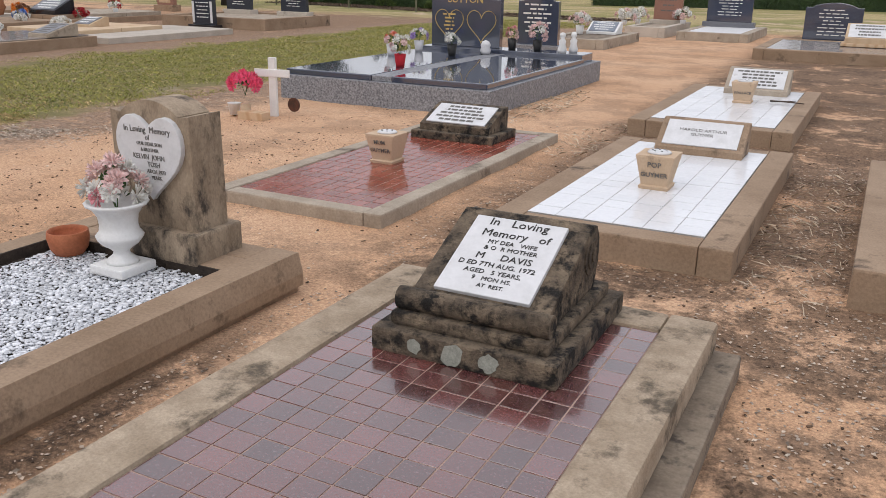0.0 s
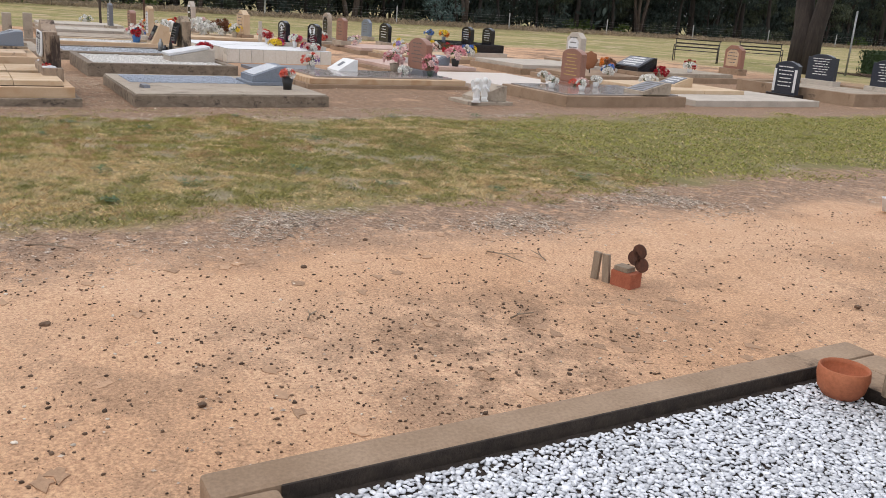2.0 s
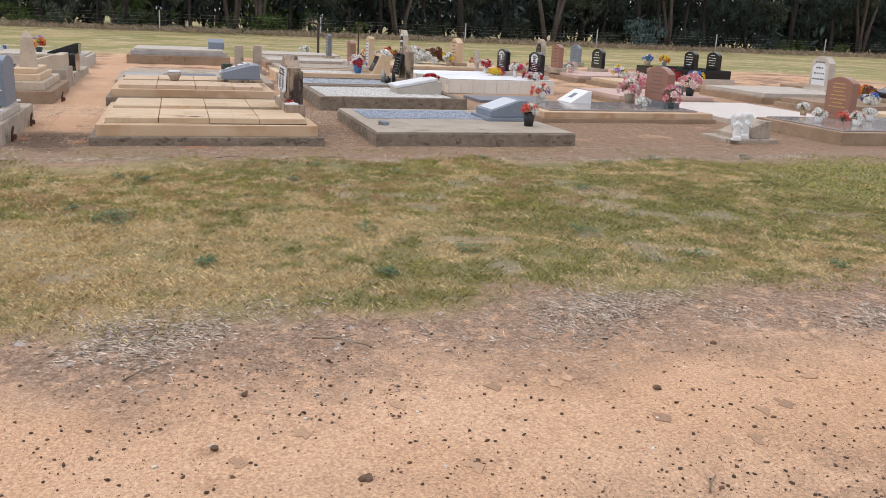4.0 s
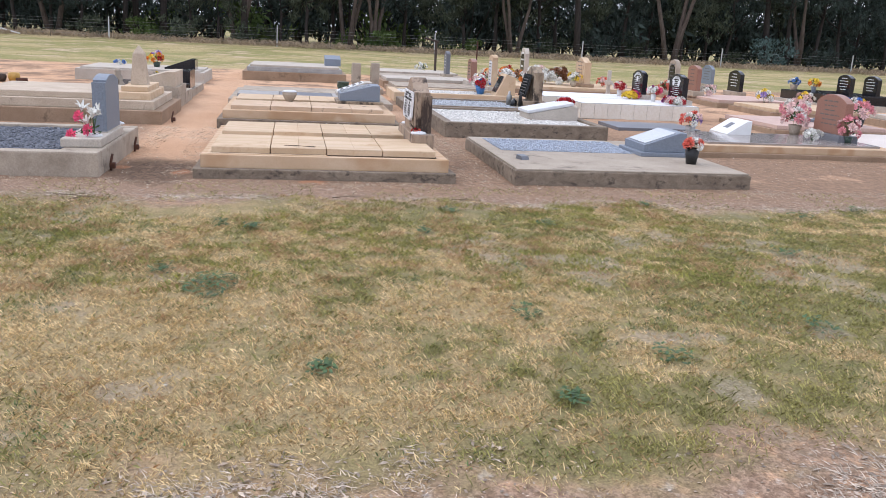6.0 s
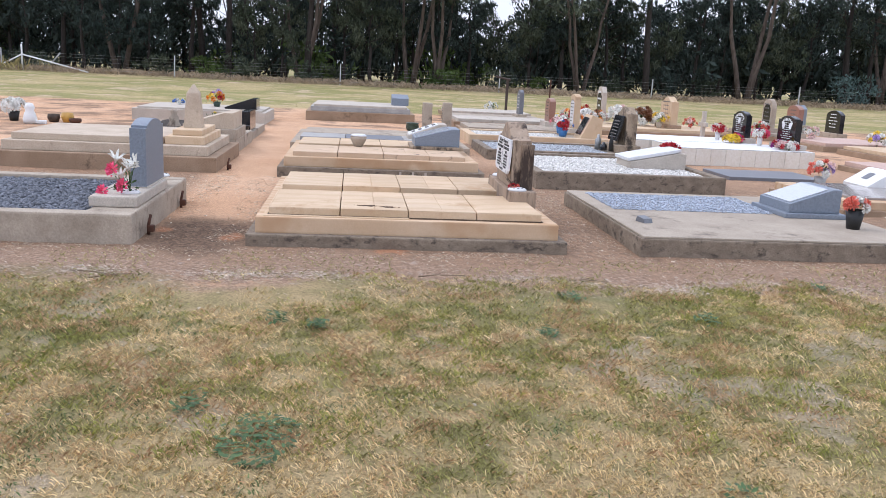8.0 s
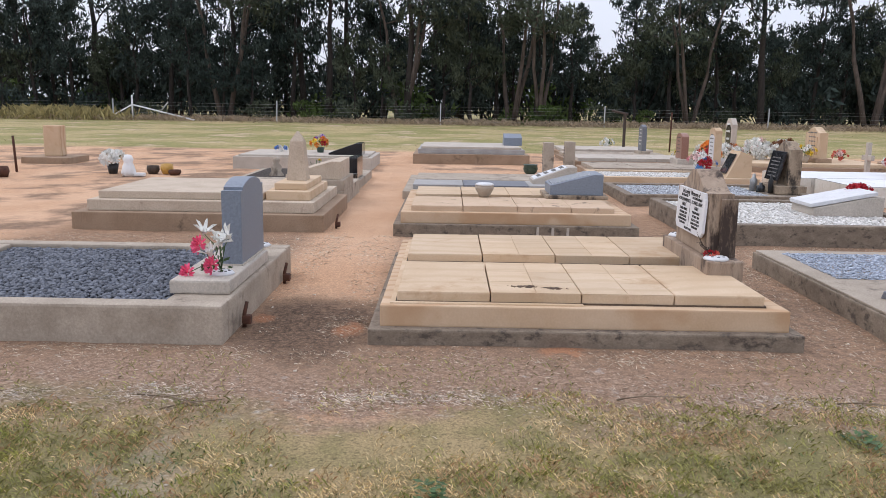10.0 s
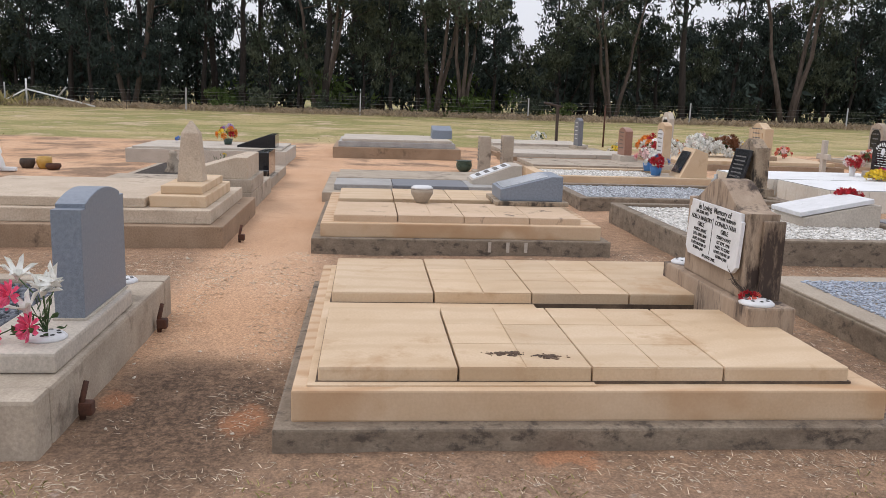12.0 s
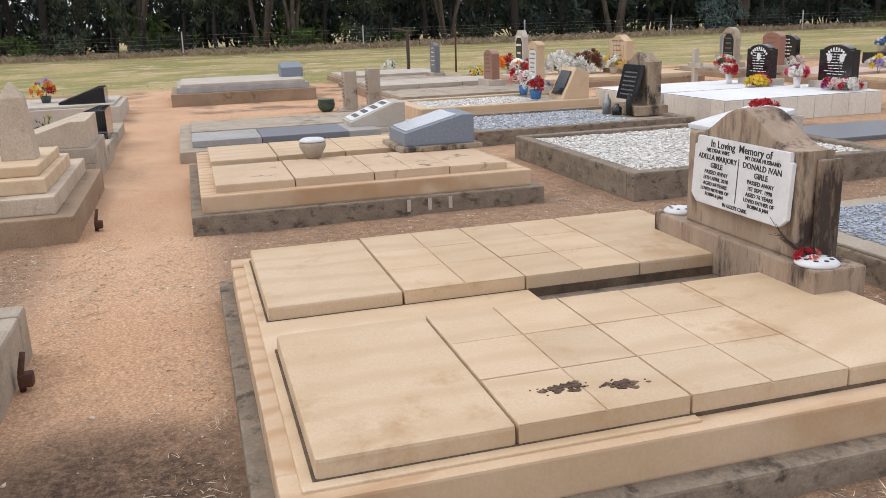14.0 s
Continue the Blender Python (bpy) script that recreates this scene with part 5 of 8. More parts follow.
part("base", block(0, w, 0, d, -0.05, 0.22, 0.012), M["concrete"], gO3)
part("plinth", block(0.9, w, d - 0.9, d, 0.22, 0.38, 0.012), M["concrete"], gO3)
desk(gO3, 1.0, w - 0.05, d - 0.85, d - 0.05, 0.38, 0.06, 0.26, M["concrete_cream"])
gO4, w, d = grave("black_granite_grave", "concrete grave with a sloping black granite desk", -25.4, -23.0, -4.7, -2.5)
part("base", block(0, w, 0, d, -0.05, 0.14, 0.012), M["concrete"], gO4)
part("bed", block(0.15, w - 0.15, 0.15, d - 0.9, 0.13, 0.16, 0), M["soil_dark"], gO4)
desk(gO4, 1.3, w - 0.2, d - 0.85, d - 0.05, 0.14, 0.15, 0.38, M["granite_black"])
gO2, w, d = grave("raised_grave", "long pale concrete grave with a black desk", -29.3, -27.0, -5.7, -2.65)
part("body", block(0, w, 0, d, -0.05, 0.27, 0.012), M["concrete_pale"], gO2)
part("cover", block(0.1, w - 0.1, 0.1, d - 0.1, 0.27, 0.31, 0.01), M["concrete_pale"], gO2)
desk(gO2, w - 1.1, w - 0.4, d - 1.0, d - 0.25, 0.31, 0.04, 0.26, M["granite_black"])
vase_of_flowers((-28.2, -3.95, 0.31), "vase of cream, rust and violet cloth flowers", ["white", "orange", "lilac", "red", "yellow"], "ceramic_green", 0.1, 0.12, 12, 0.2, 0.07, 1.2, 31)
vase_of_flowers((-28.4, -4.9, 0.31), "small bunch of blue cloth flowers", ["blue", "white"], None, 0.08, 0.02, 8, 0.14, 0.05, 0.5, 32)
pl = thing("flower_vase", "black pot of dark leaves on a concrete ledge", "vase", (-22.75, -2.6, 0))
part("stand", block(-0.07, 0.07, -0.07, 0.07, -0.02, 0.16, 0.01), M["granite_black"], pl)
part("pot", lathe([(0.06, 0.16), (0.09, 0.27), (0.1, 0.29), (0.085, 0.28)], 14), M["plastic_black"], pl)
vase_of_flowers((-23.4, -3.3, 0.14), "green leafy plant in a pot", ["yellow"], "ceramic_ochre", 0.06, 0.1, 2, 0.16, 0.03, 1.4, 33)
stt = thing("statuette", "small grey seated stone statuette", "statuette", (-23.6, -4.05, 0.14))
part("figure", lathe([(0.14, 0), (0.13, 0.04), (0.09, 0.1), (0.1, 0.18), (0.05, 0.24), (0.07, 0.29), (0.05, 0.34), (0, 0.35)], 12), M["concrete"], stt)
vase_of_flowers((-25.3, -7.67, 0), "black pot of white cloth flowers", ["white"], "plastic_black", 0.12, 0.2, 14, 0.24, 0.085, 0.9, 34)
stt = thing("dog_statue", "white seated dog statue on sand", "statue", (-24.75, -7.15, 0))
bm = lathe([(0.12, 0), (0.14, 0.08), (0.11, 0.2), (0.08, 0.26), (0.1, 0.32), (0.07, 0.4), (0, 0.42)], 12)
block(-0.05, 0.05, -0.05, 0.32, 0, 0.07, 0.02, bm)
part("figure", bm, M["white_paint"], stt)
for x_, y_, mt, h_ in ((-25.4, -6.9, "wood_dark", 0.16), (-25.4, -6.62, "ceramic_ochre", 0.2), (-25.2, -6.4, "rust", 0.1)):
    pt = thing("flowerpot", "small weathered pot standing on sand", "pot", (x_, y_, 0), 0, "pots")
    part("pot", lathe([(0.09, 0), (0.13, h_ * 0.5), (0.12, h_), (0.1, h_), (0.09, h_ * 0.6), (0, h_ * 0.6)], 12), M[mt], pt)
cr = thing("wooden_cross", "large white cross among small pots", "cross", (-23.95, -9.75, 0), 80)
part("post", block(-0.07, 0.07, -0.05, 0.05, -0.1, 0.95, 0.008), M["white_paint"], cr)
part("crossbar", block(-0.32, 0.32, -0.06, -0.02, 0.55, 0.7, 0.008), M["white_paint"], cr)
for x_, y_ in ((-24.4, -10.2), (-25.3, -9.6)):
    ps = thing("post", "dark rusted steel post in sand", "post", (x_, y_, 0), 0, "steel posts")
    part("bar", tube([(0, 0, -0.1), (0.02, -0.03, 0.72)], 0.025, 0.025, 6), M["rust"], ps)
for x_, y_, mt in ((-23.7, -10.0, "plastic_black"), (-24.1, -9.5, "wood_grey"), (-24.2, -9.3, "rust")):
    pt = thing("flowerpot", "small pot at the foot of a cross", "pot", (x_, y_, 0), 0, "pots")
    part("pot", lathe([(0.08, 0), (0.11, 0.1), (0.09, 0.2), (0.08, 0.18)], 12), M[mt], pt)
vs = thing("sandstone_pillar", "small yellow sandstone pillar on a flat base", "pillar", (-28.1, -10.1, 0))
part("base", block(-0.55, 0.55, -0.55, 0.55, -0.05, 0.14, 0.02), M["concrete_brown"], vs)
part("pillar", block(-0.17, 0.17, -0.19, 0.19, 0.14, 0.85, 0.03), M["sandstone_kerb"], vs)

# ---- wide concrete grave with blue gravel ----
gS, w, d = grave("concrete_grave", "wide concrete grave with a strip of blue gravel", -16.28, -13.48, 1.93, 4.70)
part("slab", block(0, w, 0, d, -0.05, 0.155, 0.015), M["concrete_dark"], gS)
part("cover", block(0.02, w - 0.02, 0.02, d - 0.02, 0.155, 0.175, 0.008), M["concrete_worn"], gS)
pebbles("gravel", M["gravel_pale"], 0.22, 1.35, 0.2, 2.0, 0.178, 0.022, 0.0135, gS, True, 22, 0.5)
desk_headstone((-15.1, 3.93, 0.175), "blue-grey granite desk headstone on a granite base", 0.66, 0.56, 0.09, 0.25, "granite_slate", 0, ("granite_slate", 0.05), "granite_sky_sheen", "letter_grey", seed=10)
vase_of_flowers((-14.2, 4.3, 0.175), "black vase of coral and white cloth flowers", ["coral", "coral", "white"], "plastic_black", 0.09, 0.19, 14, 0.12, 0.055, 0.75, 35)
bx = thing("plaque", "small dark metal box on concrete", "plaque", (-14.22, 2.2, 0.175), 20)
part("box", prism([(-0.07, 0), (0.07, 0), (0.05, 0.04), (-0.05, 0.055)], -0.05, 0.05, "y", 0.006), M["granite_grey"], bx)

# ---- pale pebble grave and those behind it ----
gW, w, d = grave("pebble_grave", "wide grave of pale pebbles in dark concrete kerbs", -20.2, -17.55, 1.86, 4.5)
kerb(gW, w, d, 0.235, 0.13, M["concrete_dark"], 0.015)
part("bed", block(0.12, w - 0.12, 0.12, d - 0.12, -0.05, 0.188, 0), M["concrete_pale"], gW)
pebbles("pebble_bed", M["pebble_cream"], 0.16, w - 0.16, 0.16, d - 0.16, 0.195, 0.03, 0.021, gW, False, 23, 0.4)
hs = desk_headstone((-19.0, 3.5, 0.2), "pale stone desk headstone under a thick white marble slab", 0.68, 0.85, 0.1, 0.24, "concrete_pale", 5, None, seed=11)
bm = block(-0.33, 0.33, -0.42, 0.40, 0.0, 0.05, 0.01)
bmesh.ops.transform(bm, matrix=pose(0, 0.38, 0.185, 11), verts=bm.verts)
part("marble_slab", bm, M["marble"], hs)
vase_of_flowers((-19.25, 4.3, 0.42), "dark red cloth roses on marble", ["red"], None, 0.04, 0.0, 9, 0.13, 0.06, 0.6, 36)
gK, w, d = grave("gravel_grave", "grave of blue-grey gravel in dark kerbs", -23.2, -21.2, 1.75, 4.75)
kerb(gK, w, d, 0.17, 0.14, M["concrete_dark"], 0.015)
part("bed", block(0.13, w - 0.13, 0.13, d - 0.13, -0.05, 0.13, 0), M["concrete"], gK)
pebbles("gravel", M["gravel_blue"], 0.16, w - 0.16, 0.16, d - 0.7, 0.135, 0.03, 0.018, gK, True, 24)
hs = thing("headstone", "sandstone headstone with a leaning black plaque", "headstone", (-22.2, 4.45, 0.15), 0, "headstones")
part("base", block(-0.38, 0.38, -0.2, 0.28, -0.01, 0.12, 0.012), M["sandstone_old"], hs)
part("stone", prism([(x_, z_ + 0.1) for x_, z_ in top_ogee(0.62, 0.72, 0.12)], 0.0, 0.2, "y", 0.012), M["sandstone_old"], hs)
bm = block(-0.26, 0.26, -0.24, 0.24, 0, 0.04, 0.006)
bmesh.ops.transform(bm, matrix=upright(0, -0.08, 0.42, 14), verts=bm.verts)
pq = part("plaque", bm, M["granite_black"], hs, "black granite plaque")
bars([(0, 0.15 - 0.06 * k, 0.34) for k in range(6)], M["letter_grey"], pq, upright(0, -0.125, 0.41, 14), height=0.02)
for x_, y_, mt, r_, h_ in ((-21.95, 4.2, "plastic_black", 0.04, 0.3), (-22.1, 4.1, "glass_dark", 0.07, 0.15), (-22.3, 4.05, "steel", 0.06, 0.28)):
    bt = thing("jar", "dark glass jar beside a headstone", "jar", (x_, y_, 0.15), 0, "jars")
    part("jar", lathe([(r_, 0), (r_, h_ * 0.65), (r_ * 0.45, h_ * 0.8), (r_ * 0.4, h_)], 12), M[mt], bt)
gN, w, d = grave("pebble_grave", "grave of white pebbles in sandstone kerbs", -25.7, -23.9, 1.8, 4.75)
kerb(gN, w, d, 0.21, 0.18, M["sandstone"], 0.015)
part("bed", block(0.16, w - 0.16, 0.16, d - 0.16, -0.05, 0.16, 0), M["concrete"], gN)
pebbles("pebble_bed", M["pebble_cream"], 0.2, w - 0.2, 0.2, d - 0.8, 0.172, 0.034, 0.021, gN, False, 25)
hs = thing("headstone", "leaning cream sandstone headstone with a dark panel", "headstone", (-24.3, 4.2, 0.2), 0, "headstones")
part("stone", prism([(-0.05, 0), (0.42, 0), (0.42, 0.42), (0.2, 0.5)], -0.28, 0.28, "x", 0.012), M["sandstone"], hs)
bm = block(-0.19, 0.19, -0.2, 0.2, 0, 0.01, 0.002)
bmesh.ops.transform(bm, matrix=upright(0, 0.065, 0.26, 26), verts=bm.verts)
part("panel", bm, M["granite_black"], hs)
vase_of_flowers((-24.5, 3.9, 0.2), "blue pot of blue and white cloth flowers", ["blue", "white", "red", "white"], "plastic_blue", 0.11, 0.15, 12, 0.18, 0.065, 0.9, 37)
for k, (x0_, x1_, y0_, y1_, z_, mt) in enumerate(((-28.2, -26.2, 2.0, 5.0, 0.2, "concrete"), (-30.3, -28.5, 2.0, 5.0, 0.26, "concrete_pale"), (-33.0, -30.8, 2.1, 5.1, 0.18, "concrete"), (-36.0, -33.6, 2.3, 5.2, 0.2, "concrete_pale"))):
    g, w, d = grave("slab_grave", "low grave of long concrete slabs", x0_, x1_, y0_, y1_)
    part("base", block(0, w, 0, d, -0.05, z_ - 0.08, 0.012), M["concrete_brown"], g)
    for j in range(3):
        part("slab", block(0.1, w - 0.1, 0.1 + (d - 0.2) * j / 3 + 0.006, 0.1 + (d - 0.2) * (j + 1) / 3 - 0.006, z_ - 0.08, z_, 0.01), M[mt], g)


def plain_headstone(at, label, w, h, thick, stone, outline="arch", rows=5, ink="letter_grey", base=None, turn=0.0, seed=1, panel=None):
    t = thing("headstone", label, "headstone", at, turn, "headstones")
    z = 0.0
    if base:
        part("base", block(-w / 2 - 0.08, w / 2 + 0.08, -thick / 2 - 0.1, thick / 2 + 0.1, -0.03, base[1], 0.012), M[base[0]], t)
        z = base[1]
    shape = {"arch": lambda: top_arch(w, h, w * 0.16), "round": lambda: top_arch(w, h, w * 0.45), "shoulder": lambda: top_shoulder(w, h, w * 0.12, h * 0.1), "ogee": lambda: top_ogee(w, h, h * 0.18), "peak": lambda: [(-w / 2, 0), (w / 2, 0), (w / 2, h * 0.8), (w * 0.2, h), (-w * 0.2, h), (-w / 2, h * 0.8)]}[outline]()
    part("stone", prism([(x, v + z) for x, v in shape], -thick / 2, thick / 2, "y", 0.01), M[stone], t)
    face = -thick / 2 - 0.0015
    if panel:
        part("panel", prism([(x * 0.72, v * 0.72 + z + h * 0.1) for x, v in shape], -thick / 2 - 0.008, -thick / 2, "y", 0.002), M[panel], t)
        face -= 0.0075
    gap = h * 0.7 / rows
    bars([(0, z + h * 0.82 - gap * k, w * random.Random(seed + k).uniform(0.35, 0.66)) for k in range(rows)], M[ink], t, upright(0, face, 0), height=gap * 0.26, word=w * 0.13, seed=seed)
    return t


plain_headstone((-28.0, 4.4, 0.2), "red-brown stone headstone with a rounded top", 0.5, 0.58, 0.16, "granite_red", "arch", 5, "letter_grey", ("concrete_pale", 0.12), seed=2)
plain_headstone((-32.3, 4.45, 0.18), "slim dark grey headstone with a shouldered top", 0.5, 0.72, 0.12, "granite_grey", "shoulder", 5, "letter_white", ("concrete", 0.08), seed=3)
plain_headstone((-25.9, 4.5, 0.2), "pale sandstone headstone with a white arched panel", 0.42, 0.78, 0.14, "sandstone", "arch", 7, "letter_grey", ("concrete_pale", 0.1), seed=4, panel="marble")
plain_headstone((-34.4, 7.6, 0.1), "pale peaked headstone with a dark oval panel", 0.6, 0.95, 0.16, "concrete_pale", "peak", 3, "letter_white", ("concrete", 0.12), seed=5, panel="granite_black")
plain_headstone((-29.5, 8.1, 0.15), "sandstone headstone with an arched yellow panel", 0.85, 0.75, 0.2, "sandstone", "ogee", 5, "letter_grey", ("concrete_brown", 0.15), seed=6, panel="sandstone_kerb")
ps = thing("gallows_post", "dark leaning steel post with a short arm", "post", (-35.6, 4.6, 0))
part("post", block(-0.04, 0.04, -0.04, 0.04, -0.1, 1.25, 0.005), M["wood_dark"], ps)
part("arm", tube([(0, -0.42, 1.33), (0, 0.1, 1.22)], 0.04, 0.04, 6), M["wood_dark"], ps)
ps = thing("post", "slim dark steel post in grass", "post", (-36.5, 6.3, 0), 0, "steel posts")
part("bar", tube([(0, 0, -0.1), (0, 0.01, 1.3)], 0.03, 0.03, 6), M["rust"], ps)
for k, (x_, y_, cols, vs_, n_, rd_) in enumerate(((-25.4, 4.05, ["white", "palepink", "pink"], "plastic_blue", 12, 0.2), (-27.0, 4.7, ["red", "orange", "white"], "marble", 12, 0.26), (-27.6, 5.2, ["white"], "marble", 10, 0.26), (-33.0, 6.6, ["yellow", "orange", "red"], "marble", 16, 0.3), (-32.6, 5.6, ["yellow", "white"], None, 10, 0.22), (-36.2, 4.2, ["white"], "ceramic_green", 8, 0.22), (-30.5, 6.4, ["orange", "white", "brown"], None, 12, 0.26), (-30.1, 6.9, ["white", "white", "palepink"], None, 20, 0.36), (-30.0, 7.5, ["white", "white", "brown"], None, 22, 0.38), (-29.9, 8.9, ["palepink", "coral"], None, 10, 0.2), (-29.1, 7.7, ["white", "yellow"], "concrete", 9, 0.2))):
    vase_of_flowers((x_, y_, 0.0 if k in (3, 4, 5) else 0.2), "bunch of %s cloth flowers on a grave" % " and ".join(dict.fromkeys(cols)), cols, vs_, 0.09, 0.16 if vs_ else 0.02, n_, rd_, rd_ * 0.33, 1.1, 40 + k)
bl = thing("balloon", "pale round lantern among flowers", "lantern", (-30.9, 6.1, 0.2))
part("globe", lathe([(0.04, 0.0), (0.14, 0.08), (0.19, 0.2), (0.14, 0.32), (0.02, 0.38)], 16), M["white_paint"], bl)
gV, w, d = grave("raised_grave", "raised sandstone grave heaped with cloth flowers", -31.3, -28.4, 5.6, 9.6)
part("base", block(0, w, 0, d, -0.05, 0.12, 0.012), M["concrete_brown"], gV)
part("cover", block(0.15, w - 0.15, 0.15, d - 0.15, 0.12, 0.2, 0.012), M["sandstone"], gV)

# ---- white tiled double grave with black headstones ----
for x0_, x1_, y0_, y1_ in ((-23.0, -21.45, 5.35, 7.95), (-24.6, -23.04, 5.02, 7.62)):
    gT, w, d = grave("white_tiled_vault", "raised grave of white top tiles and cream side tiles", x0_, x1_, y0_, y1_)
    part("core", block(0.012, w - 0.012, 0.012, d - 0.012, -0.05, 0.30, 0), M["grout"], gT)
    for k in range(9):
        part("side_tile", block(w - 0.012, w, 0.012 + (d - 0.024) * k / 9 + 0.003, 0.012 + (d - 0.024) * (k + 1) / 9 - 0.003, 0.0, 0.305, 0.002), M["cream_tile"], gT)
    for k in range(5):
        part("side_tile", block(0.012 + (w - 0.024) * k / 5 + 0.003, 0.012 + (w - 0.024) * (k + 1) / 5 - 0.003, 0, 0.012, 0.0, 0.305, 0.002), M["cream_tile"], gT)
    LATE.append((gT, 0.013, w - 0.013, 0.013, d - 0.013, 0.316, 0.3, 0.001, 0.008, "dull_tile", "grout"))
for x_, y_, lab, sd in ((-23.5, 7.42, "black granite headstone with white lettering and pale base", 7), (-22.15, 7.75, "black granite headstone with two white ovals", 8)):
    t = plain_headstone((x_, y_, 0.316), lab, 0.62 if sd == 7 else 0.7, 0.53, 0.12, "granite_black", "shoulder", 9, "letter_white", ("concrete_pale", 0.1), seed=sd)
    for a_ in [0.62 + 1.9 * k / 8 for k in range(9)]:
        part("arched_letter", block(-0.014, 0.014, -0.004, 0, -0.022, 0.022, 0), M["letter_white"], t).matrix_local = pose(0.23 * math.cos(a_), -0.0605, 0.37 + 0.2 * math.sin(a_), 0, 90 - math.degrees(a_), 0)
    for o_ in ((0,) if sd == 7 else (-0.13, 0.13)):
        part("oval_picture", prism([(o_ + 0.05 * math.cos(a_), 0.44 + 0.06 * math.sin(a_)) for a_ in [k * 0.4 for k in range(15)]], -0.067, -0.0615, "y", 0), M["marble"], t)
for k, (x_, y_, cols) in enumerate(((-23.9, 7.1, ["red", "white", "palepink"]), (-23.2, 7.2, ["purple", "purple", "hotpink", "red"]), (-23.1, 7.05, ["yellow"]), (-22.6, 7.4, ["hotpink", "red", "white", "purple"]), (-21.95, 7.5, ["purple", "white", "red", "palepink"]), (-21.7, 7.55, ["red", "palepink", "white"]))):
    vase_of_flowers((x_, y_, 0.316), "bright mixed cloth flowers before a black headstone", cols, "white_paint" if k in (0, 3) else None, 0.06, 0.16 if k in (0, 3) else 0.02, 16, 0.15, 0.055, 0.85 if k in (0, 3) else 0.7, 60 + k)
plc = thing("wooden_cross", "pale grey stone cross on a tiled grave", "cross", (-25.3, 7.35, 0))
part("post", block(-0.05, 0.05, -0.04, 0.04, -0.05, 0.85, 0.008), M["concrete_pale"], plc)
part("crossbar", block(-0.2, 0.2, -0.035, 0.035, 0.5, 0.6, 0.008), M["concrete_pale"], plc)
for k, (x_, y_, o_, st_, w_, h_, lab) in enumerate(((-29.5, 11.0, "round", "concrete", 0.55, 0.8, "rounded grey headstone with a dark panel"), (-27.6, 10.75, "arch", "granite_red", 0.6, 0.7, "brown stone headstone with an arched top"), (-31.4, 14.1, "arch", "granite_black", 0.8, 0.68, "black granite headstone with white lettering"), (-35.8, 15.3, "peak", "granite_slate", 0.8, 0.7, "slanted slate headstone on a granite base"))):
    plain_headstone((x_, y_, 0.2 if x_ > -31 else 0.03), lab, w_, h_, 0.14, st_, o_, 5, "letter_white" if "lack" in lab else "letter_grey", ("concrete", 0.12), seed=70 + k, panel="granite_black" if k == 0 else None)
for k, (x0_, x1_, y0_, y1_, mt) in enumerate(((-31.0, -28.6, 10.4, 11.4, "concrete"), (-28.2, -25.8, 10.6, 12.9, "pink_slab"), (-25.4, -23.2, 10.7, 13.2, "sandstone"))):
    g, w, d = grave("slab_grave", "low slab grave with a raised cover", x0_, x1_, y0_, y1_)
    part("base", block(0, w, 0, d, -0.05, 0.12, 0.012), M["concrete_brown"], g)
    part("cover", block(0.1, w - 0.1, 0.1, d - 0.1, 0.12, 0.2, 0.012), M[mt], g)
for k, (x_, y_, cols) in enumerate(((-29.3, 10.7, ["red", "white", "coral"]), (-27.4, 11.1, ["palepink", "white"]), (-25.9, 12.0, ["white", "yellow", "lilac"]), (-25.6, 13.0, ["white", "palepink", "yellow"]), (-24.4, 12.9, ["brown", "red"]), (-24.2, 13.5, ["yellow", "white", "blue"]))):
    vase_of_flowers((x_, y_, 0.2), "faded cloth flowers on a slab grave", cols, None, 0.08, 0.02, 11, 0.22, 0.075, 1.1, 80 + k)

# ---- slab, granite and brown headstone graves beside the lawn ----
sg = thing("grave_slab", "flat dark grey slab lying on sand", "slab", (-19.9, 5.4, 0))
part("slab", block(-0.6, 0.5, 0, 1.6, -0.02, 0.05, 0.01), M["granite_grey"], sg)
gR, w, d = grave("sandstone_grave", "sandstone-edged grave with polished grey slabs", -18.0, -16.1, 5.35, 8.7)
part("step", block(0, w, 0, d, -0.05, 0.07, 0.012), M["concrete_brown"], gR)
kerb(gR, w - 0.1, d - 0.1, 0.17, 0.2, M["sandstone_kerb"], 0.012, 0.068, 0.05, 0.05)
part("cover", block(0.25, w - 0.25, 0.25, d - 0.25, 0.06, 0.2, 0.01), M["slab_polish"], gR)
mk = thing("grave_marker", "sloping white marker with a small dark picture", "marker", (-17.7, 6.45, 0.15))
desk(mk, -0.3, 0.3, 0, 0.42, 0.0, 0.06, 0.27, M["white_paint"])
pl_, rn_ = desk_plane(-0.3, 0.3, 0, 0.42, 0, 0.06, 0.27, 0.002)
bm = block(-0.07, 0.07, -0.06, 0.09, 0, 0.004, 0)
bmesh.ops.transform(bm, matrix=pl_, verts=bm.verts)
part("picture", bm, M["granite_grey"], mk)
vase_of_flowers((-18.0, 6.1, 0.1), "pastel cloth flowers beside a white marker", ["palepink", "lilac", "white", "coral"], "steel", 0.09, 0.16, 12, 0.17, 0.06, 1.1, 90)
plain_headstone((-17.2, 8.15, 0.2), "polished red-brown granite headstone with pale edge", 0.78, 0.62, 0.14, "granite_red", "arch", 6, "letter_grey", ("granite_grey", 0.1), seed=12)
vase_of_flowers((-17.75, 7.85, 0.2), "white and pink cloth flowers in a stone pot", ["white", "palepink", "pink"], "concrete", 0.11, 0.16, 14, 0.2, 0.07, 1.1, 91)
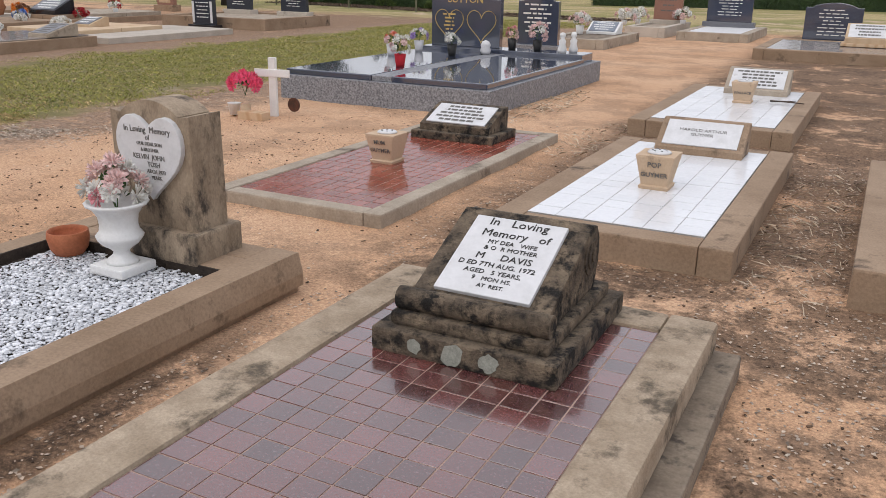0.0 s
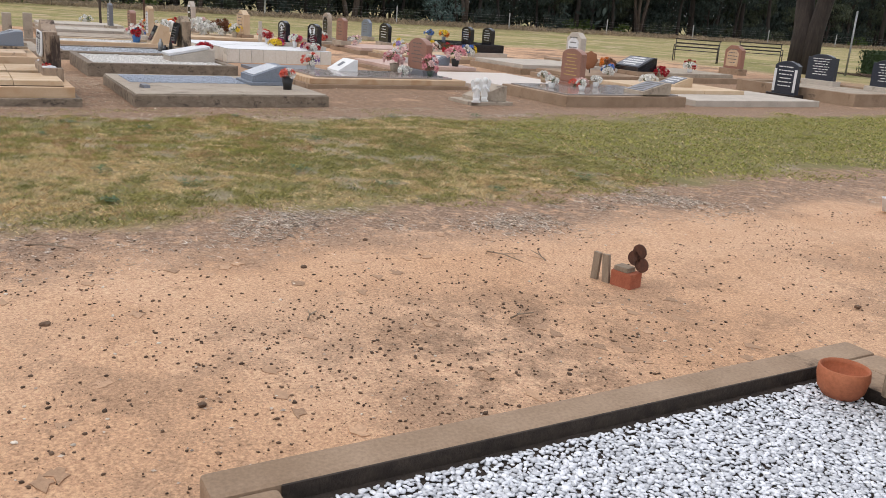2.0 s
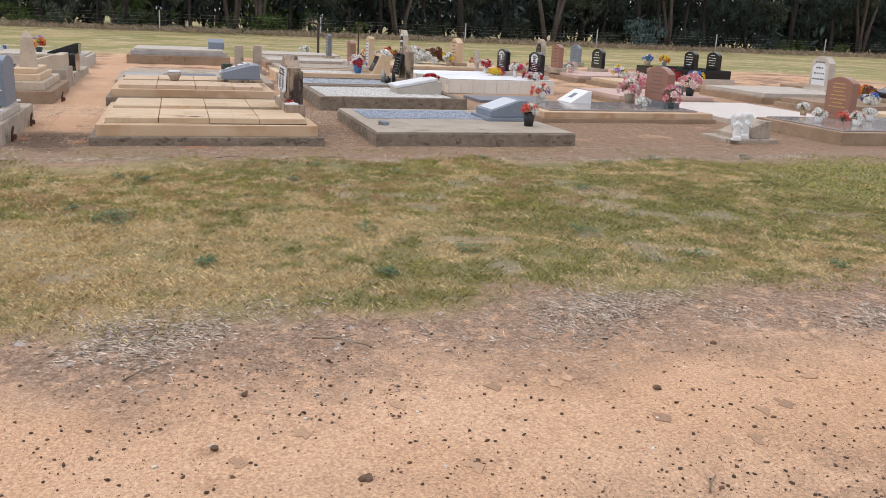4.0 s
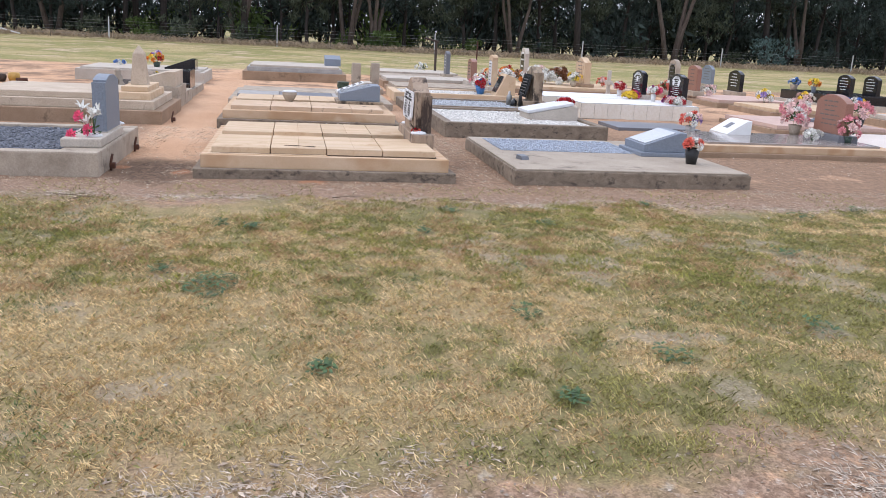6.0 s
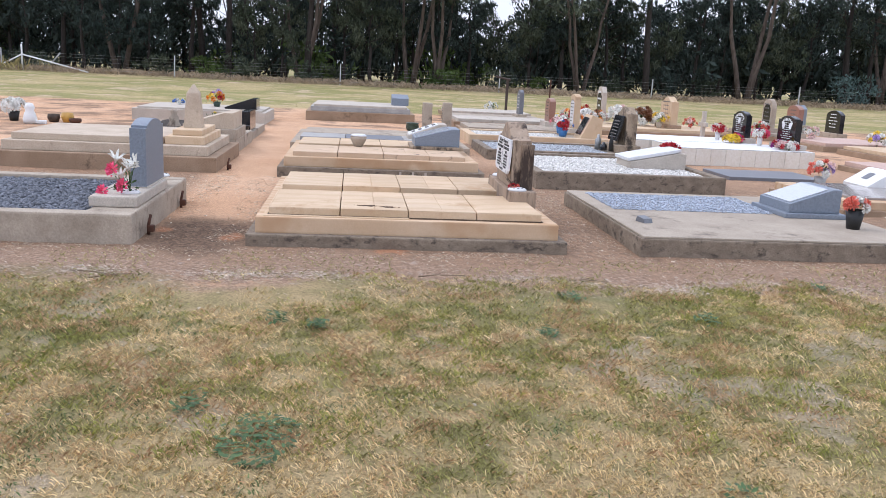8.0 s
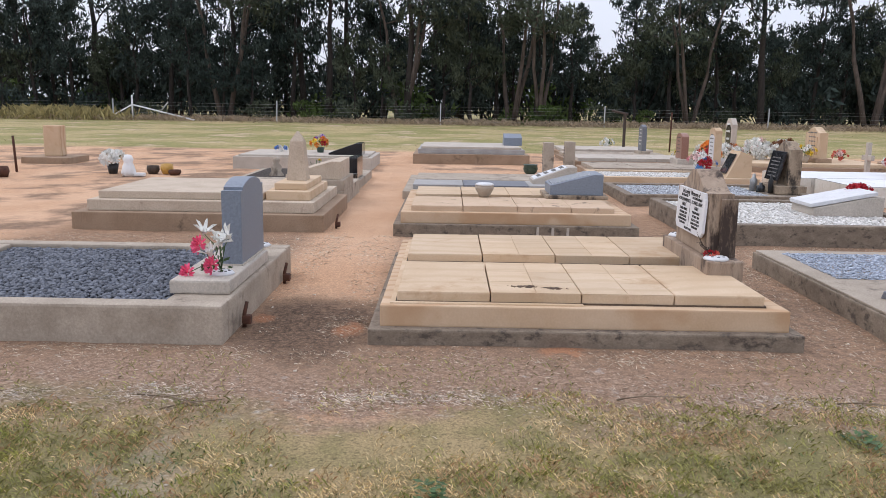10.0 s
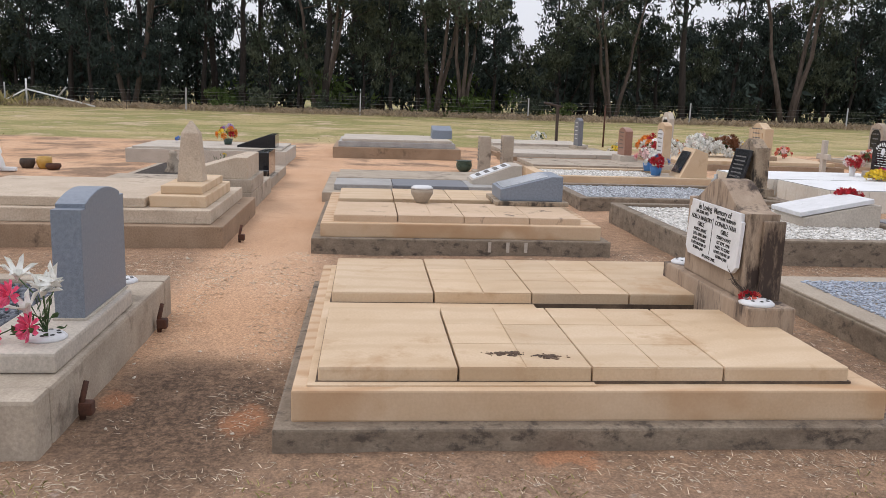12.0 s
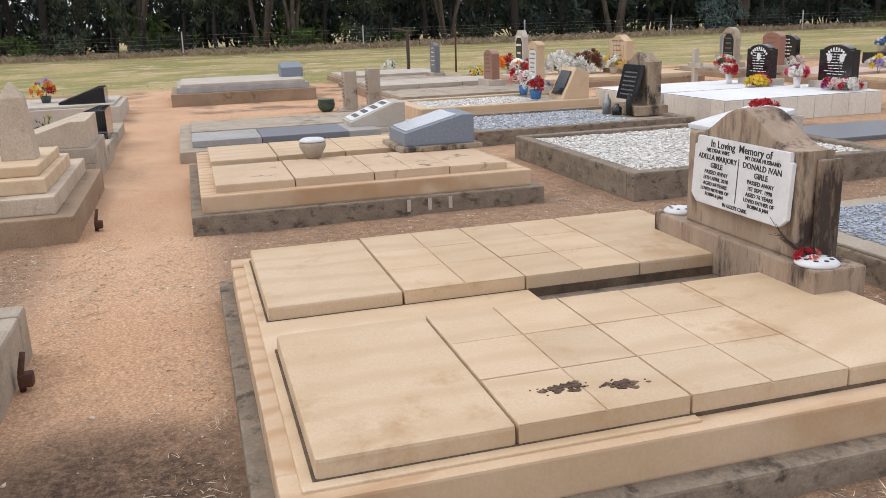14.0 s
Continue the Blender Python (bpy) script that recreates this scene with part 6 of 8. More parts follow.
vase_of_flowers((-16.75, 8.15, 0.2), "tall spray of pink cloth flowers", ["pink", "pink", "palepink"], "ceramic_green", 0.08, 0.1, 13, 0.16, 0.06, 1.9, 92)
vase_of_flowers((-17.0, 7.7, 0.2), "white cloth flowers before a headstone", ["white"], None, 0.08, 0.02, 8, 0.13, 0.05, 0.9, 93)
gPk, w, d = grave("pink_slab_grave", "low grave under a pink stone slab", -21.6, -19.4, 8.5, 11.0)
part("base", block(0, w, 0, d, -0.05, 0.1, 0.012), M["concrete_brown"], gPk)
part("slab", block(0.08, w - 0.08, 0.08, d - 0.08, 0.1, 0.18, 0.012), M["pink_slab"], gPk)
desk_headstone((-20.2, 9.9, 0.18), "dark granite desk headstone among pink flowers", 0.6, 0.5, 0.05, 0.22, "granite_slate", 4, None, "granite_grey", "letter_white", seed=14)
vase_of_flowers((-20.6, 9.6, 0.18), "large bunch of pale pink cloth flowers", ["palepink", "pink", "white"], "white_paint", 0.1, 0.12, 18, 0.26, 0.075, 0.9, 94)
vase_of_flowers((-19.8, 10.5, 0.18), "black pot of pale pink cloth flowers", ["palepink", "pink"], "plastic_black", 0.11, 0.18, 18, 0.26, 0.075, 0.9, 95)
gPs, w, d = grave("concrete_slab", "flat pale concrete slab beside a grave", -19.3, -16.2, 9.0, 11.6)
part("slab", block(0, w, 0, d, -0.05, 0.09, 0.012), M["slab_bright"], gPs)
mk = thing("grave_marker", "small stone marker on a flat base", "marker", (-14.15, 7.33, 0))
part("base", block(-0.35, 0.42, 0, 0.84, -0.03, 0.05, 0.01), M["concrete"], mk)
desk(mk, -0.22, 0.3, 0.2, 0.78, 0.05, 0.06, 0.26, M["concrete"])
def angel(at, turn):
    """A small kneeling angel with folded wings, one mesh."""
    bm = lathe([(0.075, 0), (0.075, 0.025), (0.05, 0.03), (0.062, 0.09), (0.05, 0.16), (0.058, 0.235), (0.03, 0.28), (0.022, 0.3), (0.045, 0.325), (0.05, 0.355), (0.035, 0.395), (0, 0.405)], 12)
    for s_ in (-1, 1):
        prism([(s_ * 0.02, 0.13), (s_ * 0.085, 0.21), (s_ * 0.11, 0.33), (s_ * 0.07, 0.38), (s_ * 0.025, 0.29)], 0.035, 0.06, "y", 0.006, bm)
        tube([(s_ * 0.055, -0.01, 0.24), (s_ * 0.07, -0.07, 0.19), (s_ * 0.012, -0.085, 0.25)], 0.018, 0.013, 7, bm)
    block(-0.055, 0.055, -0.09, 0.03, 0.0, 0.07, 0.02, bm)
    an = thing("statuette", "small white angel statuette on concrete", "statuette", at, turn, "statuettes")
    part("figure", bm, M["white_paint"], an)


angel((-13.69, 7.40, 0.05), 60)
angel((-13.86, 7.66, 0.05), 60)
gBg, w, d = grave("granite_grave", "wide brown concrete grave with polished grey cover", -15.6, -13.52, 9.15, 12.0)
part("base", block(0, w, 0, d, -0.05, 0.19, 0.012), M["concrete_brown"], gBg)
part("cover", block(0.12, w - 0.12, 0.12, d - 0.1, 0.19, 0.215, 0.008), M["slab_polish"], gBg)
desk_headstone((-13.85, 10.95, 0.215), "brown granite desk headstone with a grey plaque", 0.55, 0.68, 0.06, 0.22, "concrete", 5, None, "granite_rough", "letter_grey", seed=15)
plain_headstone((-15.35, 10.65, 0.215), "tall red-brown granite headstone with gold lettering", 0.62, 0.66, 0.14, "granite_red", "arch", 7, "letter_gold", ("granite_red", 0.05), seed=16)
for k, (x_, y_, cols, vs_) in enumerate(((-15.7, 10.2, ["white", "palepink"], "sandstone"), (-15.0, 10.45, ["coral", "palepink", "coral"], None), (-14.9, 10.9, ["white"], "white_paint"), (-14.2, 10.0, ["white", "palepink"], "white_paint"), (-14.6, 9.6, ["white"], "white_paint"))):
    vase_of_flowers((x_, y_, 0.215), "small bunch of %s cloth flowers" % " and ".join(dict.fromkeys(cols)), cols, vs_, 0.07, 0.1 if vs_ else 0.02, 8, 0.12, 0.05, 0.9, 100 + k)
for k, (x0_, x1_, y0_, y1_, z_, mt) in enumerate(((-22.6, -20.0, 12.6, 15.4, 0.25, "concrete_pale"), (-19.6, -17.4, 12.6, 15.6, 0.22, "concrete_brown"), (-16.9, -14.6, 12.4, 15.0, 0.2, "sandstone"), (-24.0, -21.8, 16.0, 18.6, 0.24, "concrete_brown"), (-20.8, -18.6, 16.2, 19.0, 0.24, "concrete"))):
    g, w, d = grave("slab_grave", "stepped slab grave in the far rows", x0_, x1_, y0_, y1_)
    part("base", block(0, w, 0, d, -0.05, z_ - 0.1, 0.012), M["concrete_brown"], g)
    for j in range(2):
        part("slab", block(0.1, w - 0.1, 0.1 + (d - 0.2) * j / 2 + 0.006, 0.1 + (d - 0.2) * (j + 1) / 2 - 0.006, z_ - 0.1, z_, 0.012), M[mt], g)
plain_headstone((-21.5, 15.45, 0.2), "pale stone headstone with peaked top and white panel", 0.66, 0.8, 0.2, "concrete_pale", "peak", 4, "letter_grey", ("concrete_pale", 0.1), seed=17, panel="marble")
hs = desk_headstone((-18.3, 14.6, 0.22), "black granite desk headstone on stacked stone", 0.9, 0.6, 0.1, 0.34, "granite_black", 4, ("concrete_brown", 0.1), "granite_grey", "letter_white", seed=18)
wr = thing("wreath", "dark round brown wreath on a stand", "wreath", (-18.4, 13.5, 0.22))
part("ring", lathe([(0.03, -0.01), (0.22, -0.02), (0.24, 0.0), (0.22, 0.02), (0.03, 0.01)], 16, flute=0.15), M["petal_brown"], wr).matrix_local = pose(0, 0, 0.3, 80, 0, 20)
part("stand", tube([(0, 0.03, 0), (0, 0.02, 0.3)], 0.012, 0.01, 5), M["wood_dark"], wr)
for k, (x_, y_, cols, vs_) in enumerate(((-17.9, 13.7, ["white", "blue"], None), (-18.8, 14.4, ["orange", "brown"], "terracotta"), (-17.8, 15.3, ["red"], None), (-19.2, 17.7, ["red", "white", "red"], "white_paint"), (-15.6, 12.9, ["white"], None))):
    vase_of_flowers((x_, y_, 0.22), "cloth flowers on a far grave", cols, vs_, 0.08, 0.12 if vs_ else 0.02, 10, 0.18, 0.07, 1.0, 110 + k)
desk_headstone((-15.6, 13.4, 0.2), "pale desk marker with a dark plaque", 0.55, 0.55, 0.05, 0.2, "sandstone", 3, None, "granite_grey", "letter_white", seed=19)
gY, w, d = grave("black_granite_grave", "double grave of polished black granite", -28.9, -26.3, 14.1, 16.3)
part("base", block(0, w, 0, d, -0.05, 0.16, 0.012), M["concrete_pale"], gY)
part("block", block(0.1, w - 0.1, 0.1, d - 0.1, 0.16, 0.42, 0.01), M["granite_black"], gY)
for x_, y_ in ((-27.0, 15.1), (-26.8, 15.8)):
    plain_headstone((x_, y_, 0.42), "polished black granite headstone with white lettering", 0.6, 0.55, 0.14, "granite_black", "arch", 5, "letter_white", seed=21)
vase_of_flowers((-27.6, 14.5, 0.42), "orange cloth flowers in a dark vase", ["orange", "yellow"], "granite_slate", 0.08, 0.16, 10, 0.18, 0.07, 1.0, 120)
vase_of_flowers((-28.3, 14.3, 0.42), "grey-green cloth flowers in a stone pot", ["white", "blue"], "concrete", 0.12, 0.16, 9, 0.16, 0.06, 1.0, 121)
gL, w, d = grave("concrete_slab", "long pale concrete slab beside the lawn", -15.6, -13.6, 12.35, 16.0)
part("slab", block(0, w, 0, d, -0.05, 0.12, 0.012), M["concrete_pale"], gL)
hs = plain_headstone((-15.35, 17.0, 0.0), "arched dark blue granite headstone with white pillars", 0.66, 0.75, 0.14, "granite_navy", "arch", 6, "letter_white", ("granite_black", 0.1), seed=22)
for x_ in (-0.29, 0.29):
    part("pillar", block(x_ - 0.035, x_ + 0.035, -0.085, -0.072, 0.14, 0.66, 0.006), M["marble"], hs)
gM, w, d = grave("concrete_grave", "long double grave in brown concrete kerbs", -17.1, -13.7, 17.3, 20.1)
kerb(gM, w, d, 0.27, 0.15, M["concrete_brown"], 0.012)
part("bed", block(0.14, w - 0.14, 0.14, d - 0.14, -0.05, 0.22, 0), M["concrete"], gM)
for x_, y_ in ((-16.5, 19.72), (-14.65, 19.8)):
    plain_headstone((x_, y_, 0.22), "dark blue granite headstone with white lettering on stone feet", 0.86, 0.66, 0.12, "granite_navy", "shoulder", 7, "letter_white", ("concrete_pale", 0.12), seed=23)
plain_headstone((-22.1, 22.6, 0.0), "brown stone headstone with a pale arched panel", 0.7, 0.75, 0.2, "granite_red", "peak", 5, "letter_grey", ("concrete_brown", 0.2), seed=24, panel="sandstone")

# ---- the far end of the near row ----
gX, w, d = grave("concrete_grave", "grey concrete grave dressed with flowers and jars", -6.5, -5.15, 17.4, 20.2)
kerb(gX, w, d, 0.2, 0.16, M["concrete"], 0.012)
part("bed", block(0.15, w - 0.15, 0.15, d - 0.15, -0.05, 0.17, 0), M["concrete_dark"], gX)
desk_headstone((-5.8, 19.3, 0.18), "pale desk headstone with jars before it", 0.7, 0.5, 0.05, 0.26, "white_paint", 4, None, "granite_slate", "letter_white", seed=25)
vase_of_flowers((-6.2, 19.0, 0.18), "white and pink cloth flowers in a white vase", ["white", "palepink"], "white_paint", 0.1, 0.2, 14, 0.22, 0.07, 1.1, 130)
gZ, w, d = grave("concrete_grave", "pale concrete grave with an arched headstone", -5.9, -4.9, 21.6, 24.6)
kerb(gZ, w, d, 0.25, 0.16, M["concrete_pale"], 0.012)
part("bed", block(0.15, w - 0.15, 0.15, d - 0.15, -0.05, 0.2, 0), M["concrete"], gZ)
plain_headstone((-5.4, 24.0, 0.22), "brown headstone with a cross between flowers", 0.75, 0.8, 0.15, "granite_red", "arch", 4, "letter_grey", ("concrete_pale", 0.1), seed=26)
for k, (x_, y_) in enumerate(((-6.0, 23.2), (-4.95, 23.8), (-6.2, 22.6))):
    vase_of_flowers((x_, y_, 0.22), "white cloth flowers beside a brown headstone", ["white", "white", "palepink"], "white_paint", 0.08, 0.12, 12, 0.24, 0.08, 1.0, 131 + k)
for k, (x0_, x1_, y0_, y1_) in enumerate(((-4.55, -2.9, 21.3, 24.6), (-2.25, 0.6, 17.4, 20.6))):
    g, w, d = grave("granite_grave", "pale grave with a dark blue headstone at its head", x0_, x1_, y0_, y1_)
    kerb(g, w, d, 0.2, 0.2, M["concrete_brown"] if k else M["concrete"], 0.012)
    part("cover", block(0.19, w - 0.19, 0.19, d - 0.19, -0.05, 0.19, 0), M["slab_polish"] if k else M["marble"], g)
    plain_headstone(((x0_ + x1_) / 2 - 0.1 - 0.2 * k, y1_ - 0.45 + 0.7 * k, 0.2 - 0.2 * k), "dark blue granite headstone with white lettering", 1.15, 0.85, 0.14, "granite_blue", "shoulder", 8, "letter_white", ("granite_grey", 0.12), seed=27 + k)
desk_headstone((-0.35, 19.1, 0.2), "sandstone desk headstone with a pale plaque", 0.85, 0.55, 0.1, 0.36, "sandstone", 4, ("sandstone_kerb", 0.06), seed=29)



# ---- what lies and grows on the ground ----
FOOT = [(-1.9, -0.25, 0.4, 3.5), (-3.76, -2.33, 0.38, 3.36), (-3.97, -2.57, 4.43, 7.67), (-1.94, -0.5, 4.53, 7.47), (-2.17, -0.6, 8.38, 11.62), (0.02, 1.42, 4.43, 7.3), (-6.12, -3.73, 8.5, 11.9), (-16.3, -13.46, -1.46, 1.3), (-15.74, -13.4, -5.1, -2.31), (-16.3, -13.46, 1.91, 4.72), (-20.6, -17.8, -1.6, 1.25), (-20.3, -17.9, -5.3, -2.3), (-20.3, -17.5, 1.8, 4.6)]


def spread(n, x0, x1, y0, y1, seed, density=None):
    """Places on open ground, thinned by density(x, y) in 0..1."""
    g = np.random.default_rng(seed)
    x, y = g.uniform(x0, x1, n), g.uniform(y0, y1, n)
    keep = np.ones(n, dtype=bool)
    for a, b, c, e in FOOT:
        keep &= ~((x > a) & (x < b) & (y > c) & (y < e))
    if density is not None:
        keep &= g.random(n) < density(x, y)
    x, y = x[keep], y[keep]
    return np.stack((x, y, ground_height(x, y)), -1), g


def lawn_edge(x, y):
    """1 inside the lawn, falling to 0 across its ragged edges."""
    e = 0.55 * smooth_noise(x, y, 0.9, 8) + 0.25 * smooth_noise(x, y, 0.3, 9)
    return np.clip((x + e + 12.35) / 0.5, 0, 1) * np.clip((-7.12 - 0.07 * np.clip(y, 0, 6) - x - e) / 0.6, 0, 1)


def blades(name, material, at, g, length, width, lie, label, rise=1.0):
    """Grass blades, one bent strip each."""
    n = len(at)
    shape = np.array([(-0.5, 0, 0), (0.5, 0, 0), (0.3, 0.4, 0.65), (0.0, 1.0, 0.9)])
    faces = np.array([(0, 1, 2), (0, 2, 3)])
    ln = length * g.uniform(0.5, 1.35, n)
    size = np.stack((width * g.uniform(0.7, 1.3, n), ln * g.uniform(lie[0], lie[1], n), ln * rise * g.uniform(0.35, 1.0, n)), -1)
    v, f = scatter(shape, faces, at, size, g.uniform(0, 6.28, n))
    return tagged(from_arrays(name, v, f, material), label, "grass", kind="stuff")


M["blade_green"] = mat("blade_green", (0.20, 0.20, 0.066), (0.43, 0.38, 0.14), 0.75, 2.2, 40, 0, island=0.55, spec=0.25)
M["tuft_green"] = mat("tuft_green", (0.20, 0.225, 0.048), (0.40, 0.37, 0.10), 0.75, 3.0, 40, 0, island=0.5, spec=0.25)
M["blade_straw"] = mat("blade_straw", (0.54, 0.395, 0.19), (0.77, 0.61, 0.35), 0.85, 2.5, 40, 0, island=0.45, spec=0.25)
M["blade_rust"] = mat("blade_rust", (0.40, 0.235, 0.12), (0.56, 0.37, 0.20), 0.85, 2.5, 40, 0, island=0.35)
M["clover"] = mat("clover", (0.075, 0.115, 0.042), (0.155, 0.20, 0.075), 0.75, 3, 40, 0, island=0.5, spec=0.25)
M["straw_verge"] = mat("straw_verge", (0.44, 0.36, 0.285), (0.74, 0.65, 0.55), 0.9, 2.5, 40, 0, island=0.45, spec=0.25)
M["straw_grey"] = mat("straw_grey", (0.38, 0.295, 0.205), (0.64, 0.54, 0.415), 0.9, 2.5, 40, 0, island=0.4)
M["leaf_litter"] = mat("leaf_litter", (0.25, 0.185, 0.135), (0.54, 0.45, 0.36), 0.95, 9, 60, 0, island=0.55)

# green and straw in ragged patches, worn through in small places
bare = lambda x, y: np.clip(1.0 - 1.9 * (worn_spot(x, y) - 0.42), 0.16, 1)
clumps_ = lambda x, y: np.clip(0.7 + 1.1 * smooth_noise(x, y, 0.07, 81) + 0.5 * smooth_noise(x, y, 0.03, 82), 0.06, 1)
at, g = spread(680000, -13.25, -6.9, -3.6, 6.0, 31, lambda x, y: np.maximum(lawn_edge(x, y) * np.clip(0.55 + 1.1 * patch(x, y), 0.07, 0.95) * bare(x, y) * clumps_(x, y), 0.05 * (x < -12.3) * (smooth_noise(x, y, 0.6, 57) > -0.2)))
blades("lawn_grass", M["blade_green"], at, g, 0.028, 0.003, (0.35, 1.1), "short green blades of patchy lawn grass")
at, g = spread(680000, -12.8, -6.9, -3.6, 6.0, 32, lambda x, y: lawn_edge(x, y) * np.clip(0.28 - 1.4 * patch(x, y), 0.035, 0.95) * bare(x, y) * clumps_(x + 3.1, y))
blades("dry_grass", M["blade_straw"], at, g, 0.026, 0.0028, (0.4, 1.2), "dry straw-coloured blades among the lawn")
at, g = spread(150000, -12.6, -7.0, -5.0, 7.0, 85, lambda x, y: lawn_edge(x, y) * np.clip(2.5 * (smooth_noise(x, y, 0.3, 86) + 0.5 * smooth_noise(x, y, 0.09, 87) - 0.4), 0, 1))
blades("clover", M["clover"], at, g, 0.018, 0.006, (0.5, 1.2), "low dark green clover in small patches of lawn")
at, g = spread(60000, -12.6, -7.0, -5.0, 7.0, 88, lambda x, y: lawn_edge(x, y) * np.clip(1.2 * (worn_spot(x, y) - 0.45), 0, 0.5))
blades("straw", M["straw_verge"], at, g, 0.022, 0.0024, (0.7, 1.7), "bleached straw lying on bare spots of lawn", 0.35)
at, g = spread(110000, -12.8, -6.9, -5.0, 7.0, 46, lambda x, y: lawn_edge(x, y) * np.clip(1.3 * smooth_noise(x, y, 0.4, 47) + 0.6 * smooth_noise(x, y, 0.13, 48), 0.03, 0.9))
blades("dry_grass", M["blade_rust"], at, g, 0.026, 0.0024, (0.4, 1.5), "rusty dry blades in small tufts")
at, g = spread(9000, -12.6, -6.9, -5.0, 7.0, 49, lambda x, y: lawn_edge(x, y) * (smooth_noise(x, y, 0.6, 50) + 0.4 * smooth_noise(x, y, 0.15, 51) > 0.25))
blades("dry_grass", M["blade_straw"], at, g, 0.04, 0.0024, (0.4, 1.0), "longer pale straw standing out of the lawn")
at, g = spread(190000, -13.1, -6.4, 6.0, 26.0, 33, lambda x, y: lawn_edge(x, y))
blades("lawn_grass", M["tuft_green"], at, g, 0.03, 0.0065, (0.5, 1.4), "lawn grass at the far end of the strip")
at, g = spread(22000, -13.1, -6.4, 6.0, 26.0, 34, lambda x, y: lawn_edge(x, y))
blades("dry_grass", M["blade_straw"], at, g, 0.03, 0.006, (0.5, 1.5), "dry blades at the far end of the strip")
tuft_at = lambda x, y: lawn_edge(x, y) * 0.6 * np.clip(1.6 * (smooth_noise(x, y, 0.16, 61) + 0.5 * smooth_noise(x, y, 0.5, 62) + 0.5 * smooth_noise(x, y, 0.06, 67) - 0.1), 0, 1)
at, g = spread(170000, -12.8, -9.6, -4.2, 3.2, 63, tuft_at)
blades("lawn_grass", M["tuft_green"], at, g, 0.034, 0.003, (0.3, 0.9), "tufts of green grass standing in the worn lawn")
at, g = spread(80000, -12.8, -9.6, -4.2, 3.2, 64, lambda x, y: lawn_edge(x, y) * (smooth_noise(x, y, 0.18, 65) > 0.35))
blades("dry_grass", M["blade_rust"], at, g, 0.034, 0.0028, (0.3, 1.0), "tufts of rusty dry grass in the worn lawn")
at, g = spread(66000, -12.8, -7.0, -16.0, -3.6, 68, lambda x, y: lawn_edge(x, y))
blades("lawn_grass", M["blade_green"], at, g, 0.03, 0.006, (0.5, 1.4), "short grass at the near end of the strip")
at, g = spread(44000, -12.8, -7.0, -16.0, -3.6, 69, lambda x, y: lawn_edge(x, y))
blades("dry_grass", M["blade_straw"], at, g, 0.03, 0.005, (0.5, 1.4), "dry blades at the near end of the strip")
# loose straw trodden flat round the graves beyond the lawn and along its near edge
straw = lambda x, y: np.clip(1.6 * np.exp(-((x + 12.42 + 0.15 * smooth_noise(x, y, 0.8, 58)) / 0.16) ** 2) + 0.16 * (x > -13.4) + 0.9 * np.exp(-((x + 13.3) / 0.16) ** 2) * (y > -5) + 0.7 * (x < -13.2) * (np.abs(y + 1.62) < 0.16) + 0.7 * (x < -13.2) * (np.abs(y + 2.2) < 0.12) + 0.6 * (x < -13.2) * (np.abs(y - 1.6) < 0.3) + 0.5 * (np.abs(x + 17.0) < 0.7), 0, 1) * np.clip(0.5 + 0.6 * smooth_noise(x, y, 0.45, 27) + 0.4 * smooth_noise(x, y, 0.13, 28), 0, 1)
at, g = spread(190000, -18.0, -12.0, -6.0, 7.0, 45, straw)
blades("straw", M["straw_grey"], at, g, 0.026, 0.0032, (0.8, 1.8), "loose straw trodden flat between graves", 0.4)
verge = lambda x, y: np.clip(1.25 * np.exp(-((x + 7.05 + 0.3 * smooth_noise(x, y, 1.1, 8)) / 0.36) ** 2) * np.clip(0.15 + 1.1 * smooth_noise(x, y, 0.6, 29) + 0.6 * smooth_noise(x, y, 0.16, 30), 0, 1), 0, 1)
at, g = spread(120000, -8.1, -5.9, -3.5, 6.0, 52, verge)
blades("straw", M["straw_verge"], at, g, 0.03, 0.0024, (0.8, 2.0), "grey straw raked along the edge of the lawn", 0.5)
at, g = spread(60000, -12.75, -12.2, -6.0, 8.0, 83, lambda x, y: np.exp(-((x + 12.47 + 0.13 * smooth_noise(x, y, 0.8, 58)) / 0.1) ** 2) * np.clip(0.45 + 0.9 * smooth_noise(x, y, 0.4, 84), 0, 1))
blades("straw", M["straw_verge"], at, g, 0.026, 0.0026, (0.8, 1.8), "pale straw drifted along the far edge of the lawn", 0.4)
# long dry grass against the kerbs
tuft = lambda x, y: (np.hypot((x + 3.55) / 0.35, (y - 9.6) / 1.6) < 1) * 0.9 + (np.hypot((x + 2.35) / 0.25, (y - 7.9) / 1.0) < 1) * 0.5 + (np.hypot((x + 0.2) / 0.35, (y - 5.8) / 1.7) < 1) * 0.3
at, g = spread(16000, -4.2, 0.4, 3.5, 12.0, 35, tuft)
blades("dry_grass", M["straw_grey"], at, g, 0.065, 0.004, (0.6, 1.8), "tufts of long dry grass by the kerbs", 0.6)

# dead leaves and bark flakes: along the lawn's edges, between the graves
litter = lambda x, y: np.clip(np.exp(-((x + 6.9 + 0.4 * smooth_noise(x, y, 1.1, 8)) / 0.45) ** 2) + 0.9 * np.exp(-((x + 12.5 + 0.3 * smooth_noise(x, y, 1.1, 8)) / 0.25) ** 2) + 0.25 * (x < -13.3) * (smooth_noise(x, y, 0.7, 12) > -0.1) * (np.abs(y + 1.95) > 0.3), 0, 1)
at, g = spread(95000, -18.0, -6.0, -6.0, 9.0, 36, litter)
n = len(at)
leaf_v, leaf_f = np.array([(-0.5, 0, 0), (0, -0.3, 0.12), (0.5, 0, 0.02), (0, 0.3, 0.08)]), np.array([(0, 1, 2), (0, 2, 3)])
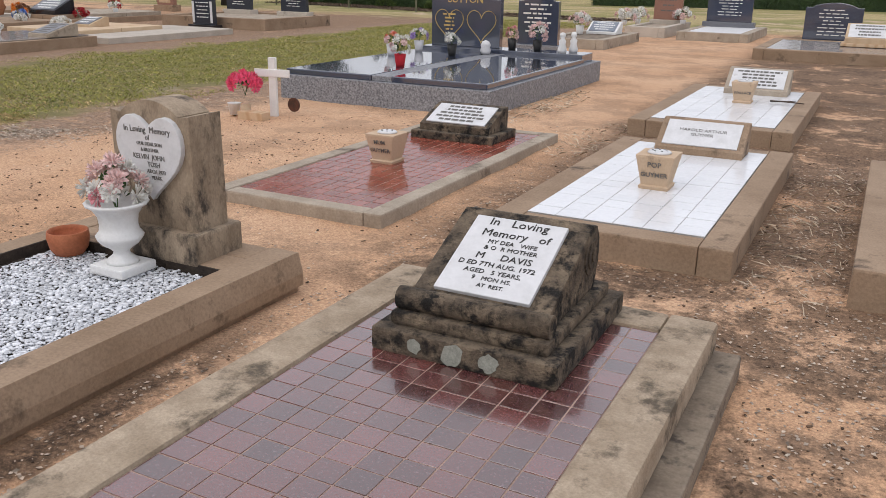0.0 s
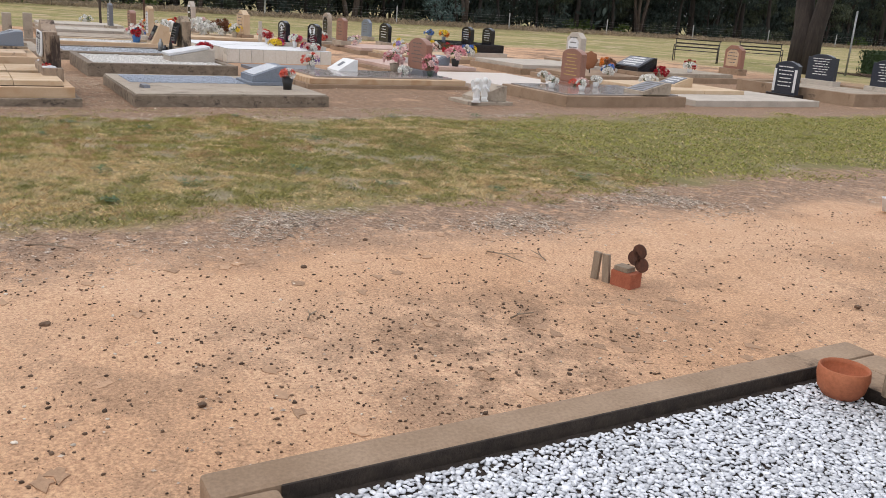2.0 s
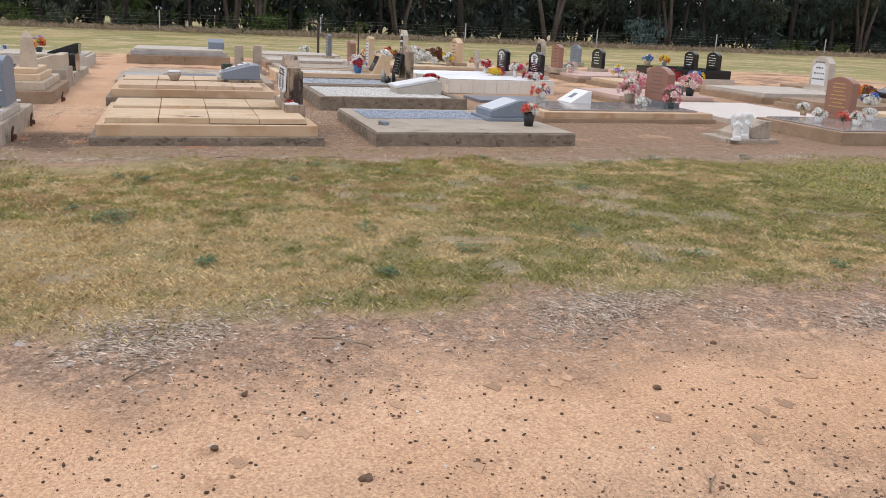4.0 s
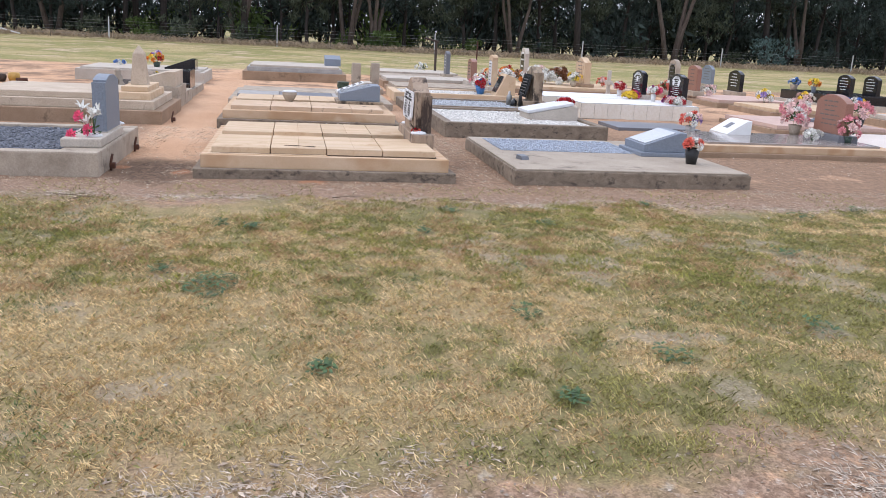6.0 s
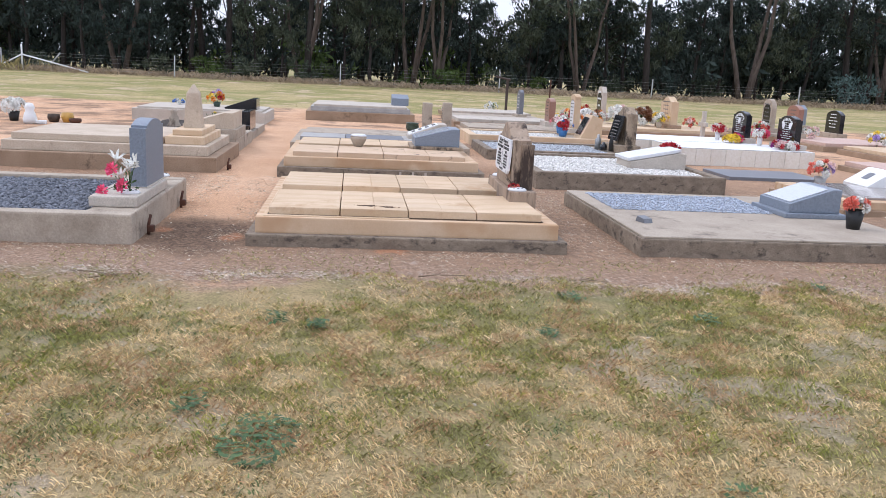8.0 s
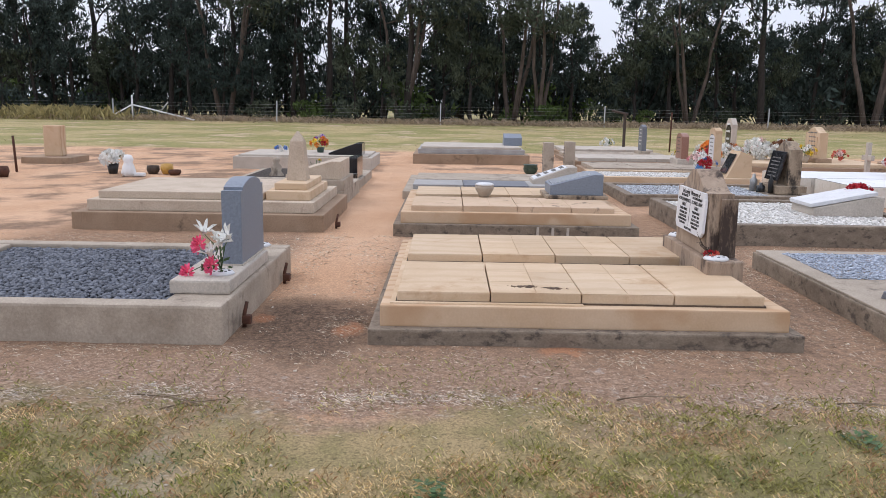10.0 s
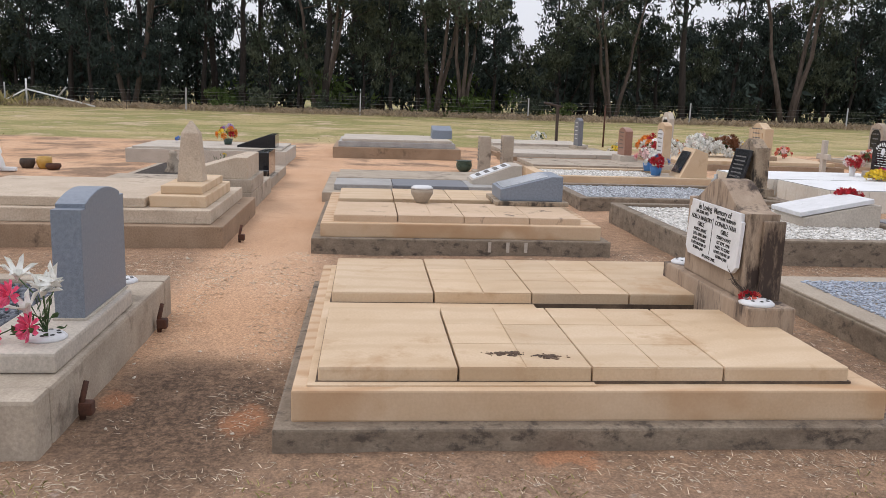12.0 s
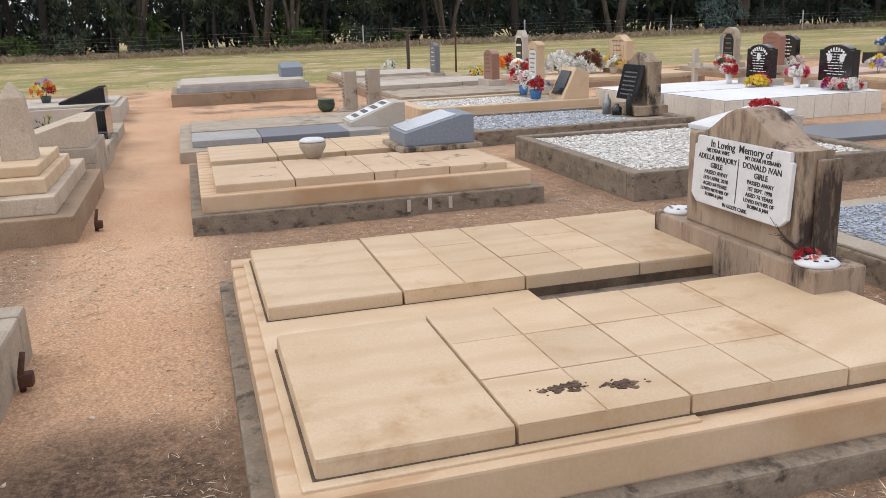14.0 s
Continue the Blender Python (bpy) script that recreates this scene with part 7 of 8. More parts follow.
v, f = scatter(leaf_v, leaf_f, at + np.array((0, 0, 0.003)), g.uniform(0.006, 0.024, (n, 1)) * np.ones((1, 3)), g.uniform(0, 6.28, n), g.uniform(-0.4, 0.4, n))
tagged(from_arrays("leaf_litter", v, f, M["leaf_litter"]), "dead leaves and bark flakes on sandy ground", "leaf litter", kind="stuff")
at, g = spread(36000, -8.1, -6.1, -3.5, 6.0, 53, verge)
n = len(at)
v, f = scatter(leaf_v * np.array((1, 0.55, 1)), leaf_f, at + np.array((0, 0, 0.004)), g.uniform(0.008, 0.05, (n, 1)) ** 1.0 * np.ones((1, 3)), g.uniform(0, 6.28, n), g.uniform(-0.5, 0.5, n))
tagged(from_arrays("leaf_litter", v, f, M["leaf_litter"]), "dead gum leaves along the edge of the lawn", "leaf litter", kind="stuff")
near = lambda x, y: np.clip(0.75 * (np.hypot((x + 0.1) / 0.55, (y - 5.2) / 2.6) < 1) + 0.9 * (np.abs(x + 2.22 + 0.1 * smooth_noise(x, y, 0.4, 21)) < 0.1 + 0.06 * smooth_noise(x, y, 0.5, 22)) * (y < 3.4) + 0.35 * (np.hypot((x + 2.25) / 0.3, (y - 5.8) / 1.8) < 1) + 0.6 * (x > -2.3) * (smooth_noise(x, y, 0.7, 54) + 0.5 * smooth_noise(x, y, 0.2, 55) > 0.3) + 0.04, 0, 1)
at, g = spread(120000, -5.0, 1.6, 0.0, 12.0, 37, near)
n = len(at)
v, f = scatter(leaf_v, leaf_f, at + np.array((0, 0, 0.003)), (0.004 + 0.024 * g.random((n, 1)) ** 2.5) * np.ones((1, 3)), g.uniform(0, 6.28, n), g.uniform(-0.4, 0.4, n))
tagged(from_arrays("leaf_litter", v, f, M["leaf_litter"]), "dead leaves lying along the kerbs", "leaf litter", kind="stuff")

# dark clods and pale chips on the sand
clump = lambda x, y: np.clip(0.035 + 0.6 * (smooth_noise(x, y, 1.6, 14) > 0.25) * (0.4 + 0.6 * smooth_noise(x, y, 0.5, 15)) + 0.95 * np.exp(-(np.hypot((x + 4.7) / 1.3, (y - 1.9) / 1.5)) ** 2), 0, 1) * (x < -2.2) + np.clip(0.12 + 0.5 * smooth_noise(x, y, 0.6, 91), 0.06, 0.6) * (x >= -2.2)
at, g = spread(120000, -7.2, 0.9, -3.2, 8.5, 38, clump)
n = len(at)
sv, sf = pebble_shape(1, 0.35, 5)
s = 0.0016 + 0.009 * g.random(n) ** 8
v, f = scatter(sv, sf, at + np.array((0, 0, 0.002)), s[:, None] * g.uniform(0.7, 1.4, (n, 3)) * np.array((1, 1, 0.7)), g.uniform(0, 6.28, n))
tagged(from_arrays("clods", v, f, M["clod"]), "dark crumbs of earth strewn on pale sand", "clods", kind="stuff")
at, g = spread(2600, -17.5, 0.9, -4.0, 8.5, 39)
n = len(at)
s = 0.003 + 0.009 * g.random(n) ** 4
v, f = scatter(sv, sf, at + np.array((0, 0, 0.002)), s[:, None] * g.uniform(0.7, 1.5, (n, 3)) * np.array((1, 1, 0.6)), g.uniform(0, 6.28, n))
tagged(from_arrays("stone_chips", v, f, M["stone_chip"]), "pale stone chips strewn on sand", "stones", kind="stuff")
g_ = random.Random(17)
for x_, y_, r_ in ((-5.62, 0.16, 0.026), (-5.95, -0.34, 0.016), (-4.55, 0.62, 0.018), (-6.1, 1.6, 0.02), (-6.55, 2.2, 0.018), (-4.4, 4.4, 0.02), (-6.4, -0.2, 0.014), (-4.1, 0.0, 0.013)):
    b = bmesh.new()
    bmesh.ops.create_icosphere(b, subdivisions=2, radius=r_)
    for v_ in b.verts:
        v_.co = v_.co * g_.uniform(0.75, 1.2)
        v_.co.z *= 0.6
    t = thing("clod", "dark lump of earth on pale sand", "clod", (x_, y_, 0.004), g_.uniform(0, 90), "clods of earth")
    part("lump", b, M["clod"], t)
# crusts of darker sand lifting from the surface
bm = bmesh.new()
for k in range(60):
    cx_, cy_ = g_.uniform(-6.6, -3.9), g_.uniform(-1.2, 3.4)
    pts = [(cx_ + g_.uniform(0.015, 0.07) * math.cos(a_), cy_ + g_.uniform(0.01, 0.05) * math.sin(a_)) for a_ in [j * 0.57 for j in range(11)]]
    h_ = float(ground_height(np.array([cx_]), np.array([cy_]))[0])
    prism(pts, h_ - 0.01, h_ + g_.uniform(0.002, 0.005), "z", 0, bm)
M["crust"] = mat("crust", (0.36, 0.225, 0.14), (0.47, 0.295, 0.18), 0.95, 8, 70, 0.5, 0.006, island=0.25)
crust = new("sand_crust", mesh_of("sand_crust", bm, M["crust"]))
tagged(crust, "thin crusts of darker sand on the surface", "sand crust", kind="stuff")

# twigs and small branches
for k, (x_, y_, a_, l_) in enumerate(((-4.94, 2.38, 100, 0.16), (-5.9, 2.9, 20, 0.3), (-5.85, 3.15, 160, 0.22), (-5.3, 1.35, 140, 0.12), (-12.55, 0.1, 100, 0.35), (-12.4, -2.3, 70, 0.45), (-12.35, -2.2, 120, 0.3), (-12.5, 1.2, 85, 0.3), (-6.9, 0.3, 60, 0.3), (-6.7, -0.6, 130, 0.25))):
    t = thing("twig", "dry forked twig lying on the ground", "twig", (x_, y_, 0.012), a_, "twigs")
    bm = tube([(-l_ / 2, 0, 0), (-l_ * 0.1, l_ * 0.05, 0.008), (l_ / 2, -l_ * 0.04, 0.004)], 0.006, 0.003, 5)
    tube([(-l_ * 0.1, l_ * 0.05, 0.008), (l_ * 0.2, l_ * 0.25, 0.02)], 0.004, 0.002, 5, bm)
    part("branch", bm, M["twig"], t)

# broad-leaved weeds on the lawn
g_ = random.Random(23)
spots = [(-9.73, -0.92, 0.24), (-10.1, -1.25, 0.12), (-9.2, 0.9, 0.13), (-11.2, 0.6, 0.1), (-8.9, 2.6, 0.16), (-8.5, 1.5, 0.14), (-11.5, 1.7, 0.12), (-12.0, 0.95, 0.13), (-11.4, -1.0, 0.1), (-11.3, -0.75, 0.09), (-8.1, 3.1, 0.15), (-8.0, 0.8, 0.1), (-10.6, 3.4, 0.15), (-12.0, 4.4, 0.15), (-12.4, 3.0, 0.12), (-12.3, 5.2, 0.14), (-12.4, 6.6, 0.14), (-8.0, 5.2, 0.12), (-7.7, 4.0, 0.1), (-8.4, -0.3, 0.1)]
for x_, y_, r_ in spots:
    bm = bmesh.new()
    for k in range(60 if r_ < 0.2 else 260):
        a_, d_ = g_.uniform(0, 6.28), r_ * g_.random() ** 0.6
        c_ = Vector((d_ * math.cos(a_), d_ * math.sin(a_) * 0.7, g_.uniform(0.01, 0.05)))
        q = g_.uniform(0, 6.28)
        u = Vector((math.cos(q), math.sin(q), g_.uniform(-0.2, 0.4))) * g_.uniform(0.012, 0.026)
        s_ = Vector((-u.y, u.x, g_.uniform(-0.004, 0.004))) * 0.45
        bm.faces.new([bm.verts.new(p) for p in (c_ - u, c_ + s_, c_ + u, c_ - s_)])
    t = thing("weed", "low green weed spreading in the lawn", "weed", (x_, y_, 0), 0, "weeds")
    part("leaves", bm, M["foliage"], t)



# ---- boundary fence ----
fence = thing("fence", "steel picket and wire fence before the bush", "fence", (-67, 0, 0))
for k in range(-6, 12):
    bm = block(-0.035, 0.035, -0.035, 0.035, -0.2, 1.45, 0)
    part("post", bm, M["post_grey"], fence).matrix_local = pose(rng.uniform(-0.1, 0.1), -1.6 + 11.2 * k, 0, rng.uniform(-1.5, 1.5), rng.uniform(-1.5, 1.5), 0)
    for j in (1, 2):
        part("picket", block(-0.012, 0.012, -0.012, 0.012, -0.2, 1.12, 0), M["iron_dark"], fence).matrix_local = pose(0, -1.6 + 11.2 * k + 3.73 * j, 0, rng.uniform(-2, 2), 0, 0)
for z_ in (0.25, 0.5, 0.75, 1.0, 1.2):
    part("wire", tube([(0.02, -70 + 10 * k, z_ + rng.uniform(-0.02, 0.02)) for k in range(20)], 0.005, 0.005, 4), M["steel"], fence)
fr = thing("pipe_frame", "broken white pipe gate frame leaning in grass", "gate frame", (-67.3, -22.8, 0))
part("upright", tube([(0, 0, -0.1), (0, 0, 1.7)], 0.06, 0.06, 8), M["white_paint"], fr)
part("stay", tube([(0, 0, 1.05), (0.2, -1.75, 0.05)], 0.05, 0.05, 8), M["white_paint"], fr)
part("rail", tube([(0, 0, 1.05), (0.1, 4.3, 0.05)], 0.05, 0.05, 8), M["white_paint"], fr)
part("strut", tube([(0, 1.8, 0.45), (0.1, 2.5, 1.25)], 0.05, 0.05, 8), M["steel"], fr)


# ---- bushland ----
def leaf_cloud(centres, radii, per, size, g, flat=0.75):
    """Small leaf blades filling clumps."""
    n = len(centres) * per
    c = np.repeat(centres, per, 0)
    r = np.repeat(radii, per)
    d = g.normal(size=(n, 3))
    d /= np.linalg.norm(d, axis=1, keepdims=True)
    p = c + d * (r * g.random(n) ** 0.45)[:, None] * np.array((1, 1, flat))
    u = g.normal(size=(n, 3)) * np.array((0.7, 0.7, 1.2))
    u /= np.linalg.norm(u, axis=1, keepdims=True)
    w = np.cross(u, g.normal(size=(n, 3)))
    w /= np.linalg.norm(w, axis=1, keepdims=True)
    s = size * g.uniform(0.6, 1.4, n)
    a, b = u * s[:, None], w * (s * 0.3)[:, None]
    v = np.stack((p - a, p + b, p + a, p - b), 1).reshape(-1, 3)
    return v, np.arange(n * 4).reshape(n, 4)


def bush_tree(seed, height, spread_, leaf, bark, first=0.3, clumps=46, per=85, stems=1, label=""):
    """A tapering trunk with forking limbs and an open, uneven crown."""
    g = np.random.default_rng(seed)
    r = random.Random(seed)
    t = thing("tree", label, "tree", (0, 0, -50), 0, "bush trees")
    bm = bmesh.new()
    ends = []
    for s in range(stems):
        a0 = r.uniform(0, 6.28)
        lean = Vector((math.cos(a0), math.sin(a0), 0)) * (0.05 if stems == 1 else 0.22)
        base = Vector((math.cos(a0), math.sin(a0), 0)) * (0 if stems == 1 else 0.2)
        pts = [base]
        for k in range(1, 7):
            h = height * 0.86 * k / 6
            pts.append(base + lean * h + Vector((r.uniform(-0.2, 0.2), r.uniform(-0.2, 0.2), 0)) * (k * 0.3) + Vector((0, 0, h)))
        r0 = 0.02 * height / (stems ** 0.4)
        tube(pts, r0, r0 * 0.2, 8, bm)
        ends.append(pts[-1])
        for k in range(9 // stems + 2):
            f = r.uniform(first, 0.92)
            q = f * 6
            i = min(5, int(q))
            p = pts[i].lerp(pts[i + 1], q - i)
            a = r.uniform(0, 6.28)
            ln = spread_ * r.uniform(0.5, 1.05) * (1.15 - f * 0.5)
            up = r.uniform(0.25, 0.95)
            m1 = p + Vector((math.cos(a) * ln * 0.5, math.sin(a) * ln * 0.5, ln * up * 0.4))
            m2 = p + Vector((math.cos(a + 0.2) * ln, math.sin(a + 0.2) * ln, ln * up))
            tube([p, m1, m2], r0 * 0.4 * (1.1 - f), r0 * 0.08, 6, bm)
            b2 = m1 + Vector((math.cos(a - 0.8) * ln * 0.5, math.sin(a - 0.8) * ln * 0.5, ln * up * 0.6))
            tube([m1, b2], r0 * 0.2 * (1.1 - f), r0 * 0.05, 5, bm)
            ends += [m2, b2, m1.lerp(m2, 0.6)]
    part("trunk", bm, M[bark], t)
    c = np.array([(e + Vector((r.gauss(0, 0.5), r.gauss(0, 0.5), r.gauss(0.1, 0.45))))[:] for e in (ends * (clumps // len(ends) + 1))[:clumps]])
    v, f = leaf_cloud(c, g.uniform(0.3, 1.0, len(c)) * spread_ * 0.36, round(per * 0.55), 0.18, g)
    from_arrays("crown", v, f, M[leaf], t)
    return t


kinds = [bush_tree(101, 10.5, 2.4, "leaf_dark", "bark_dark", 0.36, 60, 85, 1, "tall dark native pine at the bush edge"),
         bush_tree(102, 12.5, 2.8, "leaf_dark", "bark_dark", 0.4, 62, 85, 1, "tall dark bush tree with a slender trunk"),
         bush_tree(103, 12.0, 4.0, "leaf_olive", "bark_pale", 0.42, 58, 85, 3, "spreading gum tree with pale forked trunks"),
         bush_tree(104, 8.5, 2.4, "leaf_olive", "bark_dark", 0.3, 56, 80, 1, "olive-green bush tree with low limbs"),
         bush_tree(105, 9.5, 2.2, "leaf_dark", "bark_dark", 0.26, 64, 80, 1, "dense dark bush tree clothed to the ground"),
         bush_tree(106, 6.5, 2.2, "leaf_bright", "bark_pale", 0.2, 46, 80, 2, "young bright green gum at the bush edge")]
r_ = random.Random(77)
first_use = set()


def plant(k, x, y, s):
    m = pose(x, y, -0.1, 0, 0, r_.uniform(0, 360)) @ Matrix.Diagonal((s, s, s * r_.uniform(0.92, 1.12), 1))
    if k in first_use:
        copy_thing(kinds[k], m)
    else:
        first_use.add(k)
        kinds[k].matrix_world = m


GAP = lambda y, x: abs(y - 10.9) < 1.5
y_ = -62.0
while y_ < 128:
    if not GAP(y_, -73):
        plant(r_.choice((0, 1, 1, 4, 4, 3, 3)), -72.5 + r_.uniform(-1.8, 1.8), y_, r_.uniform(0.78, 1.12))
    y_ += r_.uniform(1.6, 3.0)
for row, (x_, lo, hi) in enumerate(((-77.5, 2.6, 4.2), (-84, 2.8, 4.4), (-92, 3.0, 4.6))):
    y_ = -70.0
    while y_ < 150:
        if abs(y_ - (11.7 + 1.3 * row)) < 1.8 + 0.5 * row:
            plant(r_.choice((3, 5)), x_ + r_.uniform(-2, 2), y_, r_.uniform(0.68, 0.8))
        else:
            plant(r_.choice((0, 1, 4, 4, 4, 3)), x_ + r_.uniform(-2.5, 2.5), y_, r_.uniform(0.95, 1.2))
        y_ += r_.uniform(lo, hi)
for x_, y_, s_ in ((-71.0, 3.5, 1.15), (-70.6, 5.6, 0.95), (-71, -4.5, 1.0), (-71.5, -17.5, 1.1), (-71.0, 16.5, 0.9), (-70.8, 29.5, 1.2), (-71, 41, 1.0), (-71.2, 62, 1.1)):
    plant(2, x_, y_, s_)
for k in range(24):  # the bush closes the far end too
    plant(r_.choice((0, 1, 4, 3)), -66 + k * 5.0 + r_.uniform(-1, 1), 128 + r_.uniform(-6, 10) - k * 1.0, r_.uniform(0.9, 1.15))


def shrub(seed, w, h, leaf, label):
    g = np.random.default_rng(seed)
    t = thing("shrub", label, "shrub", (0, 0, -50), 0, "shrubs")
    bm = bmesh.new()
    rr = random.Random(seed)
    for k in range(7):
        a = rr.uniform(0, 6.28)
        tube([(0, 0, -0.1), (0.3 * w * math.cos(a), 0.3 * w * math.sin(a), h * 0.4), (0.5 * w * math.cos(a), 0.5 * w * math.sin(a), h * rr.uniform(0.6, 0.9))], 0.03, 0.008, 5, bm)
    tagged(part("stalk", bm, M["bark_dark"], t), kind="stuff")
    c = np.stack((g.normal(0, 0.3 * w, 26), g.normal(0, 0.3 * w, 26), g.uniform(0.1, 0.85, 26) * h), -1)
    v, f = leaf_cloud(c, g.uniform(0.16, 0.3, 26) * w, 30, 0.16, g)
    from_arrays("leaves", v, f, M[leaf], t)
    return t


shrubs = [shrub(201, 2.4, 2.2, "leaf_olive", "olive shrub under the bush trees"), shrub(202, 2.8, 2.6, "leaf_dark", "dark shrub under the bush trees"), shrub(203, 1.8, 1.5, "leaf_bright", "bright green shrub by the fence"), shrub(204, 2.6, 2.6, "leaf_blue", "blue-grey shrub by the fence")]
used = set()
for k in range(165):
    q = r_.choice((0, 1, 1, 1, 0, 2) if k < 75 else (1, 1, 0))
    m = pose((-71.0, -78.0, -86.0)[min(2, k // 55)] + r_.uniform(-3.5, 1.5), -62 + (k % 55) * 3.6 + r_.uniform(-1, 1), -0.05, 0, 0, r_.uniform(0, 360)) @ Matrix.Scale(r_.uniform(0.7, 1.2) * (1.0 if k < 55 else 2.1), 4)
    if q in used:
        copy_thing(shrubs[q], m)
    else:
        used.add(q)
        shrubs[q].matrix_world = m
shrubs[3].matrix_world = pose(-69.5, 37.5, 0)
copy_thing(shrubs[3], pose(-69.6, -39, 0, 0, 0, 70))
if 2 not in used:
    shrubs[2].matrix_world = pose(-70, 12, 0)

# rank dry grass along the fence
g = np.random.default_rng(55)
n = 60000
at = np.stack((g.normal(-69.2, 2.0, n), g.uniform(-62, 120, n), np.zeros(n)), -1)
at = at[smooth_noise(at[:, 0], at[:, 1], 2.2, 95) + 0.7 * smooth_noise(at[:, 0], at[:, 1], 0.6, 96) > -0.35]
blades("rank_grass", M["tan_grass"], at, g, 0.42, 0.02, (0.3, 1.0), "tall dry grass along the fence")
n = 3000
at = np.stack((g.normal(-66.8, 0.9, n), g.normal(-27.6, 1.9, n), np.zeros(n)), -1)
M["yellow_grass"] = mat("yellow_grass", (0.27, 0.225, 0.09), (0.40, 0.33, 0.15), 0.9, 1.5, 30, 0, island=0.35)
blades("rank_grass", M["yellow_grass"], at, g, 0.95, 0.035, (0.15, 0.6), "tall yellow-green grass clump beside a broken gate")
n = 26000
at = np.stack((-65.8 + 31 * g.random(n) ** 1.3, g.uniform(-45, 75, n), np.zeros(n)), -1)
at = at[(smooth_noise(at[:, 0], at[:, 1], 5.0, 44) > -0.15)]
blades("pasture_grass", M["dry_grass"], at, g, 0.035, 0.022, (0.6, 2.2), "short dry pasture grass")

# ---- hedge, columbarium wall, benches and the big tree at the garden end ----
def hedge(x0, y0, x1, y1, w, h, seed, label):
    g = np.random.default_rng(seed)
    ln = math.hypot(x1 - x0, y1 - y0)
    t = thing("hedge", label, "hedge", (x0, y0, 0), math.degrees(math.atan2(y1 - y0, x1 - x0)), "hedges")
    part("core", block(0.1, ln - 0.1, -w / 2 + 0.12, w / 2 - 0.12, -0.05, h - 0.12, 0.05), M["hedge_leaf"], t)
    n = int(ln * 1500)
    p = np.stack((g.uniform(0, ln, n), g.uniform(-w / 2, w / 2, n), g.uniform(0.02, h, n)), -1)
    k = g.integers(0, 3, n)
    p[:, 1] = np.where(k == 0, -w / 2 + 0.1 * g.random(n), np.where(k == 1, w / 2 - 0.1 * g.random(n), p[:, 1]))
    p[:, 2] = np.where(k == 2, h - 0.13 * g.random(n), p[:, 2])
    v, f = leaf_cloud(p, np.full(n, 0.05), 1, 0.055, g)
    from_arrays("leaves", v, f, M["hedge_leaf"], t)


hedge(-24.8, 33.6, -14.0, 31.2, 1.1, 0.95, 301, "clipped dark green hedge before a brick wall")
hedge(-13.0, 41.0, 9.0, 48.0, 1.4, 1.2, 302, "clipped dark green hedge behind the graves")
for x_, y_, s_ in ((-18.6, 31.2, 0.35), (-23.0, 32.2, 0.25), (-16.2, 30.7, 0.25)):
    copy_thing(shrubs[2], pose(x_, y_, 0, 0, 0, 30) @ Matrix.Scale(s_, 4))
mulch = thing("garden_bed", "bed of dark bark mulch along a hedge", "garden bed", (-24.5, 31.0, 0), -12)
g = np.random.default_rng(61)
n = 15000
at = np.stack((g.uniform(0, 17, n), g.uniform(-0.3, 1.7, n), g.uniform(0.0, 0.03, n)), -1)
v, f = scatter(leaf_v, leaf_f, at, g.uniform(0.04, 0.11, (n, 1)) * np.ones((1, 3)), g.uniform(0, 6.28, n), g.uniform(-0.5, 0.5, n))
M["mulch"] = mat("mulch", (0.07, 0.045, 0.03), (0.17, 0.115, 0.08), 0.95, 6, 50, 0, island=0.5)
tagged(from_arrays("mulch", v, f, M["mulch"], mulch), kind="stuff")

col = thing("columbarium_wall", "red brick columbarium wall with rows of niches", "wall", (-24.2, 35.0, 0), -6)
part("footing", block(0, 5.4, 0, 0.5, -0.1, 0.5, 0.01), M["wall_brick"], col)
part("back", block(0.0, 5.4, 0.35, 0.5, 0.5, 2.5, 0.01), M["wall_brick"], col)
part("coping", block(-0.05, 5.45, -0.05, 0.55, 2.5, 2.6, 0.02), M["concrete_brown"], col)
niche_x = [0.45, 0.85, 1.9, 2.35, 2.9, 3.35, 3.9, 4.35, 4.85]
xs = [0.0]
for x_ in niche_x:
    xs += [x_ - 0.11, x_ + 0.11]
xs.append(5.4)
for k in range(0, len(xs), 2):
    part("pier", block(xs[k], xs[k + 1], 0.0, 0.348, 0.5, 2.5, 0.006), M["wall_brick"], col)
for x_ in niche_x:
    for k in range(8):
        z_ = 0.5 + 0.25 * k
        part("shelf", block(x_ - 0.108, x_ + 0.108, 0.004, 0.346, z_, z_ + 0.1, 0.003), M["wall_brick"], col)


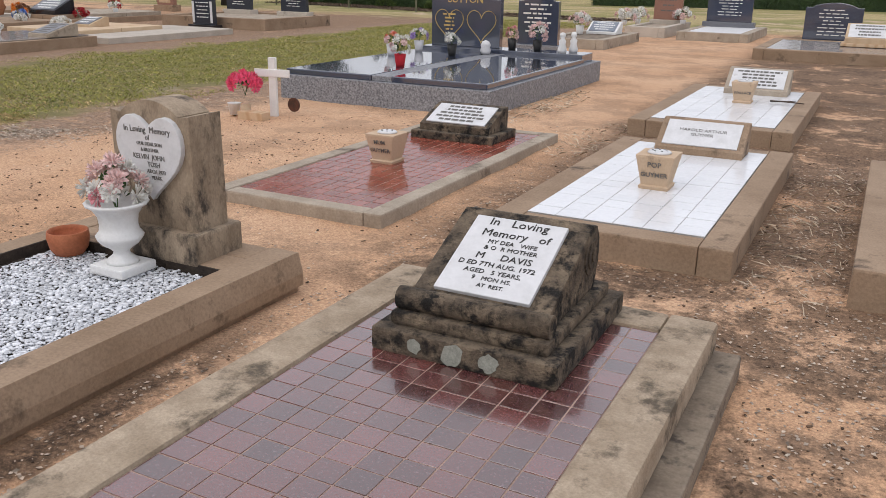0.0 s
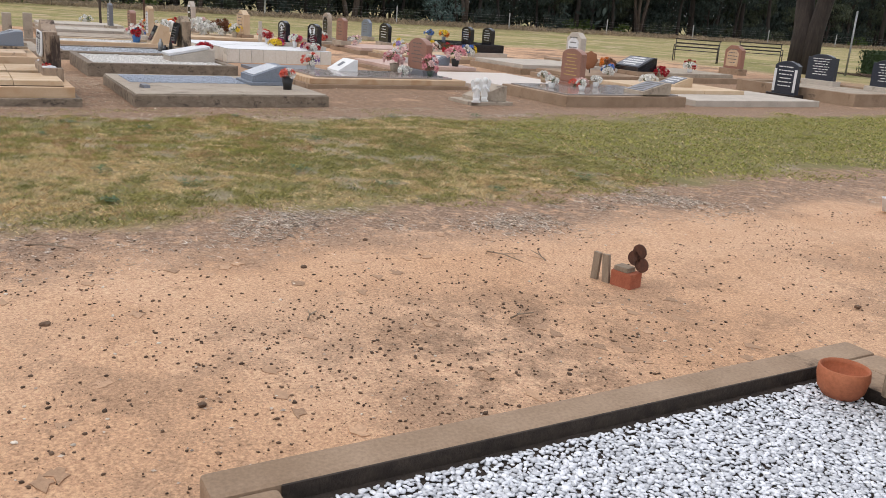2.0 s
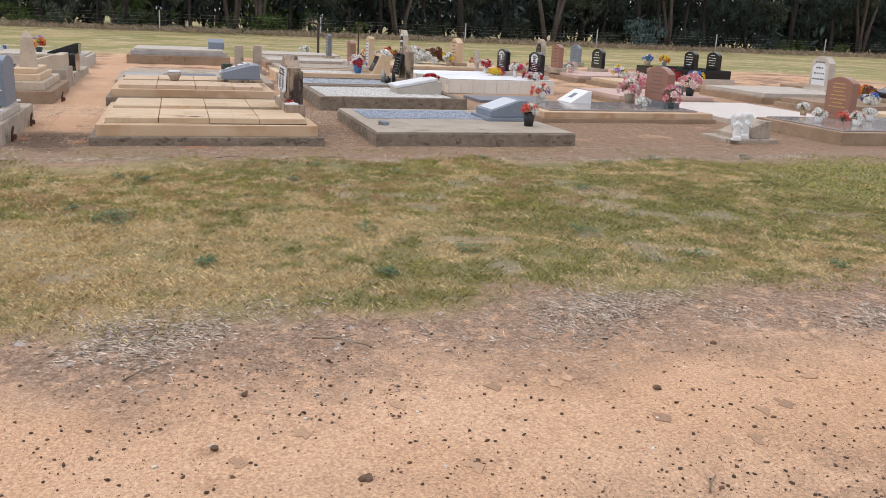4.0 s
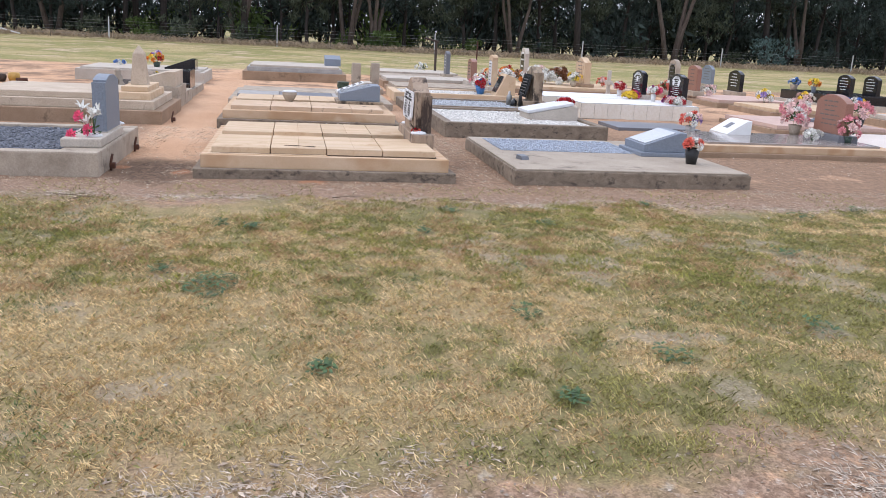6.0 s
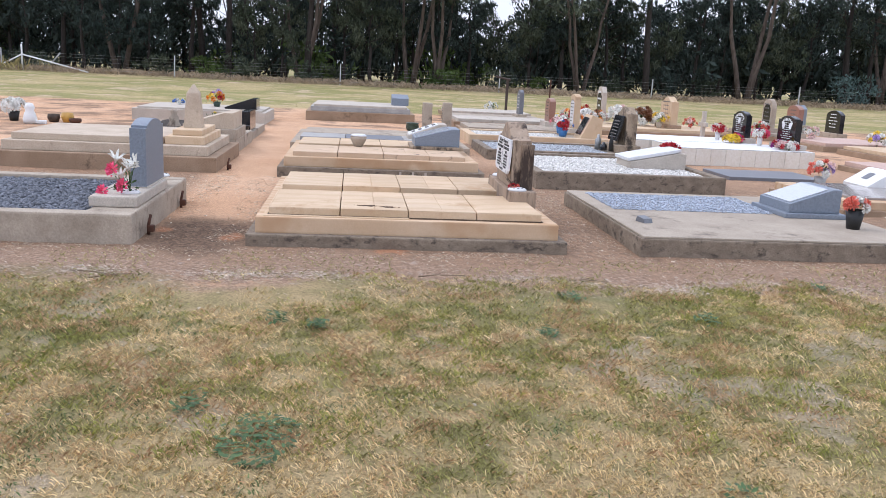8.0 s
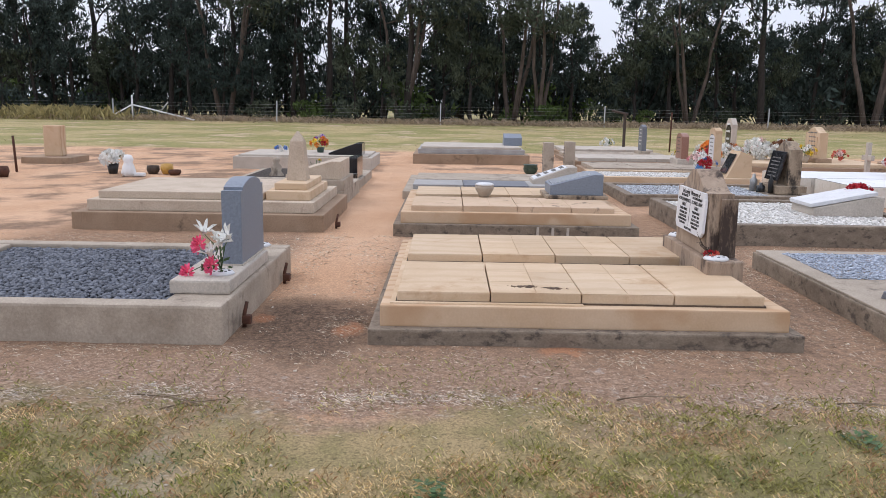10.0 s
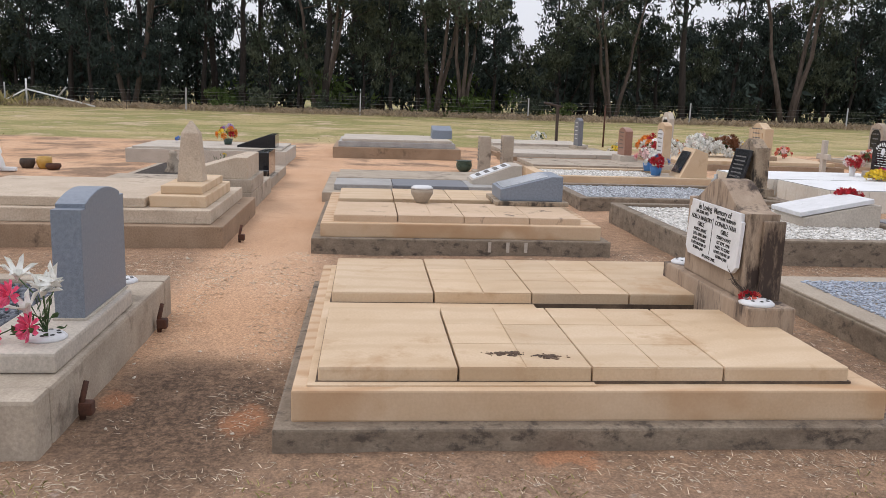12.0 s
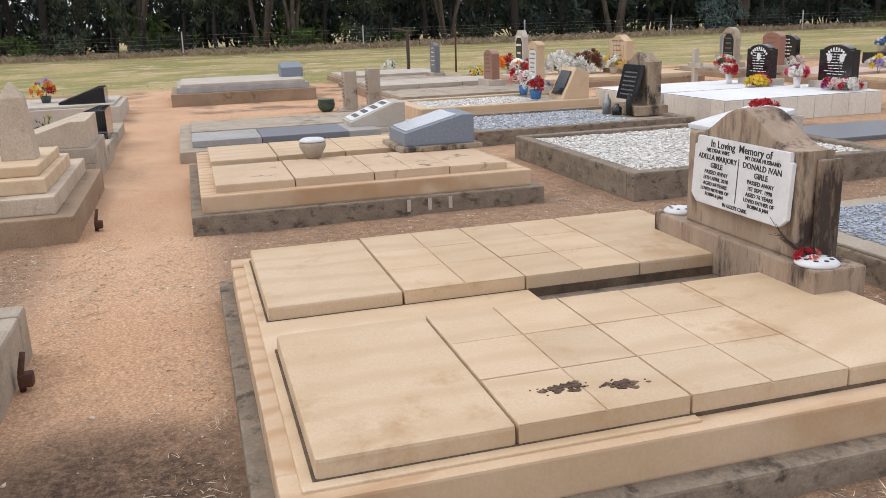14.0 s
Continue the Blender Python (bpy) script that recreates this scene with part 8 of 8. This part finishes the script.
def bench(at, turn):
    t = thing("bench", "dark steel slatted park bench on grass", "bench", at, turn, "benches")
    for x_ in (-0.9, 0.9):
        part("leg", tube([(x_, -0.25, 0), (x_, -0.22, 0.43), (x_, 0.2, 0.43), (x_, 0.3, 0.9)], 0.022, 0.02, 6), M["iron_dark"], t)
        part("leg", tube([(x_, 0.28, 0), (x_, 0.2, 0.43)], 0.022, 0.022, 6), M["iron_dark"], t)
        part("armrest", tube([(x_, -0.24, 0.43), (x_, -0.24, 0.66), (x_, 0.22, 0.66)], 0.02, 0.02, 6), M["iron_dark"], t)
    for k in range(4):
        part("seat_slat", block(-0.92, 0.92, -0.22 + 0.11 * k, -0.14 + 0.11 * k, 0.44, 0.465, 0.004), M["iron_dark"], t)
    part("top_rail", tube([(-0.95, 0.3, 0.9), (0.95, 0.3, 0.9)], 0.024, 0.024, 6), M["iron_dark"], t)
    for k in range(2):
        part("back_slat", block(-0.9, 0.9, 0.235 + 0.03 * k, 0.255 + 0.03 * k, 0.56 + 0.14 * k, 0.62 + 0.14 * k, 0.004), M["iron_dark"], t)


bench((-28.5, 27.3, 0), 38)
bench((-28.8, 31.6, 0), 50)
big = thing("tree", "big rough-barked tree with twin trunks by a path", "tree", (-23.6, 27.6, 0))
bm = tube([(0, 0, -0.2), (0.05, 0, 1.5), (-0.3, 0.1, 4), (-0.8, 0, 8)], 0.42, 0.22, 12)
tube([(0.45, 0.1, -0.2), (0.5, 0.1, 1.5), (0.9, 0.2, 4), (1.5, 0.3, 8)], 0.36, 0.2, 12, bm)
tube([(-0.3, 0.1, 4), (-2.2, 0.6, 6.5), (-3.4, 0.8, 8)], 0.16, 0.06, 8, bm)
tube([(0.9, 0.2, 4), (2.4, -0.6, 6.4), (3.2, -0.9, 8)], 0.15, 0.06, 8, bm)
part("trunk", bm, M["bark_dark"], big)
g = np.random.default_rng(71)
v, f = leaf_cloud(np.stack((g.normal(0.3, 2.2, 60), g.normal(0, 2.0, 60), g.uniform(6.5, 10.5, 60)), -1), g.uniform(0.5, 1.1, 60), 60, 0.13, g)
from_arrays("crown", v, f, M["leaf_olive"], big)
for x_, y_ in ((-22.9, 29.6), (-19.2, 29.4), (-15.6, 28.4)):
    ps = thing("post", "slim grey steel post by a garden bed", "post", (x_, y_, 0), 0, "steel posts")
    part("bar", tube([(0, 0, -0.2), (0.01, 0.01, 2.4)], 0.035, 0.035, 8), M["steel"], ps)



# ---- single tiles, laid last ----
for parent_, x0_, x1_, y0_, y1_, z_, pitch_, gap_, thick_, top_, bed_, *more_ in LATE:
    tile_field(parent_, x0_, x1_, y0_, y1_, z_, pitch_, gap_, thick_, M[top_], M[bed_], *more_)
